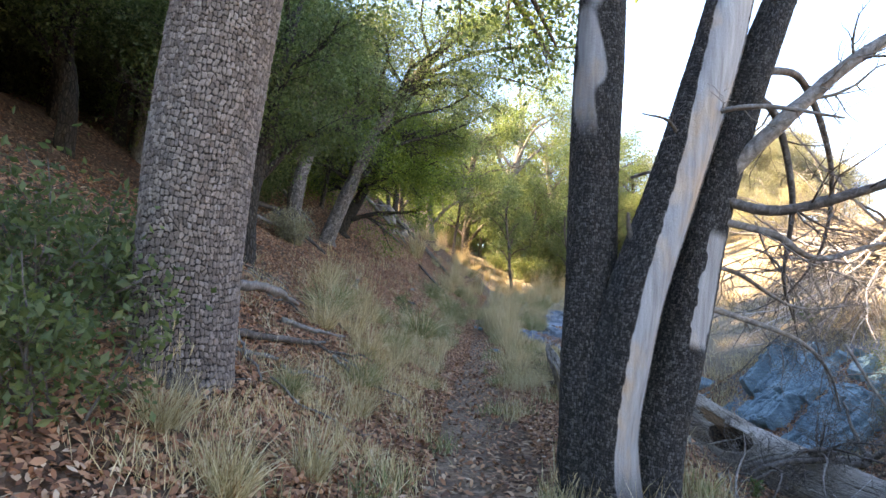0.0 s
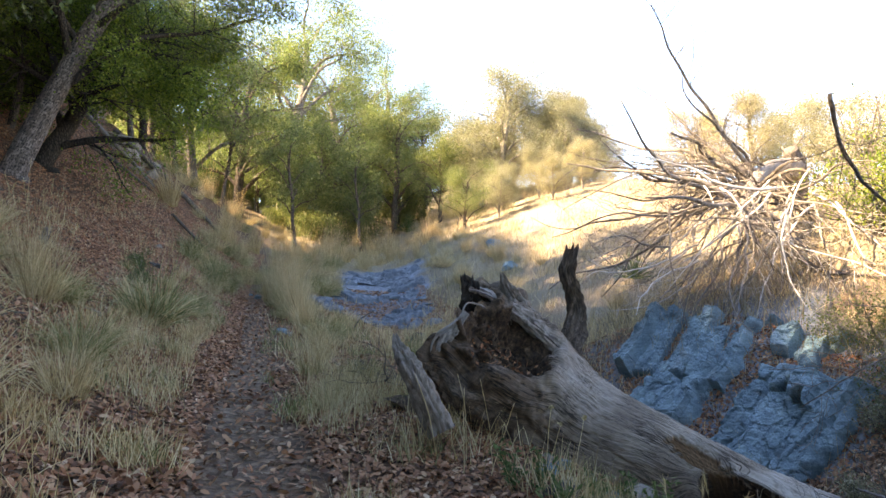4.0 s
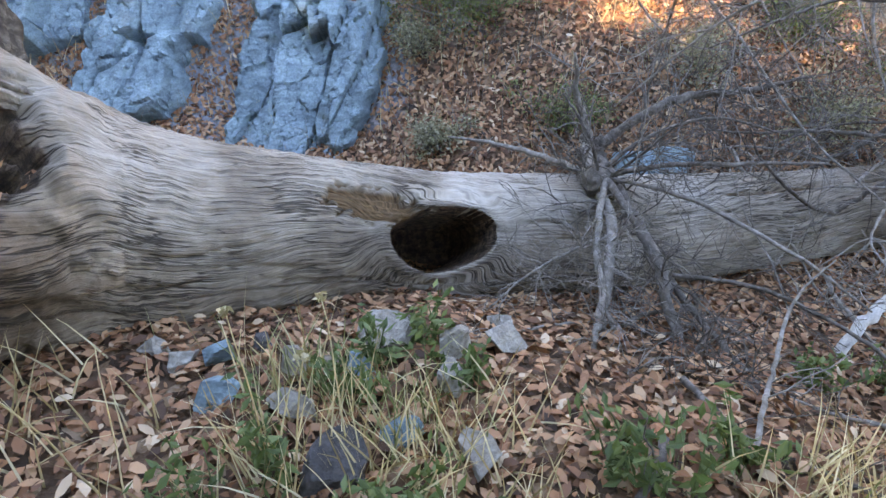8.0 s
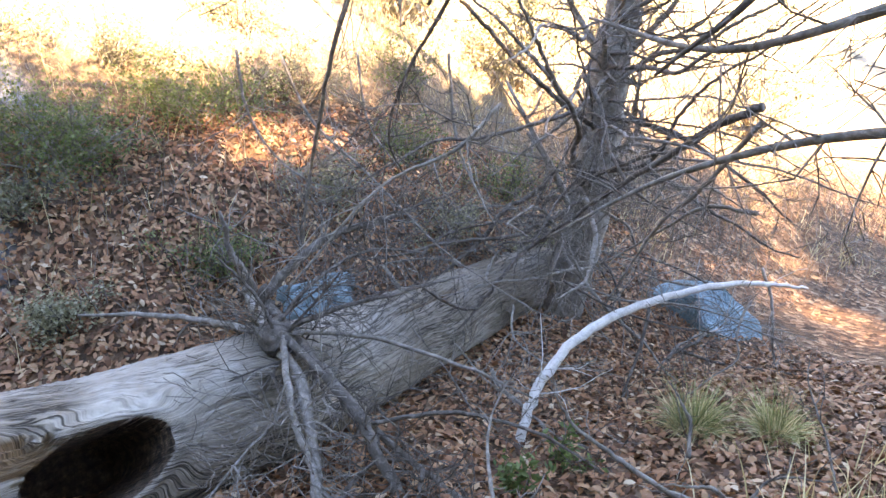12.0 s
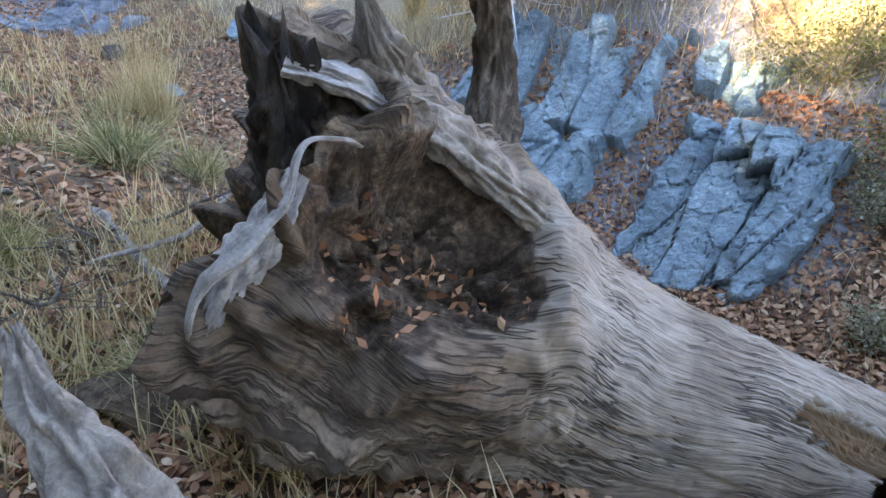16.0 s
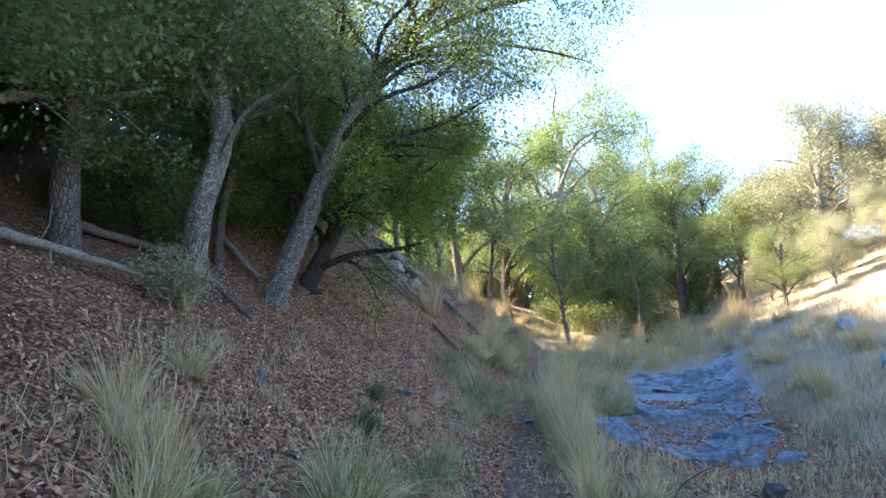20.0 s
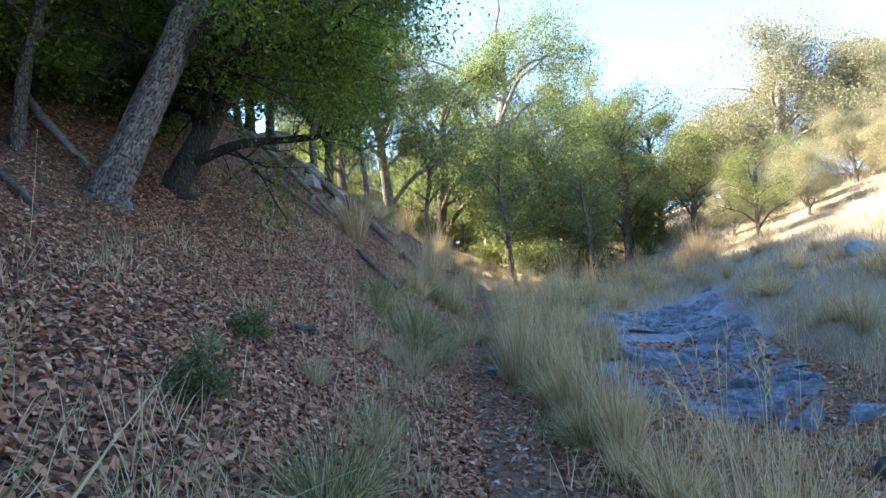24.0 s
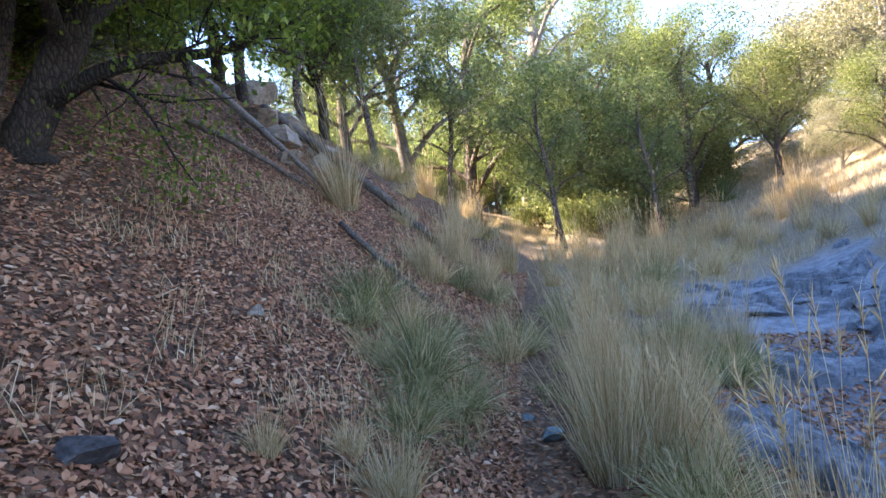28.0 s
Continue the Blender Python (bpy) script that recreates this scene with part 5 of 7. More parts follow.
rock_face(6, (6.0, 9.3, .42), (.1, -1, 0), (.8, .0, .6), 1.2, .75)
rock_face(7, (4.85, 5.75, -.66), (.1, -1, 0), (.7, .0, .7), .65, .45)
rock_face(8, (5.3, 4.4, -.6), (.1, -1, 0), (.7, .0, .6), .6, .5)


def creek_bed(seed, y0, y1):
    """A stretch of bare bedrock in the creek: low ledges with leaves and grit between."""
    ny, nx = int((y1 - y0) / .03), 140
    g, f = np.meshgrid(np.linspace(y0, y1, ny), np.linspace(-1, 1, nx), indexing="ij")
    x = np.interp(g, (18, 20, 22.5, 25, 28), (4.3, 4.55, 5.35, 6.2, 7.1)) + f * 1.9
    big, crack = facets(x * .8 + .3 * g + seed, g * 1.3 + seed, seed)
    mid, fine = facets(x * 2.4 + seed, g * 3.4 + .5 * x, seed + 3)
    chip, _ = facets(x * 6 + seed, g * 7 - .6 * x, seed + 6)
    end = np.minimum(np.minimum(g - y0, y1 - g) + .15, (1 - np.abs(f)) * 1.9)
    edge = end + .3 * ripple(x, g, 1.9, seed) + .15 * ripple(x, g, 4.7, 1)
    z = land(x, g) + .06 + .3 * big + .12 * mid + .03 * chip - .1 * (1 - ease(crack, 0, .06)) - .035 * (1 - ease(fine, 0, .07)) + .006 * ripple(x, g, 23, 2) - .3 * (1 - ease(edge, .05, .5)) - .3 * ease(ripple(x, g, 1.3, 5) + .5 * ripple(x, g, 3.9, 2), .0, .5)
    i, j = np.meshgrid(np.arange(ny - 1), np.arange(nx - 1), indexing="ij")
    q = np.stack([i * nx + j, i * nx + j + 1, (i + 1) * nx + j + 1, (i + 1) * nx + j], -1).reshape(-1, 4)
    part("ledge", mesh_of("ledge", np.stack([x, g, z], -1).reshape(-1, 3), q, CREEK_ROCK, False), bedrock)


bedrock = thing("creek_bedrock", (0, 0, 0), "bare blue-grey bedrock ledges in the dry creek", "rock")
creek_bed(2, 18.2, 21.6)
creek_bed(5, 21.5, 24.6)
creek_bed(8, 24.5, 27.6)
rng = np.random.default_rng(77)
for k in range(16):
    y = rng.uniform(19.6, 27)
    x = np.interp(y, (18, 20, 22.5, 25, 28), (4.3, 4.55, 5.35, 6.2, 7.1)) + rng.uniform(-1.7, 1.7)
    s = rng.uniform(.2, .5)
    rock("bedrock_slab", 140 + k, float(x), y, (s * rng.uniform(.9, 1.4), s * rng.uniform(.6, 1), s * rng.uniform(.2, .35)), CREEK_ROCK, "loose blue-grey slab on the creek bedrock", "creek slabs", .42,
         (rng.normal() * 6, rng.normal() * 6 - 3, rng.uniform(-40, 40)), cuts=18, rough=.035)
for name, seed, x, y, s, mat, label, sink in (
        ("boulder", 201, 4.35, 22.9, (.42, .36, .34), DARK_ROCK, "dark angular boulder at the head of the slabs", .3), ("boulder", 202, 4.35, 2.3, (.55, .45, .4), BLUE_ROCK, "blue-grey boulder beside the end of the log", .35),
        ("stone", 203, 5.0, 16.1, (.2, .16, .17), TAN_ROCK, "pale rounded stone in the creek bed", .3), ("stone", 204, 1.46, 13.6, (.14, .1, .09), BLUE_ROCK, "small bluish stone at the trail's edge", .3),
        ("stone", 205, -.93, 11.2, (.13, .1, .09), TAN_ROCK, "pale stone in the leaves", .3), ("stone", 206, 1.4, 14.1, (.15, .12, .1), BLUE_ROCK, "small bluish stone beside the trail", .3),
        ("stone", 207, -5.2, 13.2, (.3, .2, .16), TAN_ROCK, "pale flat stone on the bank", .3), ("stone", 208, -.95, 18.0, (.2, .16, .12), DARK_ROCK, "dark stone in the leaf litter", .3),
        ("stone", 209, -1.08, 20.6, (.15, .12, .08), TAN_ROCK, "small pale stone in the leaf litter", .3), ("stone", 210, 1.4, 20.4, (.16, .12, .09), BLUE_ROCK, "small bluish stone on the trail", .3),
        ("stone", 211, 4.8, 16.9, (.3, .24, .2), DARK_ROCK, "dark stone by the creek bed", .3), ("stone", 212, 4.6, 14.6, (.25, .2, .15), BLUE_ROCK, "bluish stone by the creek", .3),
        ("stone", 213, 6.5, 16, (.35, .3, .2), BLUE_ROCK, "bluish stone in dry grass", .3), ("stone", 214, 5.9, 12.9, (.4, .3, .2), BLUE_ROCK, "bluish stone in the creek bed", .3),
        ("stone", 215, 1.3, 20.9, (.1, .08, .07), BLUE_ROCK, "small bluish stone on the trail", .3), ("stone", 216, 9.4, 21, (.5, .4, .3), BLUE_ROCK, "grey rock on the sunlit slope", .3), ("stone", 217, 10.5, 24, (.5, .4, .3), BLUE_ROCK, "grey rock on the sunlit slope", .3)):
    rock(name, seed, x, y, s, mat, label, "", sink)
BY_LOG = "angular stone among leaves beside the log"
for k, (x, y, s, mat) in enumerate(((2.68, 6.74, (.1, .1, .085), GREY_ROCK), (2.64, 6.54, (.07, .075, .075), GREY_ROCK), (2.73, 6.37, (.08, .085, .05), GREY_ROCK), (2.43, 7.37, (.05, .05, .05), GREY_ROCK), (2.47, 7.26, (.06, .066, .045), BLUE_ROCK), (2.49, 7.03, (.05, .05, .05), GREY_ROCK),
                                     (2.48, 6.52, (.055, .06, .06), GREY_ROCK), (2.53, 6.93, (.05, .055, .045), TAN_ROCK), (2.48, 6.83, (.055, .06, .045), BLUE_ROCK), (2.48, 7.49, (.05, .05, .04), GREY_ROCK), (2.56, 7.17, (.045, .05, .035), DARK_ROCK), (2.88, 6.4, (.045, .045, .035), GREY_ROCK),
                                     (2.28, 6.62, (.08, .06, .05), BLUE_ROCK), (2.3, 6.95, (.06, .08, .05), GREY_ROCK), (2.32, 7.2, (.07, .06, .05), BLUE_ROCK), (2.22, 6.4, (.08, .06, .05), GREY_ROCK), (2.1, 6.75, (.1, .08, .06), DARK_ROCK))):
    rock("stone", 230 + k, x, y, (s[0] * 1.3, s[1] * 1.3, s[2] * 1.35), mat, BY_LOG, "stones beside the log", .02)


# ---- leaves on the ground ----
def litter(name, seed, n, where, label, size=.05, mat=None):
    rng = np.random.default_rng(seed)
    x, y = where(rng, n)
    z = land(x, y)
    dx, dy = (land(x + .05, y) - z) / .05, (land(x, y + .05) - z) / .05
    nrm = np.stack([-dx, -dy, np.ones_like(dx)], 1) + rng.normal(size=(len(x), 3)) * .42
    nrm /= np.linalg.norm(nrm, axis=1, keepdims=True)
    a = rng.normal(size=(len(x), 3))
    a -= nrm * (a * nrm).sum(1, keepdims=True)
    a /= np.linalg.norm(a, axis=1, keepdims=True)
    b = np.cross(nrm, a)
    s = size * rng.uniform(.6, 1.35, len(x))[:, None]
    c = np.stack([x, y, z + rng.uniform(.006, .03, len(x))], 1)
    curl = rng.uniform(-.05, .3, len(x))[:, None] * s
    tw = rng.uniform(-.15, .25, len(x))[:, None] * s
    wd = rng.uniform(.24, .36, len(x))[:, None] * s
    v = np.stack([c - a * s * .85, c - a * s * .3 + b * wd + nrm * curl, c + a * s * .3 + b * wd * 1.1 + nrm * (curl + tw * .6), c + a * s * .85 + nrm * tw, c + a * s * .3 - b * wd * 1.1 + nrm * (curl + tw * .3), c - a * s * .3 - b * wd + nrm * curl], 1).reshape(-1, 3)
    k = np.arange(len(x))[:, None] * 6
    ob = new(name, mesh_of(name, v, np.vstack([k + [0, 1, 5], k + [1, 2, 4], k + [1, 4, 5], k + [2, 3, 4]]), mat or DEAD_LEAF, False))
    return tagged(ob, label, "leaf litter", kind="stuff")


def on_bank(rng, n):
    y = rng.uniform(-1, 30, n)
    x = along(y, TX) - .25 - np.abs(rng.normal(size=n)) * 3.2
    return x, y


def by_log(rng, n):
    return rng.uniform(.9, 6.5, n), rng.uniform(2, 10.5, n)


def by_trail(rng, n):
    y = rng.uniform(-1, 22, n)
    return along(y, TX) + rng.normal(size=n) * .55, y


def valley(rng, n):
    y = rng.uniform(9, 24, n)
    return along(y, TX) + rng.uniform(.5, 5.5, n), y


litter("leaf_litter_bank", 301, 180000, on_bank, "thick layer of fallen brown oak leaves", .036)
litter("leaf_litter_log", 302, 80000, by_log, "fallen brown oak leaves round the log", .031)
litter("leaf_litter_trail", 303, 9000, by_trail, "scattered fallen leaves along the trail", .036)
litter("leaf_litter_valley", 304, 30000, valley, "scattered fallen leaves in the creek bed", .045)


# ---- grass ----
def blades(rng, base, way, length, width, droop, parts=4):
    """Curved tapered blades: vertices, quads, triangles."""
    n = len(base)
    side = np.cross(way, rng.normal(size=(n, 3)))
    side /= np.linalg.norm(side, axis=1, keepdims=True) + 1e-9
    rows = []
    p, d = base.copy(), way.copy()
    step = (length / (parts - 1))[:, None]
    for k in range(parts):
        w = (width * (1 - (k / (parts - 1)) ** 1.5))[:, None] if k < parts - 1 else None
        rows += [p - side * w, p + side * w] if w is not None else [p]
        d = d + np.array([0, 0, -1.0]) * droop[:, None] * (k + .6) / parts
        d /= np.linalg.norm(d, axis=1, keepdims=True)
        p = p + d * step
    m = len(rows)
    v = np.stack(rows, 1).reshape(-1, 3)
    o = np.arange(n)[:, None] * m
    q = np.vstack([o + [2 * k, 2 * k + 1, 2 * k + 3, 2 * k + 2] for k in range(parts - 2)])
    t = o + [2 * parts - 4, 2 * parts - 3, 2 * parts - 2]
    return v, q, t


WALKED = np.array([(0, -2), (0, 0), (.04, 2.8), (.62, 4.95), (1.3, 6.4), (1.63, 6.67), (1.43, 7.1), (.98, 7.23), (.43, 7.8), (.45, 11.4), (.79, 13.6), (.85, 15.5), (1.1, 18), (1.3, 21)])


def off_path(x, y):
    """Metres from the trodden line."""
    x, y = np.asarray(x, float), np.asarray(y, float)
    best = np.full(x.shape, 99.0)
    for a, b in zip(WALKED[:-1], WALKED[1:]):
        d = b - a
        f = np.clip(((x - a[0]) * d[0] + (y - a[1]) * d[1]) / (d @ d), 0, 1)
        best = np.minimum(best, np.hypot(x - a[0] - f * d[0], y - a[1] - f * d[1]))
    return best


def tuft_mesh(seed, n, high, wide, tilt, droop, mat, width=.0034, plumes=0, dry=0, head=.09):
    """Foliage, dry blades among it and seed heads of one bunch grass."""
    rng = np.random.default_rng(seed)

    def bunch(n, high, tilt, droop, mat, name):
        h = Heap()
        a, r = rng.uniform(0, 6.283, n), np.sqrt(rng.uniform(0, 1, n)) * wide
        base = np.stack([np.cos(a) * r, np.sin(a) * r, np.full(n, -.03)], 1)
        a2 = a + rng.normal(size=n) * .7
        out = np.abs(rng.normal(size=n)) * tilt + r / wide * tilt * .5
        way = np.stack([np.cos(a2) * out, np.sin(a2) * out, np.ones(n)], 1) + rng.normal(size=(n, 3)) * .14
        way /= np.linalg.norm(way, axis=1, keepdims=True)
        v, q, t = blades(rng, base, way, high * rng.uniform(.3, 1.1, n), np.full(n, width) * rng.uniform(.5, 1.4, n), droop * rng.uniform(.1, 1.7, n), 6)
        h.add(v, q, t)
        return h.mesh(name, mat, False)

    parts = [("foliage", bunch(n, high, tilt, droop, mat, "foliage"), "")]
    if dry:
        parts.append(("dry_thatch", bunch(dry, high * .8, tilt * 1.2, droop * 1.1, STRAW, "dry_thatch"), "dead straw-coloured blades"))
    if plumes:
        heads = Heap()
        for _ in range(plumes):
            s = rng.normal(size=2) * wide * .5
            w = wander(rng, (s[0], s[1], 0), (s[0] * 1.4 + rng.normal() * .14, s[1] * 1.4 + rng.normal() * .14, 1), high * rng.uniform(.95, 1.4), 8, .05)
            tube(heads, w, np.linspace(.0018, .0009, 8), 3)
            m = 16
            c = w[-2] + (w[-1] - w[-2]) * rng.uniform(0, 1, m)[:, None]
            d = (w[-1] - w[-2]) / np.linalg.norm(w[-1] - w[-2]) + rng.normal(size=(m, 3)) * .25
            v, q, t = blades(rng, c, d, np.full(m, head * .6), np.full(m, .0022), np.full(m, .3), 3)
            heads.add(v, q, t)
        parts.append(("seed_head", heads.mesh("seed_head", STRAW, False), "pale feathery seed stalks"))
    return parts


TUFTS = dict(
    green=[tuft_mesh(401 + k, 520, .66, .12, .5, .9, GREEN_GRASS, dry=260) for k in range(4)],
    straw=[tuft_mesh(411 + k, 330, .55, .13, .34, .55, STRAW, plumes=8) for k in range(4)],
    tall=[tuft_mesh(421 + k, 260, .95, .13, .13, .3, STRAW, plumes=16, dry=60) for k in range(4)],
    plume=[tuft_mesh(431, 300, 1.0, .14, .16, .3, STRAW, .004, 40, head=.18)])
KINDS = dict(green="grey-green bunch grass tuft with drooping blades", straw="dry straw-coloured bunch grass tuft", tall="tall dry bunch grass with pale seed stalks", plume="tall pale plume grass lit by the sun")
rng = np.random.default_rng(500)


def tuft(kind, x, y, size=1.0):
    ob = thing("grass_tuft", (0, 0, 0), KINDS[kind], "grass tuft", "bunch grass")
    for name, me, label in TUFTS[kind][rng.integers(len(TUFTS[kind]))]:
        piece = part(name, me, ob, label)
        if name == "dry_thatch":
            tagged(piece, label, kind="stuff")
    ob.location, ob.rotation_euler, ob.scale = (x, y, float(land(x, y))), (rng.normal() * .06, rng.normal() * .06, rng.uniform(0, 6.28)), (size,) * 3


for kind, x, y, s in (
        # left of the trail
        ("straw", -.75, 3.6, .8), ("straw", -1.0, 2.9, .8), ("green", -1.25, 4.9, .6), ("straw", -1.5, 3.2, .8), ("straw", -.7, 5.3, .7), ("green", -.8, 6.3, .8), ("straw", -.95, 7.6, 1.0), ("straw", -1.3, 8.6, 1.1), ("green", -.7, 9.4, 1.0), ("straw", -.6, 8.4, .9), ("green", -1.75, 9.2, 1.5), ("straw", -1.6, 7.9, 1.1),
        ("straw", -1.37, 10.95, 1.25), ("tall", -1.55, 11.3, .9), ("green", -1.2, 11.2, .9), ("straw", -2.4, 12.1, 1.3), ("straw", -2.65, 13.7, 1.2), ("straw", -2.0, 11.6, 1.0), ("green", -.42, 12.0, 1.65), ("green", .0, 14.1, 1.0), ("straw", -.75, 12.7, .9), ("straw", .1, 15.6, .8), ("green", -1.2, 15.8, .5), ("straw", -.5, 16.4, .7),
        ("straw", -4.5, 16.6, 1.2), ("tall", -4.2, 16.3, 1.0),
        # right of the trail, towards the creek
        ("straw", .75, 3.4, .6), ("green", 2.95, 4.15, .6), ("green", 2.7, 3.9, .5), ("straw", 1.5, 5.2, .9), ("straw", 1.9, 5.6, .7), ("green", 1.95, 8.75, .6), ("straw", 1.5, 9.6, .8), ("straw", 1.2, 8.9, .6), ("green", 1.75, 9.9, .7), ("straw", 1.3, 10.4, .9), ("straw", 1.6, 11.4, .9), ("straw", 1.75, 12.6, .9), ("tall", 1.7, 13.6, .9), ("straw", 1.88, 14.8, 1.1), ("straw", 2.43, 14.4, .9),
        ("tall", 1.95, 15.9, 1.0), ("tall", 2.05, 17.4, 1.2), ("straw", 1.8, 16.6, .7),
        # the bunches at the head of the trail
        ("green", .3, 19.8, 1.1), ("green", .3, 20.9, 1.7), ("green", .65, 20.6, 1.2), ("green", -.3, 22.3, 1.5), ("straw", .1, 22.0, 1.3), ("straw", .1, 25.1, 1.3), ("straw", 1.25, 22.9, 1.4), ("green", 1.5, 23.4, 1.4), ("tall", 1.9, 29.5, 1.5), ("tall", 1.72, 19.6, 1.35), ("tall", 1.85, 20.1, 1.25), ("tall", 2.07, 19.7, 1.3), 
        ("straw", 2.5, 23.4, 1.5), ("tall", 2.2, 22.0, 1.2), ("tall", 4.9, 28.4, 1.5), ("green", 5.0, 28.0, 1.4), ("green", 3.75, 22.2, 1.1), ("green", 3.45, 21.6, 1.2), ("green", 3.4, 23.2, 1.2), ("straw", 6.4, 28.7, 1.6), ("plume", -1.15, 25.7, 1.6), ("straw", .3, 18.9, 1.0), ("straw", -.4, 18.8, .6), ("straw", .0, 19.2, .6),
        ("tall", .7, 27.6, 1.3), ("tall", 3.0, 26, 1.3), ("straw", 3.6, 27.2, 1.3), ("green", 2.4, 25.2, 1.3), ("straw", 1.2, 26.2, 1.3), ("tall", 3.8, 30, 1.3), ("straw", 2.8, 28.6, 1.3), ("straw", -.3, 27.4, 1.2)):
    tuft(kind, x, y, s)
for k in range(40):
    y = float(rng.uniform(15, 32))
    out = .1 if y < 19.3 else .35 if y < 22.5 else 1.7
    tuft(("tall", "straw", "green", "straw")[k % 4], float(along(y, TX)) + float(rng.uniform(.55, .75 + out)) + .04 * max(0, y - 24), y, float(rng.uniform(.8, 1.25)) * (.75 if y < 17.5 else 1))
for k in range(16):
    y = float(rng.uniform(21, 30))
    tuft(("green", "straw", "tall")[k % 3], float(along(y, TX)) - float(rng.uniform(.5, 1.9)), y, float(rng.uniform(.9, 1.35)))
for k in range(40):
    tuft(("straw", "tall", "green")[k % 3], float(rng.uniform(-2.5, 9)), float(rng.uniform(30, 42)), float(rng.uniform(1.0, 1.6)))
for k in range(150):
    y = float(rng.uniform(8, 36))
    x = float(along(y, TX)) + float(rng.uniform(.9, 9))
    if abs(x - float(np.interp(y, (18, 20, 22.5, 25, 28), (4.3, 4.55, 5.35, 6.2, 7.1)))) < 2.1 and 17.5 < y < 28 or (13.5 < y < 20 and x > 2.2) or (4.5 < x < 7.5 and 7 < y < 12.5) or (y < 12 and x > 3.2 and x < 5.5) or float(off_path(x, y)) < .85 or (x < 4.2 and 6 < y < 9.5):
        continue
    tuft(("straw", "tall", "straw", "green" if x < 5 else "straw")[k % 4], x, y, float(rng.uniform(.5, .95) + .012 * y))


def grass_field(name, seed, n, where, high, mat, label, width=.0034):
    rng = np.random.default_rng(seed)
    x, y = where(rng, n)
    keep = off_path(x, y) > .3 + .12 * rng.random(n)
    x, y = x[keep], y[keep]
    n = len(x)
    base = np.stack([x, y, land(x, y) - .01], 1)
    way = rng.normal(size=(n, 3)) * .3 + np.array([0, 0, 1.0])
    way /= np.linalg.norm(way, axis=1, keepdims=True)
    v, q, t = blades(rng, base, way, high * rng.uniform(.4, 1.2, n), np.full(n, width), rng.uniform(.1, .6, n), 4)
    tagged(new(name, mesh_of(name, v, [q, t], mat, False)), label, "grass", kind="stuff")


def clumped(rng, n, lo, hi, y0, y1, k, sd):
    cy = rng.uniform(y0, y1, k)
    cx_ = along(cy, TX) + rng.uniform(lo, hi, k)
    pick = rng.integers(k, size=n)
    x, y = cx_[pick] + rng.normal(size=n) * sd, cy[pick] + rng.normal(size=n) * sd
    bare = (np.abs(x - np.interp(y, (18, 20, 22.5, 25, 28), (4.3, 4.55, 5.35, 6.2, 7.1))) < 1.8) & (y > 18) & (y < 27.5)
    return np.where(bare, x + 4.2, x), y


grass_field("dry_grass_trail", 601, 9000, lambda g, n: clumped(g, n, -1.6, -.35, -1, 14, 120, .12), .24, STRAW, "thin dry grass beside the trail")
grass_field("dry_grass_log", 602, 7000, lambda g, n: clumped(g, n, .35, 1.9, 1, 10, 90, .14), .3, STRAW, "thin dry grass between trail and log")
grass_field("dry_grass_valley", 603, 17000, lambda g, n: clumped(g, n, .3, 7, 9, 34, 420, .16), .38, STRAW, "dry grass across the valley floor")
grass_field("dry_grass_slope", 604, 45000, lambda g, n: clumped(g, n, 5.5, 26, 8, 60, 900, .4), .5, PALE_STRAW, "dry sunlit grass on the far slope", .006)
grass_field("dry_grass_bank", 605, 6000, lambda g, n: clumped(g, n, -4.5, -.4, 5, 26, 170, .16), .32, STRAW, "sparse dry grass on the leaf-covered bank")
grass_field("green_grass", 606, 9000, lambda g, n: clumped(g, n, -1.2, 2.2, 3, 24, 110, .1), .22, GREEN_GRASS, "short grey-green grass")
grass_field("dry_brush_bank", 607, 9000, lambda g, n: clumped(g, n, 4.6, 11, -3, 13, 420, .35), .42, GREY_STICK, "dry grey brush on the far bank", .003)
grass_field("dry_weeds_bank", 608, 8000, lambda g, n: clumped(g, n, 4.8, 11, -3, 13, 260, .3), .3, STRAW, "dry weeds on the far bank", .003)


# ---- dead branches ----
def dead_branch(name, seed, line, radii, mat, count, length, depth, label, category="branch", group="", bend=.28, lift=0.0, sides=8, knobby=.05):
    rng = np.random.default_rng(seed)
    ob = thing(name, (0, 0, 0), label, category, group)
    h = Heap()
    c = spline(line, 6 * len(line))
    c[1:-1] += rng.normal(size=(len(c) - 2, 3)) * min(radii[0], .05) * .17
    tube(h, c, np.interp(np.linspace(0, 1, len(c)), np.linspace(0, 1, len(radii)), radii), sides, knobby, rng)
    part("limb", h.mesh("limb", mat), ob)
    if count:
        h = Heap()
        twigs(h, rng, c, max(radii[0] * .45, .006), depth, count, length, bend, lift)
        tagged(part("twig_spray", h.mesh("twig_spray", mat), ob), "fine bare twigs", kind="stuff")
    return ob


dead_branch("dead_branch", 701, [(4.45, 6.02, 0), (4.38, 6.01, -.05), (3.98, 5.99, -.06), (3.56, 5.94, -.05), (3.1, 6.0, -.2), (2.72, 6.04, -.26), (2.45, 6.06, -.22)], (.035, .032, .028, .025, .022, .018, .01), GREY_STICK, 30, .6, 2, "lichened grey dead branch leaning over the log")
dead_branch("dead_branch", 702, [(4.4, 5.95, .0), (4.33, 5.93, -.08), (3.82, 5.86, -.05), (3.35, 5.77, -.08), (3.05, 5.72, -.2), (2.79, 5.67, -.26), (2.4, 5.6, -.25)], (.035, .032, .028, .025, .022, .018, .01), DARK_STICK, 34, .6, 2, "forked grey dead branch leaning over the log")
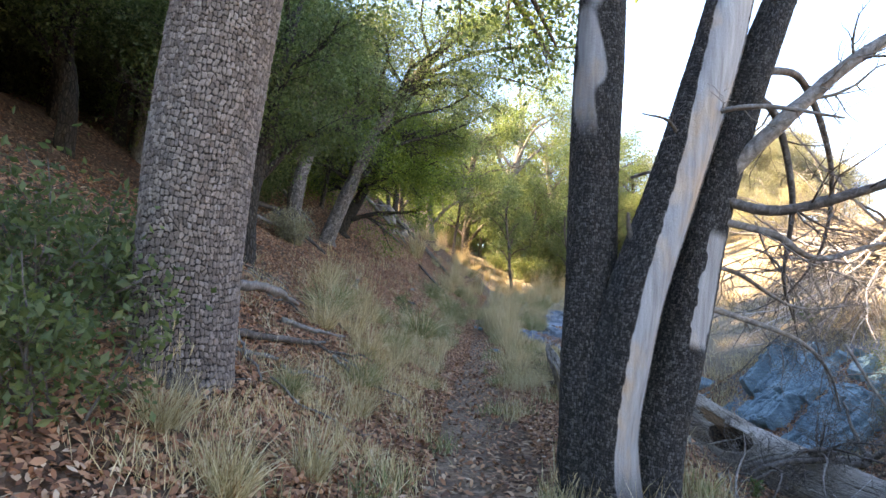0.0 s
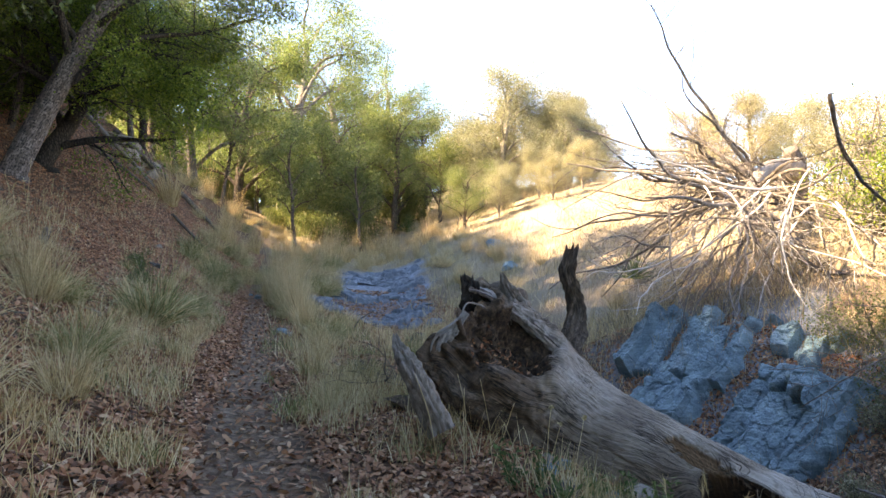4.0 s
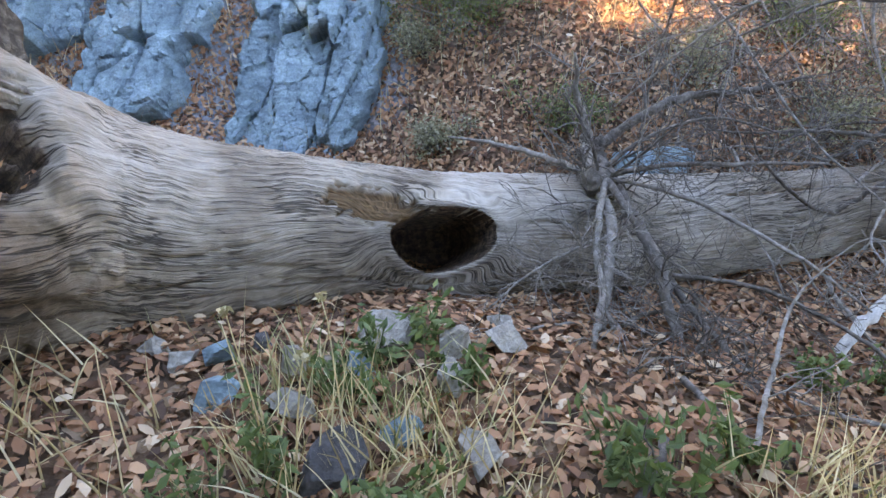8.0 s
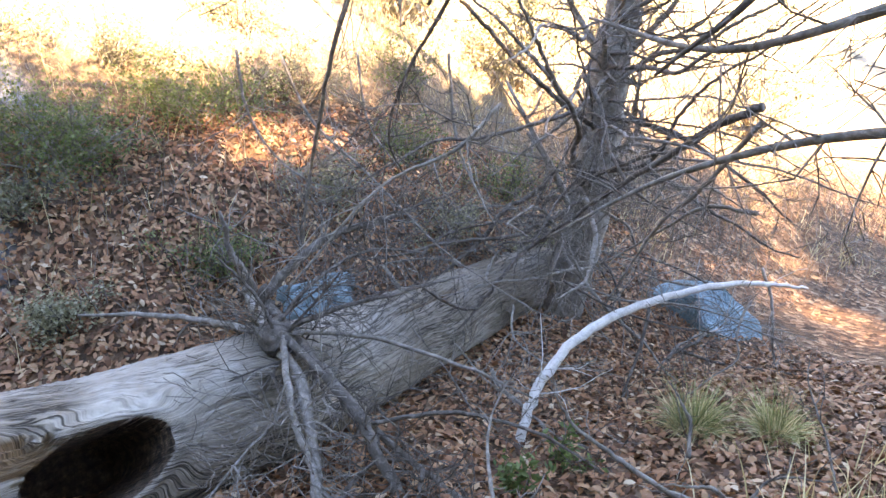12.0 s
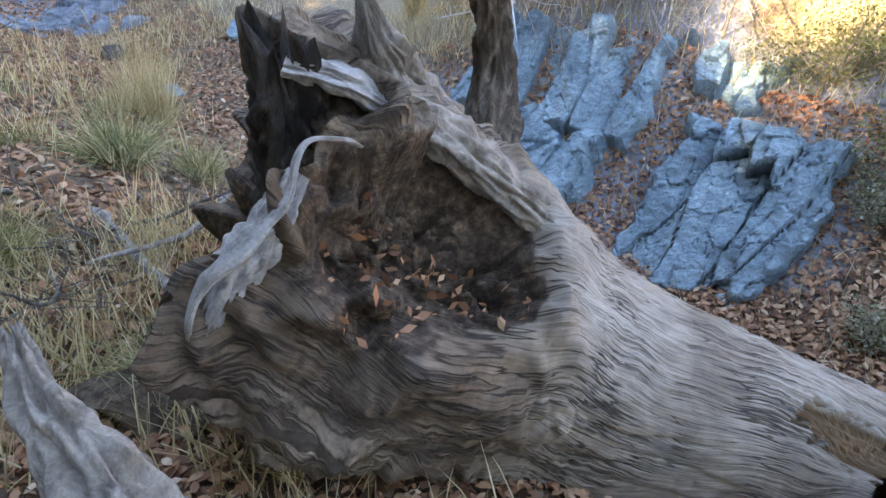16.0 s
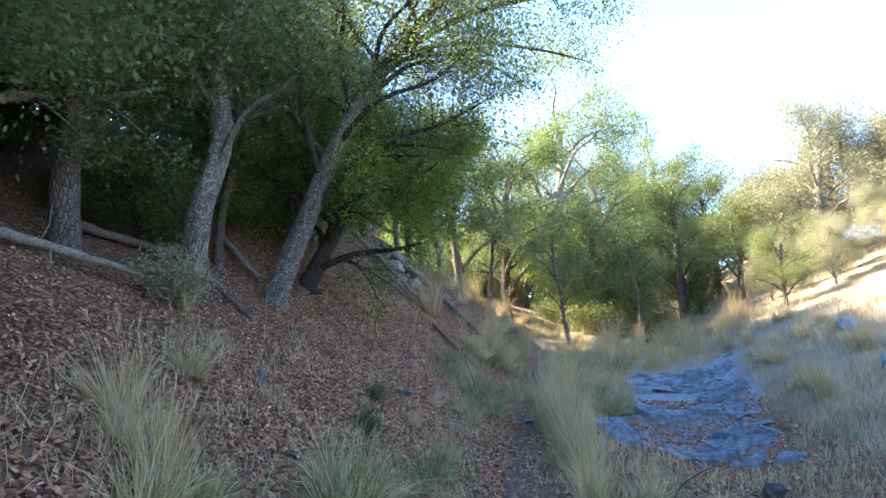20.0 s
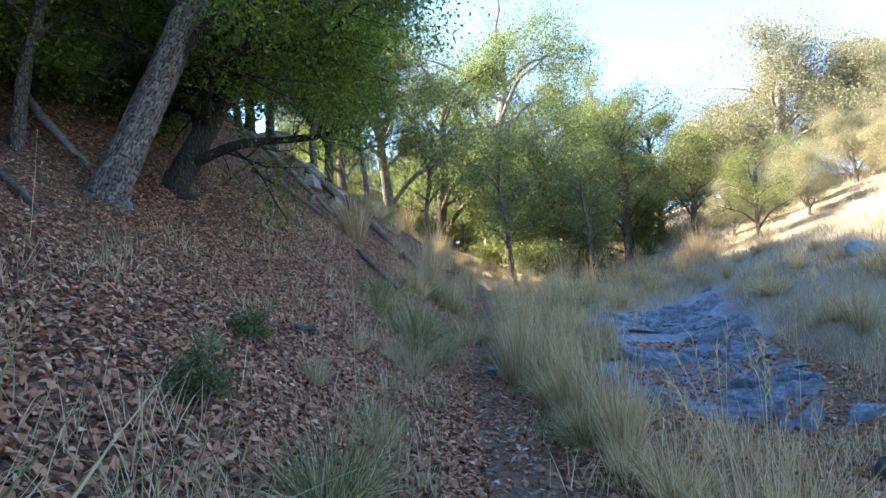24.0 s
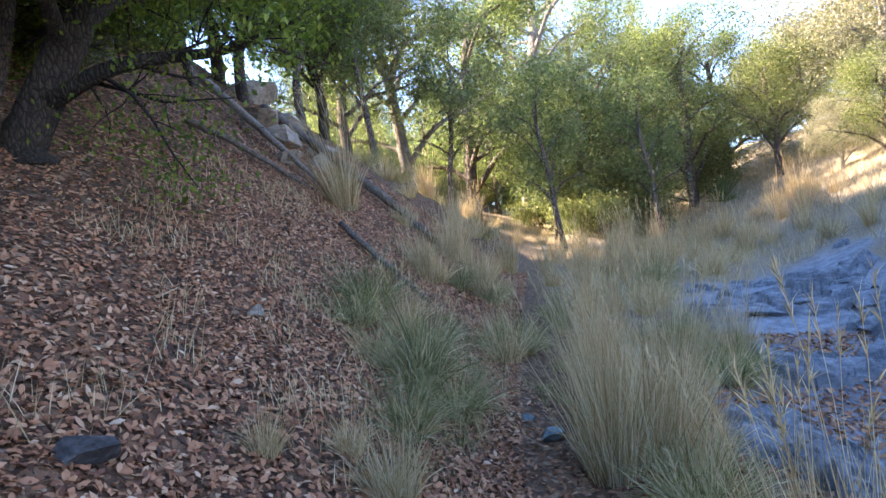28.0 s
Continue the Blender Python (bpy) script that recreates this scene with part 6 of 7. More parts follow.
dead_branch("dead_branch", 703, [(3.9, 5.98, .0), (4.2, 6.2, -.05), (4.5, 6.5, -.12), (4.75, 6.85, -.2)], (.022, .018, .014, .006), GREY_STICK, 10, .4, 2, "grey dead branch behind the log")
dead_branch("dead_branch", 704, [(4.4, 5.95, -.05), (4.5, 5.6, .2), (4.6, 5.2, .25), (4.75, 4.8, .3)], (.03, .024, .018, .008), DARK_STICK, 22, .6, 2, "dark twiggy dead branch over the log")
dead_branch("dead_branch", 705, [(4.4, 6.0, .0), (4.35, 6.1, .25), (4.3, 6.15, .5)], (.026, .018, .008), GREY_STICK, 8, .35, 2, "upright grey dead twig beside the log")
dead_branch("bleached_branch", 706, [(3.25, 4.98, -.62), (3.27, 4.95, -.36), (3.37, 4.81, -.19), (3.47, 4.49, -.02), (3.51, 4.02, .06), (3.46, 3.55, .12), (3.43, 3.1, .08), (3.4, 2.7, .0)], (.022, .024, .026, .026, .024, .02, .015, .009), WHITE_STICK, 4, .5, 2, "smooth bleached branch curving over the leaves")
dead_branch("dead_tree", 707, [(4.75, 3.6, -.9), (4.72, 3.45, -.1), (4.85, 3.35, .5), (4.98, 3.27, 1.15), (5.05, 3.2, 2.0), (5.1, 3.1, 3.2)], (.2, .165, .16, .15, .12, .06), GREY_STICK, 16, 1.2, 2, "grey standing dead trunk at the end of the log", "tree", sides=14, knobby=.03)
KNOT = (3.87, 5.95, .02)
for k, (line, r, mat) in enumerate((
        ([KNOT, (3.72, 5.98, .0), (3.4, 6.02, -.06), (3.15, 6.0, -.14), (2.9, 6.05, -.13), (2.55, 6.1, -.2)], .024, GREY_STICK), ([KNOT, (3.7, 5.9, .02), (3.45, 5.78, -.08), (3.2, 5.66, -.16), (2.85, 5.5, -.2), (2.5, 5.35, -.2)], .026, DARK_STICK),
        ([(3.95, 6.0, -.02), (3.9, 5.7, .1), (3.95, 5.3, .12), (4.05, 4.9, .1)], .02, DARK_STICK), ([(3.95, 6.0, .0), (4.1, 5.75, .16), (4.3, 5.4, .2), (4.4, 5.0, .1)], .016, DARK_STICK),
        ([(3.95, 6.0, .0), (3.75, 5.6, .02), (3.45, 5.2, -.05), (3.3, 4.9, -.2)], .016, GREY_STICK), ([(3.9, 5.98, .0), (3.95, 6.05, .2), (4.05, 6.2, .38)], .013, GREY_STICK),
        ([(3.9, 5.95, .0), (3.85, 5.8, .2), (3.8, 5.7, .36)], .011, DARK_STICK), ([(3.3, 5.72, -.1), (3.2, 5.4, -.06), (3.0, 5.1, -.1), (2.8, 4.9, -.2)], .014, DARK_STICK),
        ([(3.6, 5.85, -.05), (3.3, 6.25, -.12), (3.1, 6.45, -.2)], .01, GREY_STICK), ([(3.05, 5.6, -.16), (2.75, 5.75, -.15), (2.4, 5.7, -.2)], .014, DARK_STICK))):
    r = r * .72
    dead_branch("dead_branch", 680 + k, line, (r, r * .9, r * .75, r * .4), DARK_STICK if k % 4 else mat, 16, .42, 2, "knotty dark dead branch tangled over the log", group="branches tangled on the log", bend=.32)


def knot_stub():
    """The splintered foot from which the tangled branches spring."""
    g = np.random.default_rng(66)
    fold = sum(np.abs(np.sin(STONE_V @ (g.normal(size=3) * f) + g.uniform(0, 6))) / f ** .8 for f in (3, 5, 9, 15, 27)) * .35
    v = STONE_V * (.6 + fold[:, None]) * np.array((.14, .1, .1))
    solid("branch_stub", mesh_of("branch_stub", v, STONE_T, DARK_STICK), "dark splintered branch stub resting on the log", "branch", at=(3.95, 5.97, -.03))


knot_stub()
rng = np.random.default_rng(9)
for k in range(46):
    x, y = rng.uniform(3.3, 5.4), rng.uniform(2.4, 5.5)
    z = float(land(x, y)) + rng.uniform(.1, .55)
    a = rng.uniform(0, 6.28)
    ln = rng.uniform(.7, 1.7)
    w = wander(rng, (x - math.cos(a) * ln / 2, y - math.sin(a) * ln / 2, z), (math.cos(a), math.sin(a), rng.normal() * .25), ln, 6, .16)
    w[:, 2] = np.maximum(w[:, 2], land(w[:, 0], w[:, 1]) + .02)
    r = rng.uniform(.004, .014)
    dead_branch("dead_branch", 720 + k, w, (r, r * .8, r * .5, r * .25), (GREY_STICK, DARK_STICK, GREY_STICK)[k % 3], 9, .5, 2, "thin grey dead branch in the brush pile", group="brush pile at the log's end")
for k in range(60):
    f = rng.uniform(0, 1)
    p = (4.8 + .2 * f + rng.normal() * .1, 3.5 - .25 * f + rng.normal() * .15, -.2 + 1.9 * f)
    way = (rng.uniform(-1, .25), rng.uniform(-.4, 1.0), rng.uniform(-.35, .55))
    ln = rng.uniform(.9, 2.3)
    w = wander(rng, p, way, ln, 8, .2, -.03)
    w[:, 2] = np.maximum(w[:, 2], land(w[:, 0], w[:, 1]) + .03)
    r = rng.uniform(.007, .022)
    dead_branch("dead_branch", 1200 + k, w, (r, r * .85, r * .6, r * .25), (DARK_STICK, GREY_STICK, DARK_STICK)[k % 3], 9, .55, 2, "bare crooked branch of the dead trunk", group="branches of the dead trunk")
for k in range(14):
    x, y = rng.uniform(2.2, 3.4), rng.uniform(4.2, 6.1)
    z = float(land(x, y)) + .03
    a = rng.uniform(0, 6.28)
    w = wander(rng, (x, y, z), (math.cos(a), math.sin(a), .05), rng.uniform(.4, .9), 6, .22)
    w[:, 2] = np.maximum(w[:, 2], land(w[:, 0], w[:, 1]) + .015)
    r = rng.uniform(.005, .014)
    dead_branch("fallen_twig", 760 + k, w, (r, r * .8, r * .3), (GREY_STICK, DARK_STICK)[k % 2], 5, .25, 2, "grey fallen twig on the leaves", group="fallen twigs")


for k, (line, r, mat) in enumerate((
    ([(3.24, 3.94, 1.2), (3.44, 3.98, 1.06), (3.61, 4.04, 0.87), (3.81, 4.14, 0.65), (4.05, 4.2, 0.38), (4.28, 4.31, 0.09)], 0.036, DARK_STICK),
    ([(3.0, 4.27, 1.19), (3.21, 4.24, 0.84), (3.4, 4.21, 0.6), (3.54, 4.22, 0.25), (3.6, 4.24, 0.05)], 0.02, GREY_STICK),
    ([(4.75, 5.97, 1.19), (4.7, 5.93, 0.87), (4.61, 5.78, 0.63), (4.61, 5.56, 0.49), (4.62, 5.28, 0.45)], 0.013, DARK_STICK),
    ([(5.0, 5.71, 1.17), (4.91, 5.54, 0.79), (4.73, 5.24, 0.5), (4.48, 4.95, 0.18), (4.29, 4.76, 0.02), (3.89, 4.5, -0.11), (3.72, 4.34, -0.14)], 0.015, GREY_STICK),
    ([(5.55, 5.06, 1.13), (5.44, 4.99, 0.64), (5.24, 4.74, 0.28), (4.86, 4.49, -0.06)], 0.015, GREY_STICK),
    ([(5.56, 4.34, 1.14), (5.43, 4.28, 0.54), (5.13, 4.19, 0.15), (4.81, 4.06, -0.08)], 0.02, DARK_STICK),
    ([(4.6, 3.81, 1.24), (4.55, 3.84, 0.8), (4.66, 3.95, 0.37), (4.65, 4.07, 0.11)], 0.014, DARK_STICK),
    ([(3.42, 4.06, 1.35), (3.34, 4.04, 1.05), (3.19, 3.99, 0.79), (3.05, 3.96, 0.64)], 0.009, DARK_STICK),
    ([(3.83, 4.7, -0.01), (3.67, 4.78, -0.11), (3.43, 4.7, -0.14), (3.28, 4.51, -0.07)], 0.01, GREY_STICK),
    ([(5.18, 6.9, -0.66), (5.16, 6.42, -0.54), (5.05, 6.05, -0.49)], 0.016, GREY_STICK),
    ([(5.23, 3.76, 0.61), (5.08, 3.64, 0.39), (5.03, 3.71, 0.11), (4.93, 3.88, -0.11)], 0.03, GREY_STICK),
    ([(3.2, 3.79, 0.69), (3.46, 3.85, 0.63), (3.72, 3.9, 0.35), (3.97, 3.97, 0.08)], 0.02, DARK_STICK),
    ([(3.37, 6.17, 2.37), (3.47, 6.17, 2.09), (3.57, 6.07, 1.84), (3.74, 5.96, 1.67), (3.88, 5.9, 1.49)], 0.02, DARK_STICK),
    ([(3.19, 5.36, 1.22), (3.15, 5.54, 1.08), (3.17, 5.79, 0.96), (3.1, 6.1, 0.68)], 0.013, DARK_STICK),
    ([(2.97, 5.43, 1.99), (3.26, 5.65, 1.93), (3.5, 5.73, 1.66), (3.71, 5.78, 1.3), (3.88, 5.81, 0.85), (4.02, 5.82, 0.45)], 0.022, DARK_STICK),
    ([(3.36, 5.49, 1.54), (3.45, 5.6, 1.26), (3.54, 5.61, 1.02), (3.54, 5.52, 0.85)], 0.012, DARK_STICK))):
    r = r * .62
    dead_branch("dead_branch", 780 + k, line, (r, r * .85, r * .6, r * .3), GREY_STICK if k % 3 else mat, 15, .5, 2, "bare crooked dead branch hanging over the creek", group="hanging dead branches", bend=.3)


def fallen_dead_tree():
    rng = np.random.default_rng(12)
    tree = thing("fallen_dead_tree", (0, 0, 0), "bleached fallen tree with a wide fan of bare branches", "tree")
    crooked_limb(tree, rng, [(11.0, 12.1, 3.5), (10.0, 11.6, 3.35), (9.0, 11.1, 3.15), (8.0, 10.5, 2.75), (7.0, 9.9, 2.2)], (.26, .2, .15, .1, .06), GREY_STICK, 0, 0, 1, "trunk", "bleached fallen trunk")
    crooked_limb(tree, rng, [(11.1, 12.2, 2.7), (11.0, 12.1, 3.5), (10.8, 12.0, 3.9)], (.3, .25, .12), DARK_STICK, 9, .6, 2, "root_plate", "dark upturned root plate")
    for k in range(64):
        f = rng.uniform(0, 1)
        p = np.array([9.3, 11.3, 3.2]) * (1 - f) + np.array([7.1, 10.0, 2.3]) * f
        a = rng.uniform(1.7, 3.2) if k % 5 < 3 else rng.uniform(3.2, 5.6)
        el = rng.uniform(-.45, .6) if k % 5 < 3 else rng.uniform(-.8, -.1)
        way = (math.cos(a) * math.cos(el), math.sin(a) * math.cos(el) - .1, math.sin(el))
        ln = rng.uniform(1.6, 3.6) if k % 5 < 3 else rng.uniform(1.0, 2.2)
        w = wander(rng, p, way, ln, 10, .2, -.03)
        w[:, 2] = np.maximum(w[:, 2], land(w[:, 0], w[:, 1]) + .05)
        r = rng.uniform(.018, .045)
        crooked_limb(tree, rng, w, (r, r * .8, r * .55, r * .2), (GREY_STICK, DARK_STICK, GREY_STICK, DARK_STICK, DARK_STICK)[k % 5], 11, ln * .4, 2, "dead_limb", bend=.2)

    for k in range(20):
        p = np.array([7.0 + rng.uniform(-.2, 1.0), 9.8 + rng.uniform(-.6, .8), 2.3 + rng.uniform(-.2, .6)])
        a, el = rng.uniform(2.9, 5.2), rng.uniform(-1.0, -.3)
        w = wander(rng, p, (math.cos(a) * math.cos(el), math.sin(a) * math.cos(el), math.sin(el)), rng.uniform(1.4, 2.4), 9, .16, -.02)
        w[:, 2] = np.maximum(w[:, 2], land(w[:, 0], w[:, 1]) + .05)
        crooked_limb(tree, rng, w, (.014, .012, .008, .003), (GREY_STICK, WHITE_STICK)[k % 2], 8, .7, 2, "dead_limb", bend=.2)

    for k in range(34):
        p = np.array([6.6 + rng.uniform(0, 1.2), 9.6 + rng.uniform(-.5, 1.3), 1.5 + rng.uniform(0, 1.0)])
        a, el = rng.uniform(2.7, 4.3), rng.uniform(-.95, -.15)
        w = wander(rng, p, (math.cos(a) * math.cos(el), math.sin(a) * math.cos(el), math.sin(el)), rng.uniform(1.3, 2.3), 9, .14, -.03)
        w[:, 2] = np.maximum(w[:, 2], land(w[:, 0], w[:, 1]) + .05)
        r = rng.uniform(.008, .02)
        crooked_limb(tree, rng, w, (r, r * .8, r * .55, r * .2), (GREY_STICK, WHITE_STICK, GREY_STICK)[k % 3], 9, .6, 2, "dead_limb", bend=.18)


fallen_dead_tree()


# branches and roots on the bank
rng = np.random.default_rng(15)
for k in range(22):
    x, y = float(rng.uniform(-3.4, -1.0)), float(rng.uniform(4.6, 10.5))
    a = rng.uniform(-.9, .9)
    w = wander(rng, (x, y, float(land(x, y)) + .04), (math.cos(a), -math.sin(a), -.3), rng.uniform(.5, 1.3), 7, .2)
    w[:, 2] = land(w[:, 0], w[:, 1]) + rng.uniform(.02, .1, 7)
    r = rng.uniform(.007, .022)
    dead_branch("fallen_branch", 1300 + k, w, (r, r * .9, r * .7, r * .3), (DARK_STICK, GREY_STICK)[k % 2], 4, .35, 2, "thin dead branch lying in the leaf litter", group="branches on the bank")
for k, (line, rad, mat, n, ln, label) in enumerate((
        ([(-2.3, 4.95, 1.35), (-2.1, 5.9, 1.42), (-1.95, 6.8, 1.36), (-1.85, 7.5, 1.2)], (.05, .055, .05, .02), GREY_STICK, 3, .4, "grey dead limb lying out from the bank"),
        ([(-2.2, 5.3, 1.1), (-1.9, 5.6, .95), (-1.55, 6.2, .85), (-1.35, 6.9, .78)], (.04, .04, .03, .015), DARK_STICK, 4, .4, "dark crooked dead branch on the leaves"),
        ([(-2.1, 4.9, .92), (-1.75, 5.15, .82), (-1.5, 5.45, .74)], (.04, .035, .015), GREY_STICK, 2, .3, "grey root in the leaf litter"),
        ([(-1.8, 6.6, 1.05), (-1.5, 6.9, .92), (-1.2, 7.4, .82)], (.03, .025, .01), GREY_STICK, 3, .3, "grey fallen branch in the leaf litter"),
        ([(-7.5, 17, 4.6), (-6, 18.5, 4.1), (-5.2, 19, 3.9)], (.1, .08, .05), DARK_STICK, 5, .8, "dark fallen limb on the slope"),
        ([(-6.8, 14.5, 3.9), (-5.6, 15.5, 3.5), (-4.6, 16.5, 3.1)], (.09, .07, .03), GREY_STICK, 5, .8, "grey fallen limb on the slope"),
        ([(x, y, float(land(x, y)) + up) for x, y, up in ((-3.3, 28.2, .35), (-1.9, 27.9, .3), (-.7, 27.6, .25), (.6, 27.4, .1))], (.1, .11, .085, .05), DARK_STICK, 12, .7, "long dark fallen trunk running down the bank"),
        ([(x, y, float(land(x, y)) + up) for x, y, up in ((-4.2, 27.2, .4), (-2.9, 26.5, .3), (-1.7, 25.9, .15))], (.09, .075, .035), GREY_STICK, 8, .7, "grey fallen trunk among the rocks"),
        ([(-2.6, 24.5, 3.0), (-1.6, 24.2, 2.3), (-.8, 24.6, 2.0)], (.07, .06, .03), DARK_STICK, 5, .5, "dark dead branch on the bank"),
        ([(-2.25, 14.6, 1.15), (-2.2, 14.55, 1.45), (-2.12, 14.5, 1.7)], (.09, .07, .05), GREY_STICK, 0, 0, "grey broken stub in the leaves"),
        ([(1.95, 10.8, .12), (2.25, 10.2, .1), (2.2, 9.4, .12), (2.15, 8.7, .2)], (.025, .028, .024, .016), GREY_STICK, 5, .5, "grey dead branch lying behind the roots"),
        ([(2.9, 10.0, .1), (2.5, 9.6, .15), (2.0, 9.5, .2)], (.02, .018, .008), GREY_STICK, 6, .5, "thin grey dead branch behind the roots"),
        ([(3.1, 9.9, .05), (2.8, 9.3, .25), (2.5, 9.1, .3)], (.02, .016, .008), DARK_STICK, 8, .5, "dark twiggy branch behind the roots"),
        ([(x, y, float(land(x, y)) + up) for x, y, up in ((-5.6, 18.6, .25), (-4.9, 18.2, .3), (-4.2, 18.0, .12), (-3.6, 17.6, .03))], (.07, .06, .05, .02), DARK_STICK, 9, .6, "dark crooked fallen limb on the bank"),
        ([(x, y, float(land(x, y)) + up) for x, y, up in ((-5.2, 17.2, .5), (-4.7, 17.0, .35), (-4.1, 17.1, .1))], (.05, .045, .02), DARK_STICK, 9, .6, "dark crooked dead branch under the oaks"),
        ([(x, y, float(land(x, y)) + up) for x, y, up in ((-6.6, 21.6, .2), (-5.4, 20.6, .3), (-4.6, 20.2, .15))], (.08, .07, .03), GREY_STICK, 8, .7, "grey fallen limb under the oaks"),
        ([(x, y, float(land(x, y)) + up) for x, y, up in ((-3.4, 24.6, .2), (-2.6, 24.9, .2), (-1.7, 25.4, .08))], (.06, .05, .02), DARK_STICK, 8, .6, "dark fallen limb on the leaf-covered bank"),
        ([(x, y, float(land(x, y)) + up) for x, y, up in ((-1.0, 24.4, .1), (-.3, 24.0, .12), (.3, 23.9, .05))], (.045, .04, .02), DARK_STICK, 7, .5, "dark fallen limb in the grass"),
        ([(2.6, 14.3, .0), (2.75, 14.2, .3), (3.05, 14.15, .5)], (.012, .01, .004), DARK_STICK, 5, .35, "dark bare twig standing in the grass"))):
    dead_branch("dead_branch", 800 + k, line, rad, mat, n, ln, 2, label, sides=14, knobby=.1)
rng = np.random.default_rng(31)
for k in range(12):
    x, y = float(rng.uniform(1.7, 3.0)), float(rng.uniform(8.9, 10.2))
    a = float(rng.uniform(0, 6.28))
    w = wander(rng, (x, y, float(land(x, y)) + .08), (math.cos(a), math.sin(a), .12), float(rng.uniform(.5, 1.1)), 7, .2)
    w[:, 2] = np.maximum(w[:, 2], land(w[:, 0], w[:, 1]) + .02)
    r = float(rng.uniform(.005, .012))
    dead_branch("dead_branch", 1340 + k, w, (r, r * .8, r * .5, r * .3), DARK_STICK, 8, .35, 2, "dark twiggy dead branch behind the roots", group="brush behind the roots")
for k, (x, y, z, s, t) in enumerate(((-3.0, 28.4, 5.1, (.8, .6, .5), 20), (-2.2, 28.4, 4.3, (.6, .45, .4), 60), (-4.4, 31, 6.0, (1.0, .8, .6), 0), (-1.9, 27.2, 3.6, (.5, .4, .3), 30),
                                       (-2.3, 26.4, float(land(-2.3, 26.4)), (.45, .4, .35), 80), (-2.7, 27.1, float(land(-2.7, 27.1)), (.55, .45, .4), 10), (-1.5, 27.6, float(land(-1.5, 27.6)), (.4, .35, .3), 50), (-3.3, 27.6, float(land(-3.3, 27.6)), (.6, .5, .45), 120))):
    rock("boulder", 880 + k, x, y, s, TAN_ROCK, "grey-brown boulder on the bank", "bank boulders", .35, (0, 0, t))


# ---- shrubs and small plants ----
def shrub(name, seed, x, y, high, wide, mat, stick, label, stems=9, per=22, size=.03, spread_=.12):
    rng = np.random.default_rng(seed)
    ob = thing(name, (x, y, float(land(x, y)) - .05), label, "shrub")
    tips = []
    for k in range(stems):
        h = Heap()
        a = rng.uniform(0, 6.28)
        out = rng.uniform(.2, 1) * wide / high
        w = wander(rng, (rng.normal() * .06, rng.normal() * .06, 0), (math.cos(a) * out, math.sin(a) * out, 1), high * rng.uniform(.6, 1.1), 7, .12)
        tube(h, w, np.linspace(.014, .003, 7) * max(high, .5), 5)
        twigs(h, rng, w, .01 * high, 2, 7, high * .4, .2, .02, 3, tips)
        part("stem", h.mesh("stem", stick), ob)
    if per:
        v, t = leaves(rng, np.array(tips), per, spread_, size)
        part("foliage", mesh_of("foliage", v, t, mat, False), ob)
    return ob


shrub("green_shrub", 901, 6.05, 6.95, 0.75, 1.4, LEAF_YELLOW, GREY_STICK, "dull green twiggy shrub on the far bank", 20, 4, .015, .12)
shrub("green_shrub", 902, 6.75, 7.8, 0.95, 1.6, LEAF_YELLOW, GREY_STICK, "dull green twiggy shrub above the rocks", 20, 5, .015, .12)
shrub("green_shrub", 903, 6.4, 6.0, 0.6, 1.2, LEAF_OAK, GREY_STICK, "dull green twiggy shrub on the far bank", 18, 4, .015, .12)
shrub("green_shrub", 904, 8.6, 9.0, 1.3, 1.0, LEAF_BRIGHT, DARK_STICK, "sunlit green shrub on the far bank", 12, 5, .025)
shrub("green_shrub", 905, 9.6, 7.6, 1.4, 1.0, LEAF_YELLOW, DARK_STICK, "yellow-green shrub on the far bank", 12, 5, .025)
shrub("green_shrub", 906, -2.4, 3.4, 1.2, .8, LEAF_DARK, DARK_STICK, "dark green shrub beside the big oak", 9, 3, .036)
shrub("green_shrub", 907, -2.6, 4.6, 1.0, .7, LEAF_DARK, DARK_STICK, "dark green shrub behind the big oak", 10, 3, .036)
shrub("green_shrub", 908, -1.85, 2.75, .8, .5, LEAF_DARK, DARK_STICK, "dark green shrub at the foot of the oak", 7, 3, .03)
shrub("green_shrub", 909, 8.2, 3.6, 1.6, 1.2, LEAF_PALE, GREY_STICK, "pale bare shrub on the far bank", 14, 4)
shrub("green_shrub", 910, 7.6, 2.2, 1.8, 1.2, LEAF_PALE, GREY_STICK, "pale bare shrub on the far bank", 14, 4)
shrub("green_shrub", 911, 6.3, 1.8, 1.6, 1.1, LEAF_PALE, GREY_STICK, "tangled grey bare shrub", 14, 0)
shrub("green_shrub", 912, 9.6, 4.8, 1.8, 1.3, LEAF_PALE, GREY_STICK, "pale bare shrub on the sunlit slope", 14, 5)
shrub("green_shrub", 913, -4.3, 16.2, 1.0, .6, LEAF_PALE, GREY_STICK, "pale grey dead shrub at the foot of the trees", 10, 5, .035)
shrub("green_shrub", 914, -.9, 14.8, .35, .25, LEAF_OAK, GREY_STICK, "small green shrub in the leaf litter", 7, 4, .016, .05)
shrub("green_shrub", 915, -1.1, 16.6, .4, .3, LEAF_OAK, GREY_STICK, "small green shrub in the leaf litter", 7, 4, .016, .05)
for k, (x, y) in enumerate(((8.5, 0), (10, 2), (11.5, 5), (11, 8), (7, -1.5), (12, 11.5))):
    shrub("bare_shrub", 920 + k, x, y, 2.2, 1.4, LEAF_PALE, GREY_STICK, "tall bare grey shrub on the sunlit slope", 12, 4)


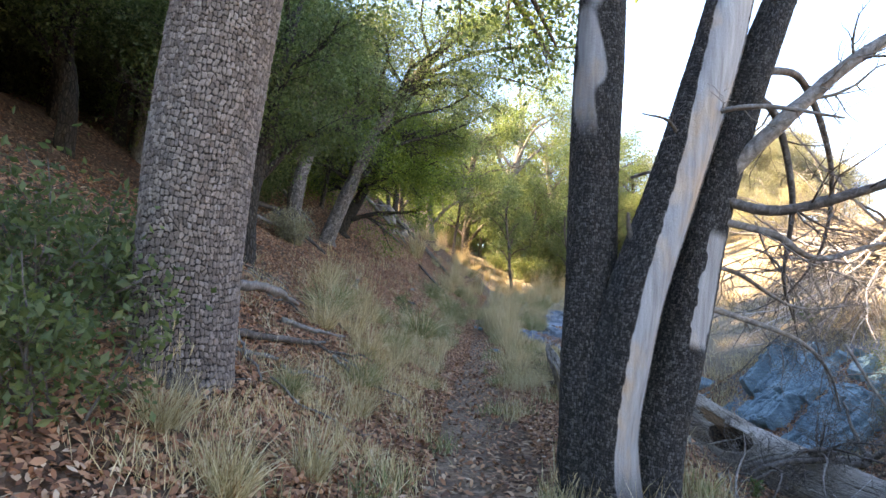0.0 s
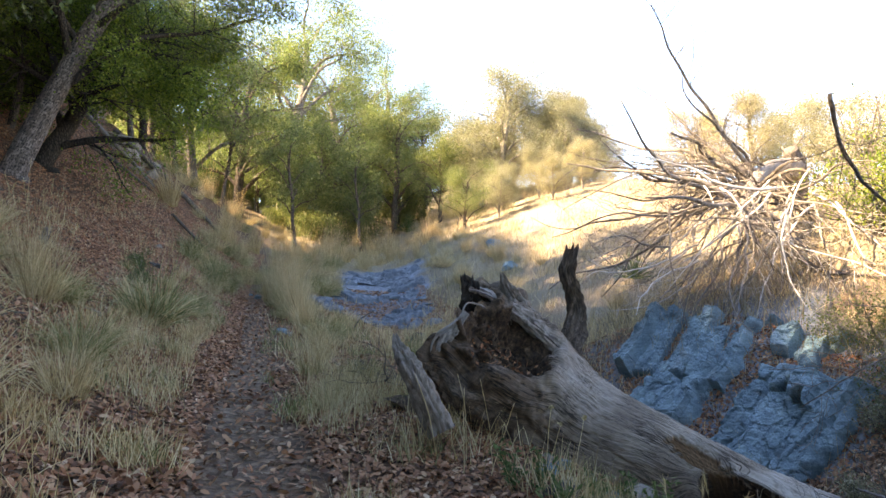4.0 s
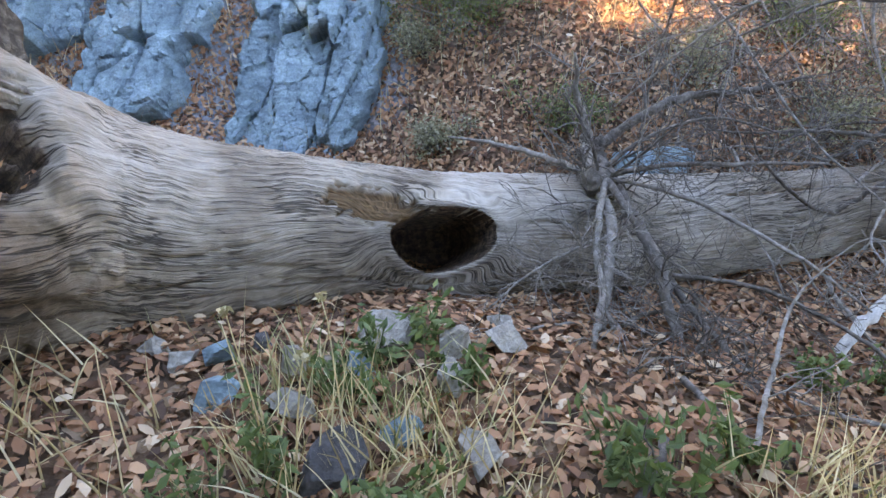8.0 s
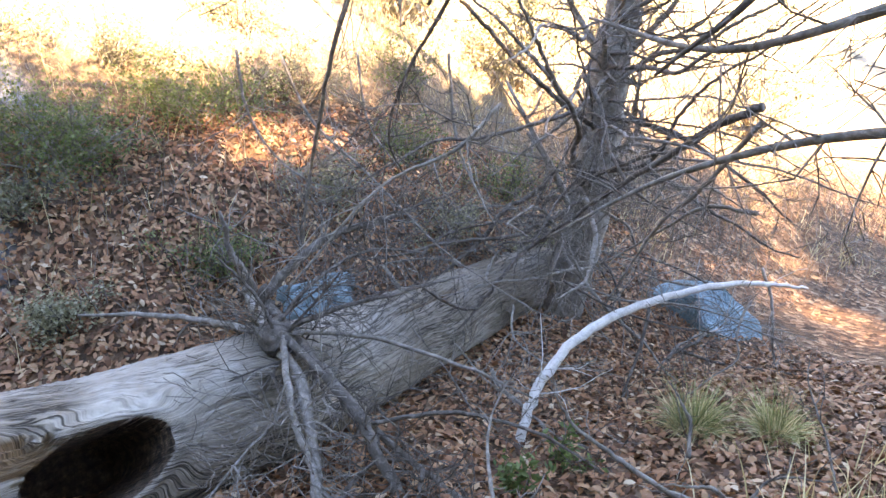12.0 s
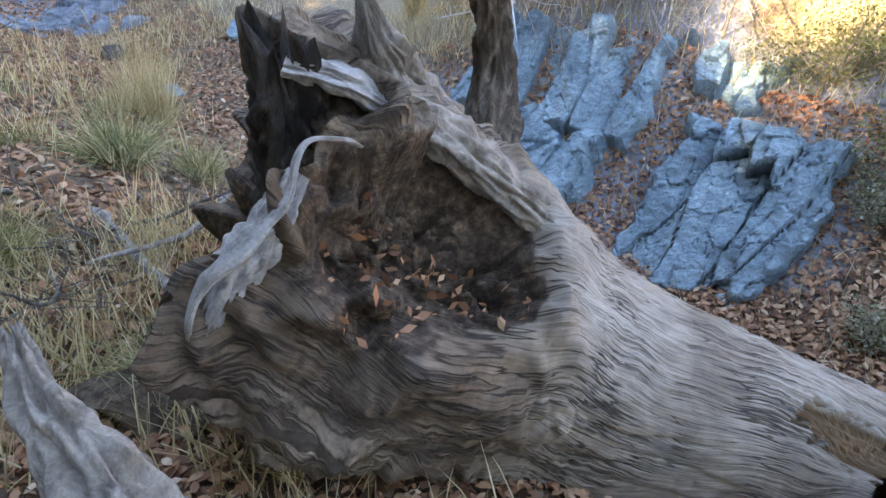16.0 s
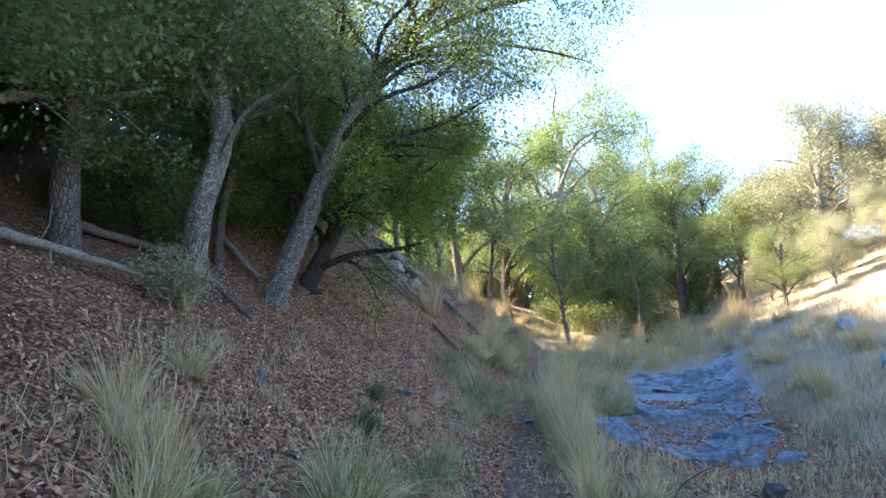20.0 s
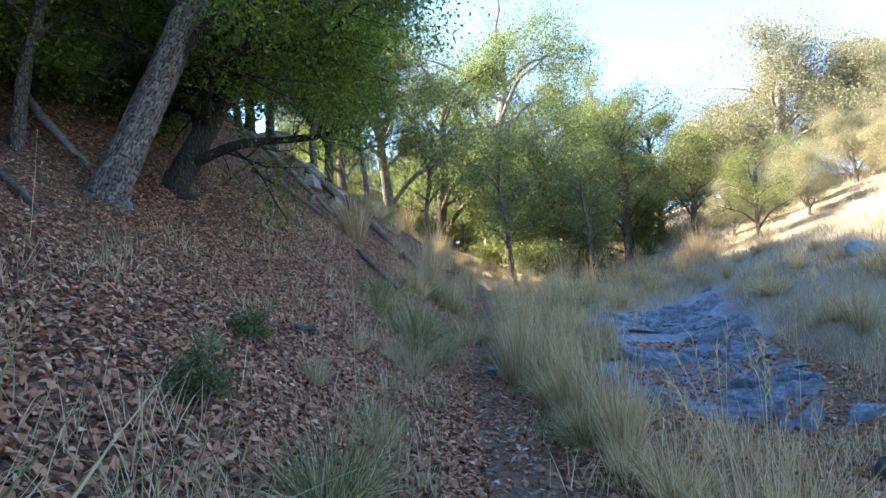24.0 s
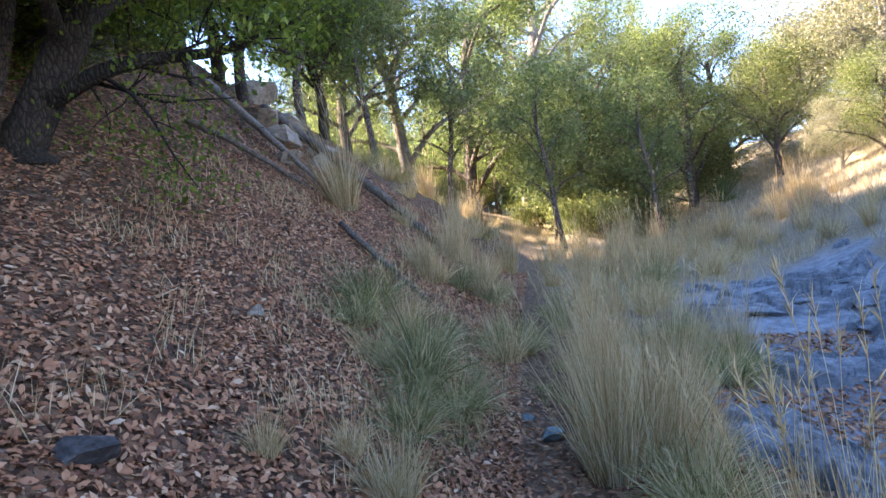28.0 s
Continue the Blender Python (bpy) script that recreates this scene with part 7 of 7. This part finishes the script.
for k, (x, y, hh) in enumerate(((5.35, 6.1, .4), (5.7, 5.2, .5), (5.45, 4.3, .5), (6.1, 4.4, .6), (6.6, 5.2, .6), (5.2, 3.4, .6), (6.0, 3.4, .6), (7.0, 6.6, .6), (5.75, 7.2, .35), (6.9, 4.2, .7), (5.0, 6.95, .25), (7.4, 5.6, .7))):
    shrub("dry_shrub", 1500 + k, x, y, hh, hh * 1.5, LEAF_PALE if k % 3 else LEAF_OAK, (DARK_STICK, GREY_STICK)[k % 2], "low tangled dry shrub on the far bank", 16, 2, .014, .05)


def weed(seed, x, y, high, label="small green weed growing among the stones"):
    rng = np.random.default_rng(seed)
    ob = thing("weed", (x, y, float(land(x, y))), label, "plant", "green weeds")
    h = Heap()
    for _ in range(7):
        w = wander(rng, (rng.normal() * .03, rng.normal() * .03, 0), (rng.normal() * .35, rng.normal() * .35, 1), high * rng.uniform(.6, 1.1), 6, .08)
        tube(h, w, np.linspace(.003, .0015, 6), 4)
        v, t = leaves(rng, w[1:], 4, .018, .018, .4, 2.6)
        h.add(v, (), t)
    part("foliage", h.mesh("foliage", WEED, False), ob)


for k, (x, y, hh) in enumerate(((2.62, 6.78, .22), (2.66, 6.66, .2), (2.1, 6.95, .25), (2.0, 6.6, .2), (2.15, 5.95, .22), (2.3, 5.75, .2), (1.95, 7.05, .28), (2.2, 6.1, .2), (2.5, 6.5, .15), (3.0, 4.9, .2), (2.9, 5.3, .18), (1.9, 6.4, .22), (2.4, 6.85, .16))):
    weed(940 + k, x, y, hh)


def stalk(seed, x, y, high, lean, head=False):
    rng = np.random.default_rng(seed)
    ob = thing("dry_stalk", (x, y, float(land(x, y)) - .02), "thin dry flower stalk" if head else "thin dry grass stalk", "plant", "dry stalks")
    h = Heap()
    w = wander(rng, (0, 0, 0), (*lean, 1), high, 9, .05)
    tube(h, w, np.linspace(.0035, .0016, 9), 4)
    part("stem", h.mesh("stem", STRAW), ob)
    if head:
        v, t = leaves(rng, w[-1:], 14, .006, .016, .2, 1.6)
        part("flower_head", mesh_of("flower_head", v, t, FLOWER, False), ob, "dry tan flower head")


for k, (x, y, hh, lean, head) in enumerate(((2.1, 6.95, .5, (.1, .05), True), (2.15, 6.75, .5, (.15, .1), True), (2.0, 6.85, .45, (.2, -.1), True), (1.95, 7.3, .6, (-.1, .1), False), (1.8, 7.4, .6, (.1, .1), False), (1.7, 7.2, .55, (.0, .2), False), (1.65, 7.5, .6, (-.1, .0), False),
                                              (1.85, 7.15, .5, (.2, .2), False), (-.15, 16.4, 1.2, (.0, .0), True), (-2.9, 16.4, 1.0, (.05, 0), False), (-4.4, 16.0, .9, (-.05, 0), True), )):
    stalk(970 + k, x, y, hh, lean, head)


def sotol(seed, x, y, size, label):
    rng = np.random.default_rng(seed)
    n = 130
    a, e = rng.uniform(0, 6.28, n), rng.uniform(.05, 1.45, n)
    way = np.stack([np.cos(a) * np.cos(e), np.sin(a) * np.cos(e), np.sin(e)], 1)
    v, q, t = blades(rng, way * .05, way, size * rng.uniform(.75, 1.1, n), np.full(n, .012 * size), np.full(n, .12), 4)
    ob = solid("yucca", mesh_of("yucca", v, [q, t], WEED, False), label, "plant")
    ob.location = (x, y, float(land(x, y)) + .1)


sotol(990, 9.4, 14.8, .75, "spiky pale green yucca in dry grass")
sotol(991, 12.2, 40.5, 1.3, "spiky green yucca at the wood's edge")
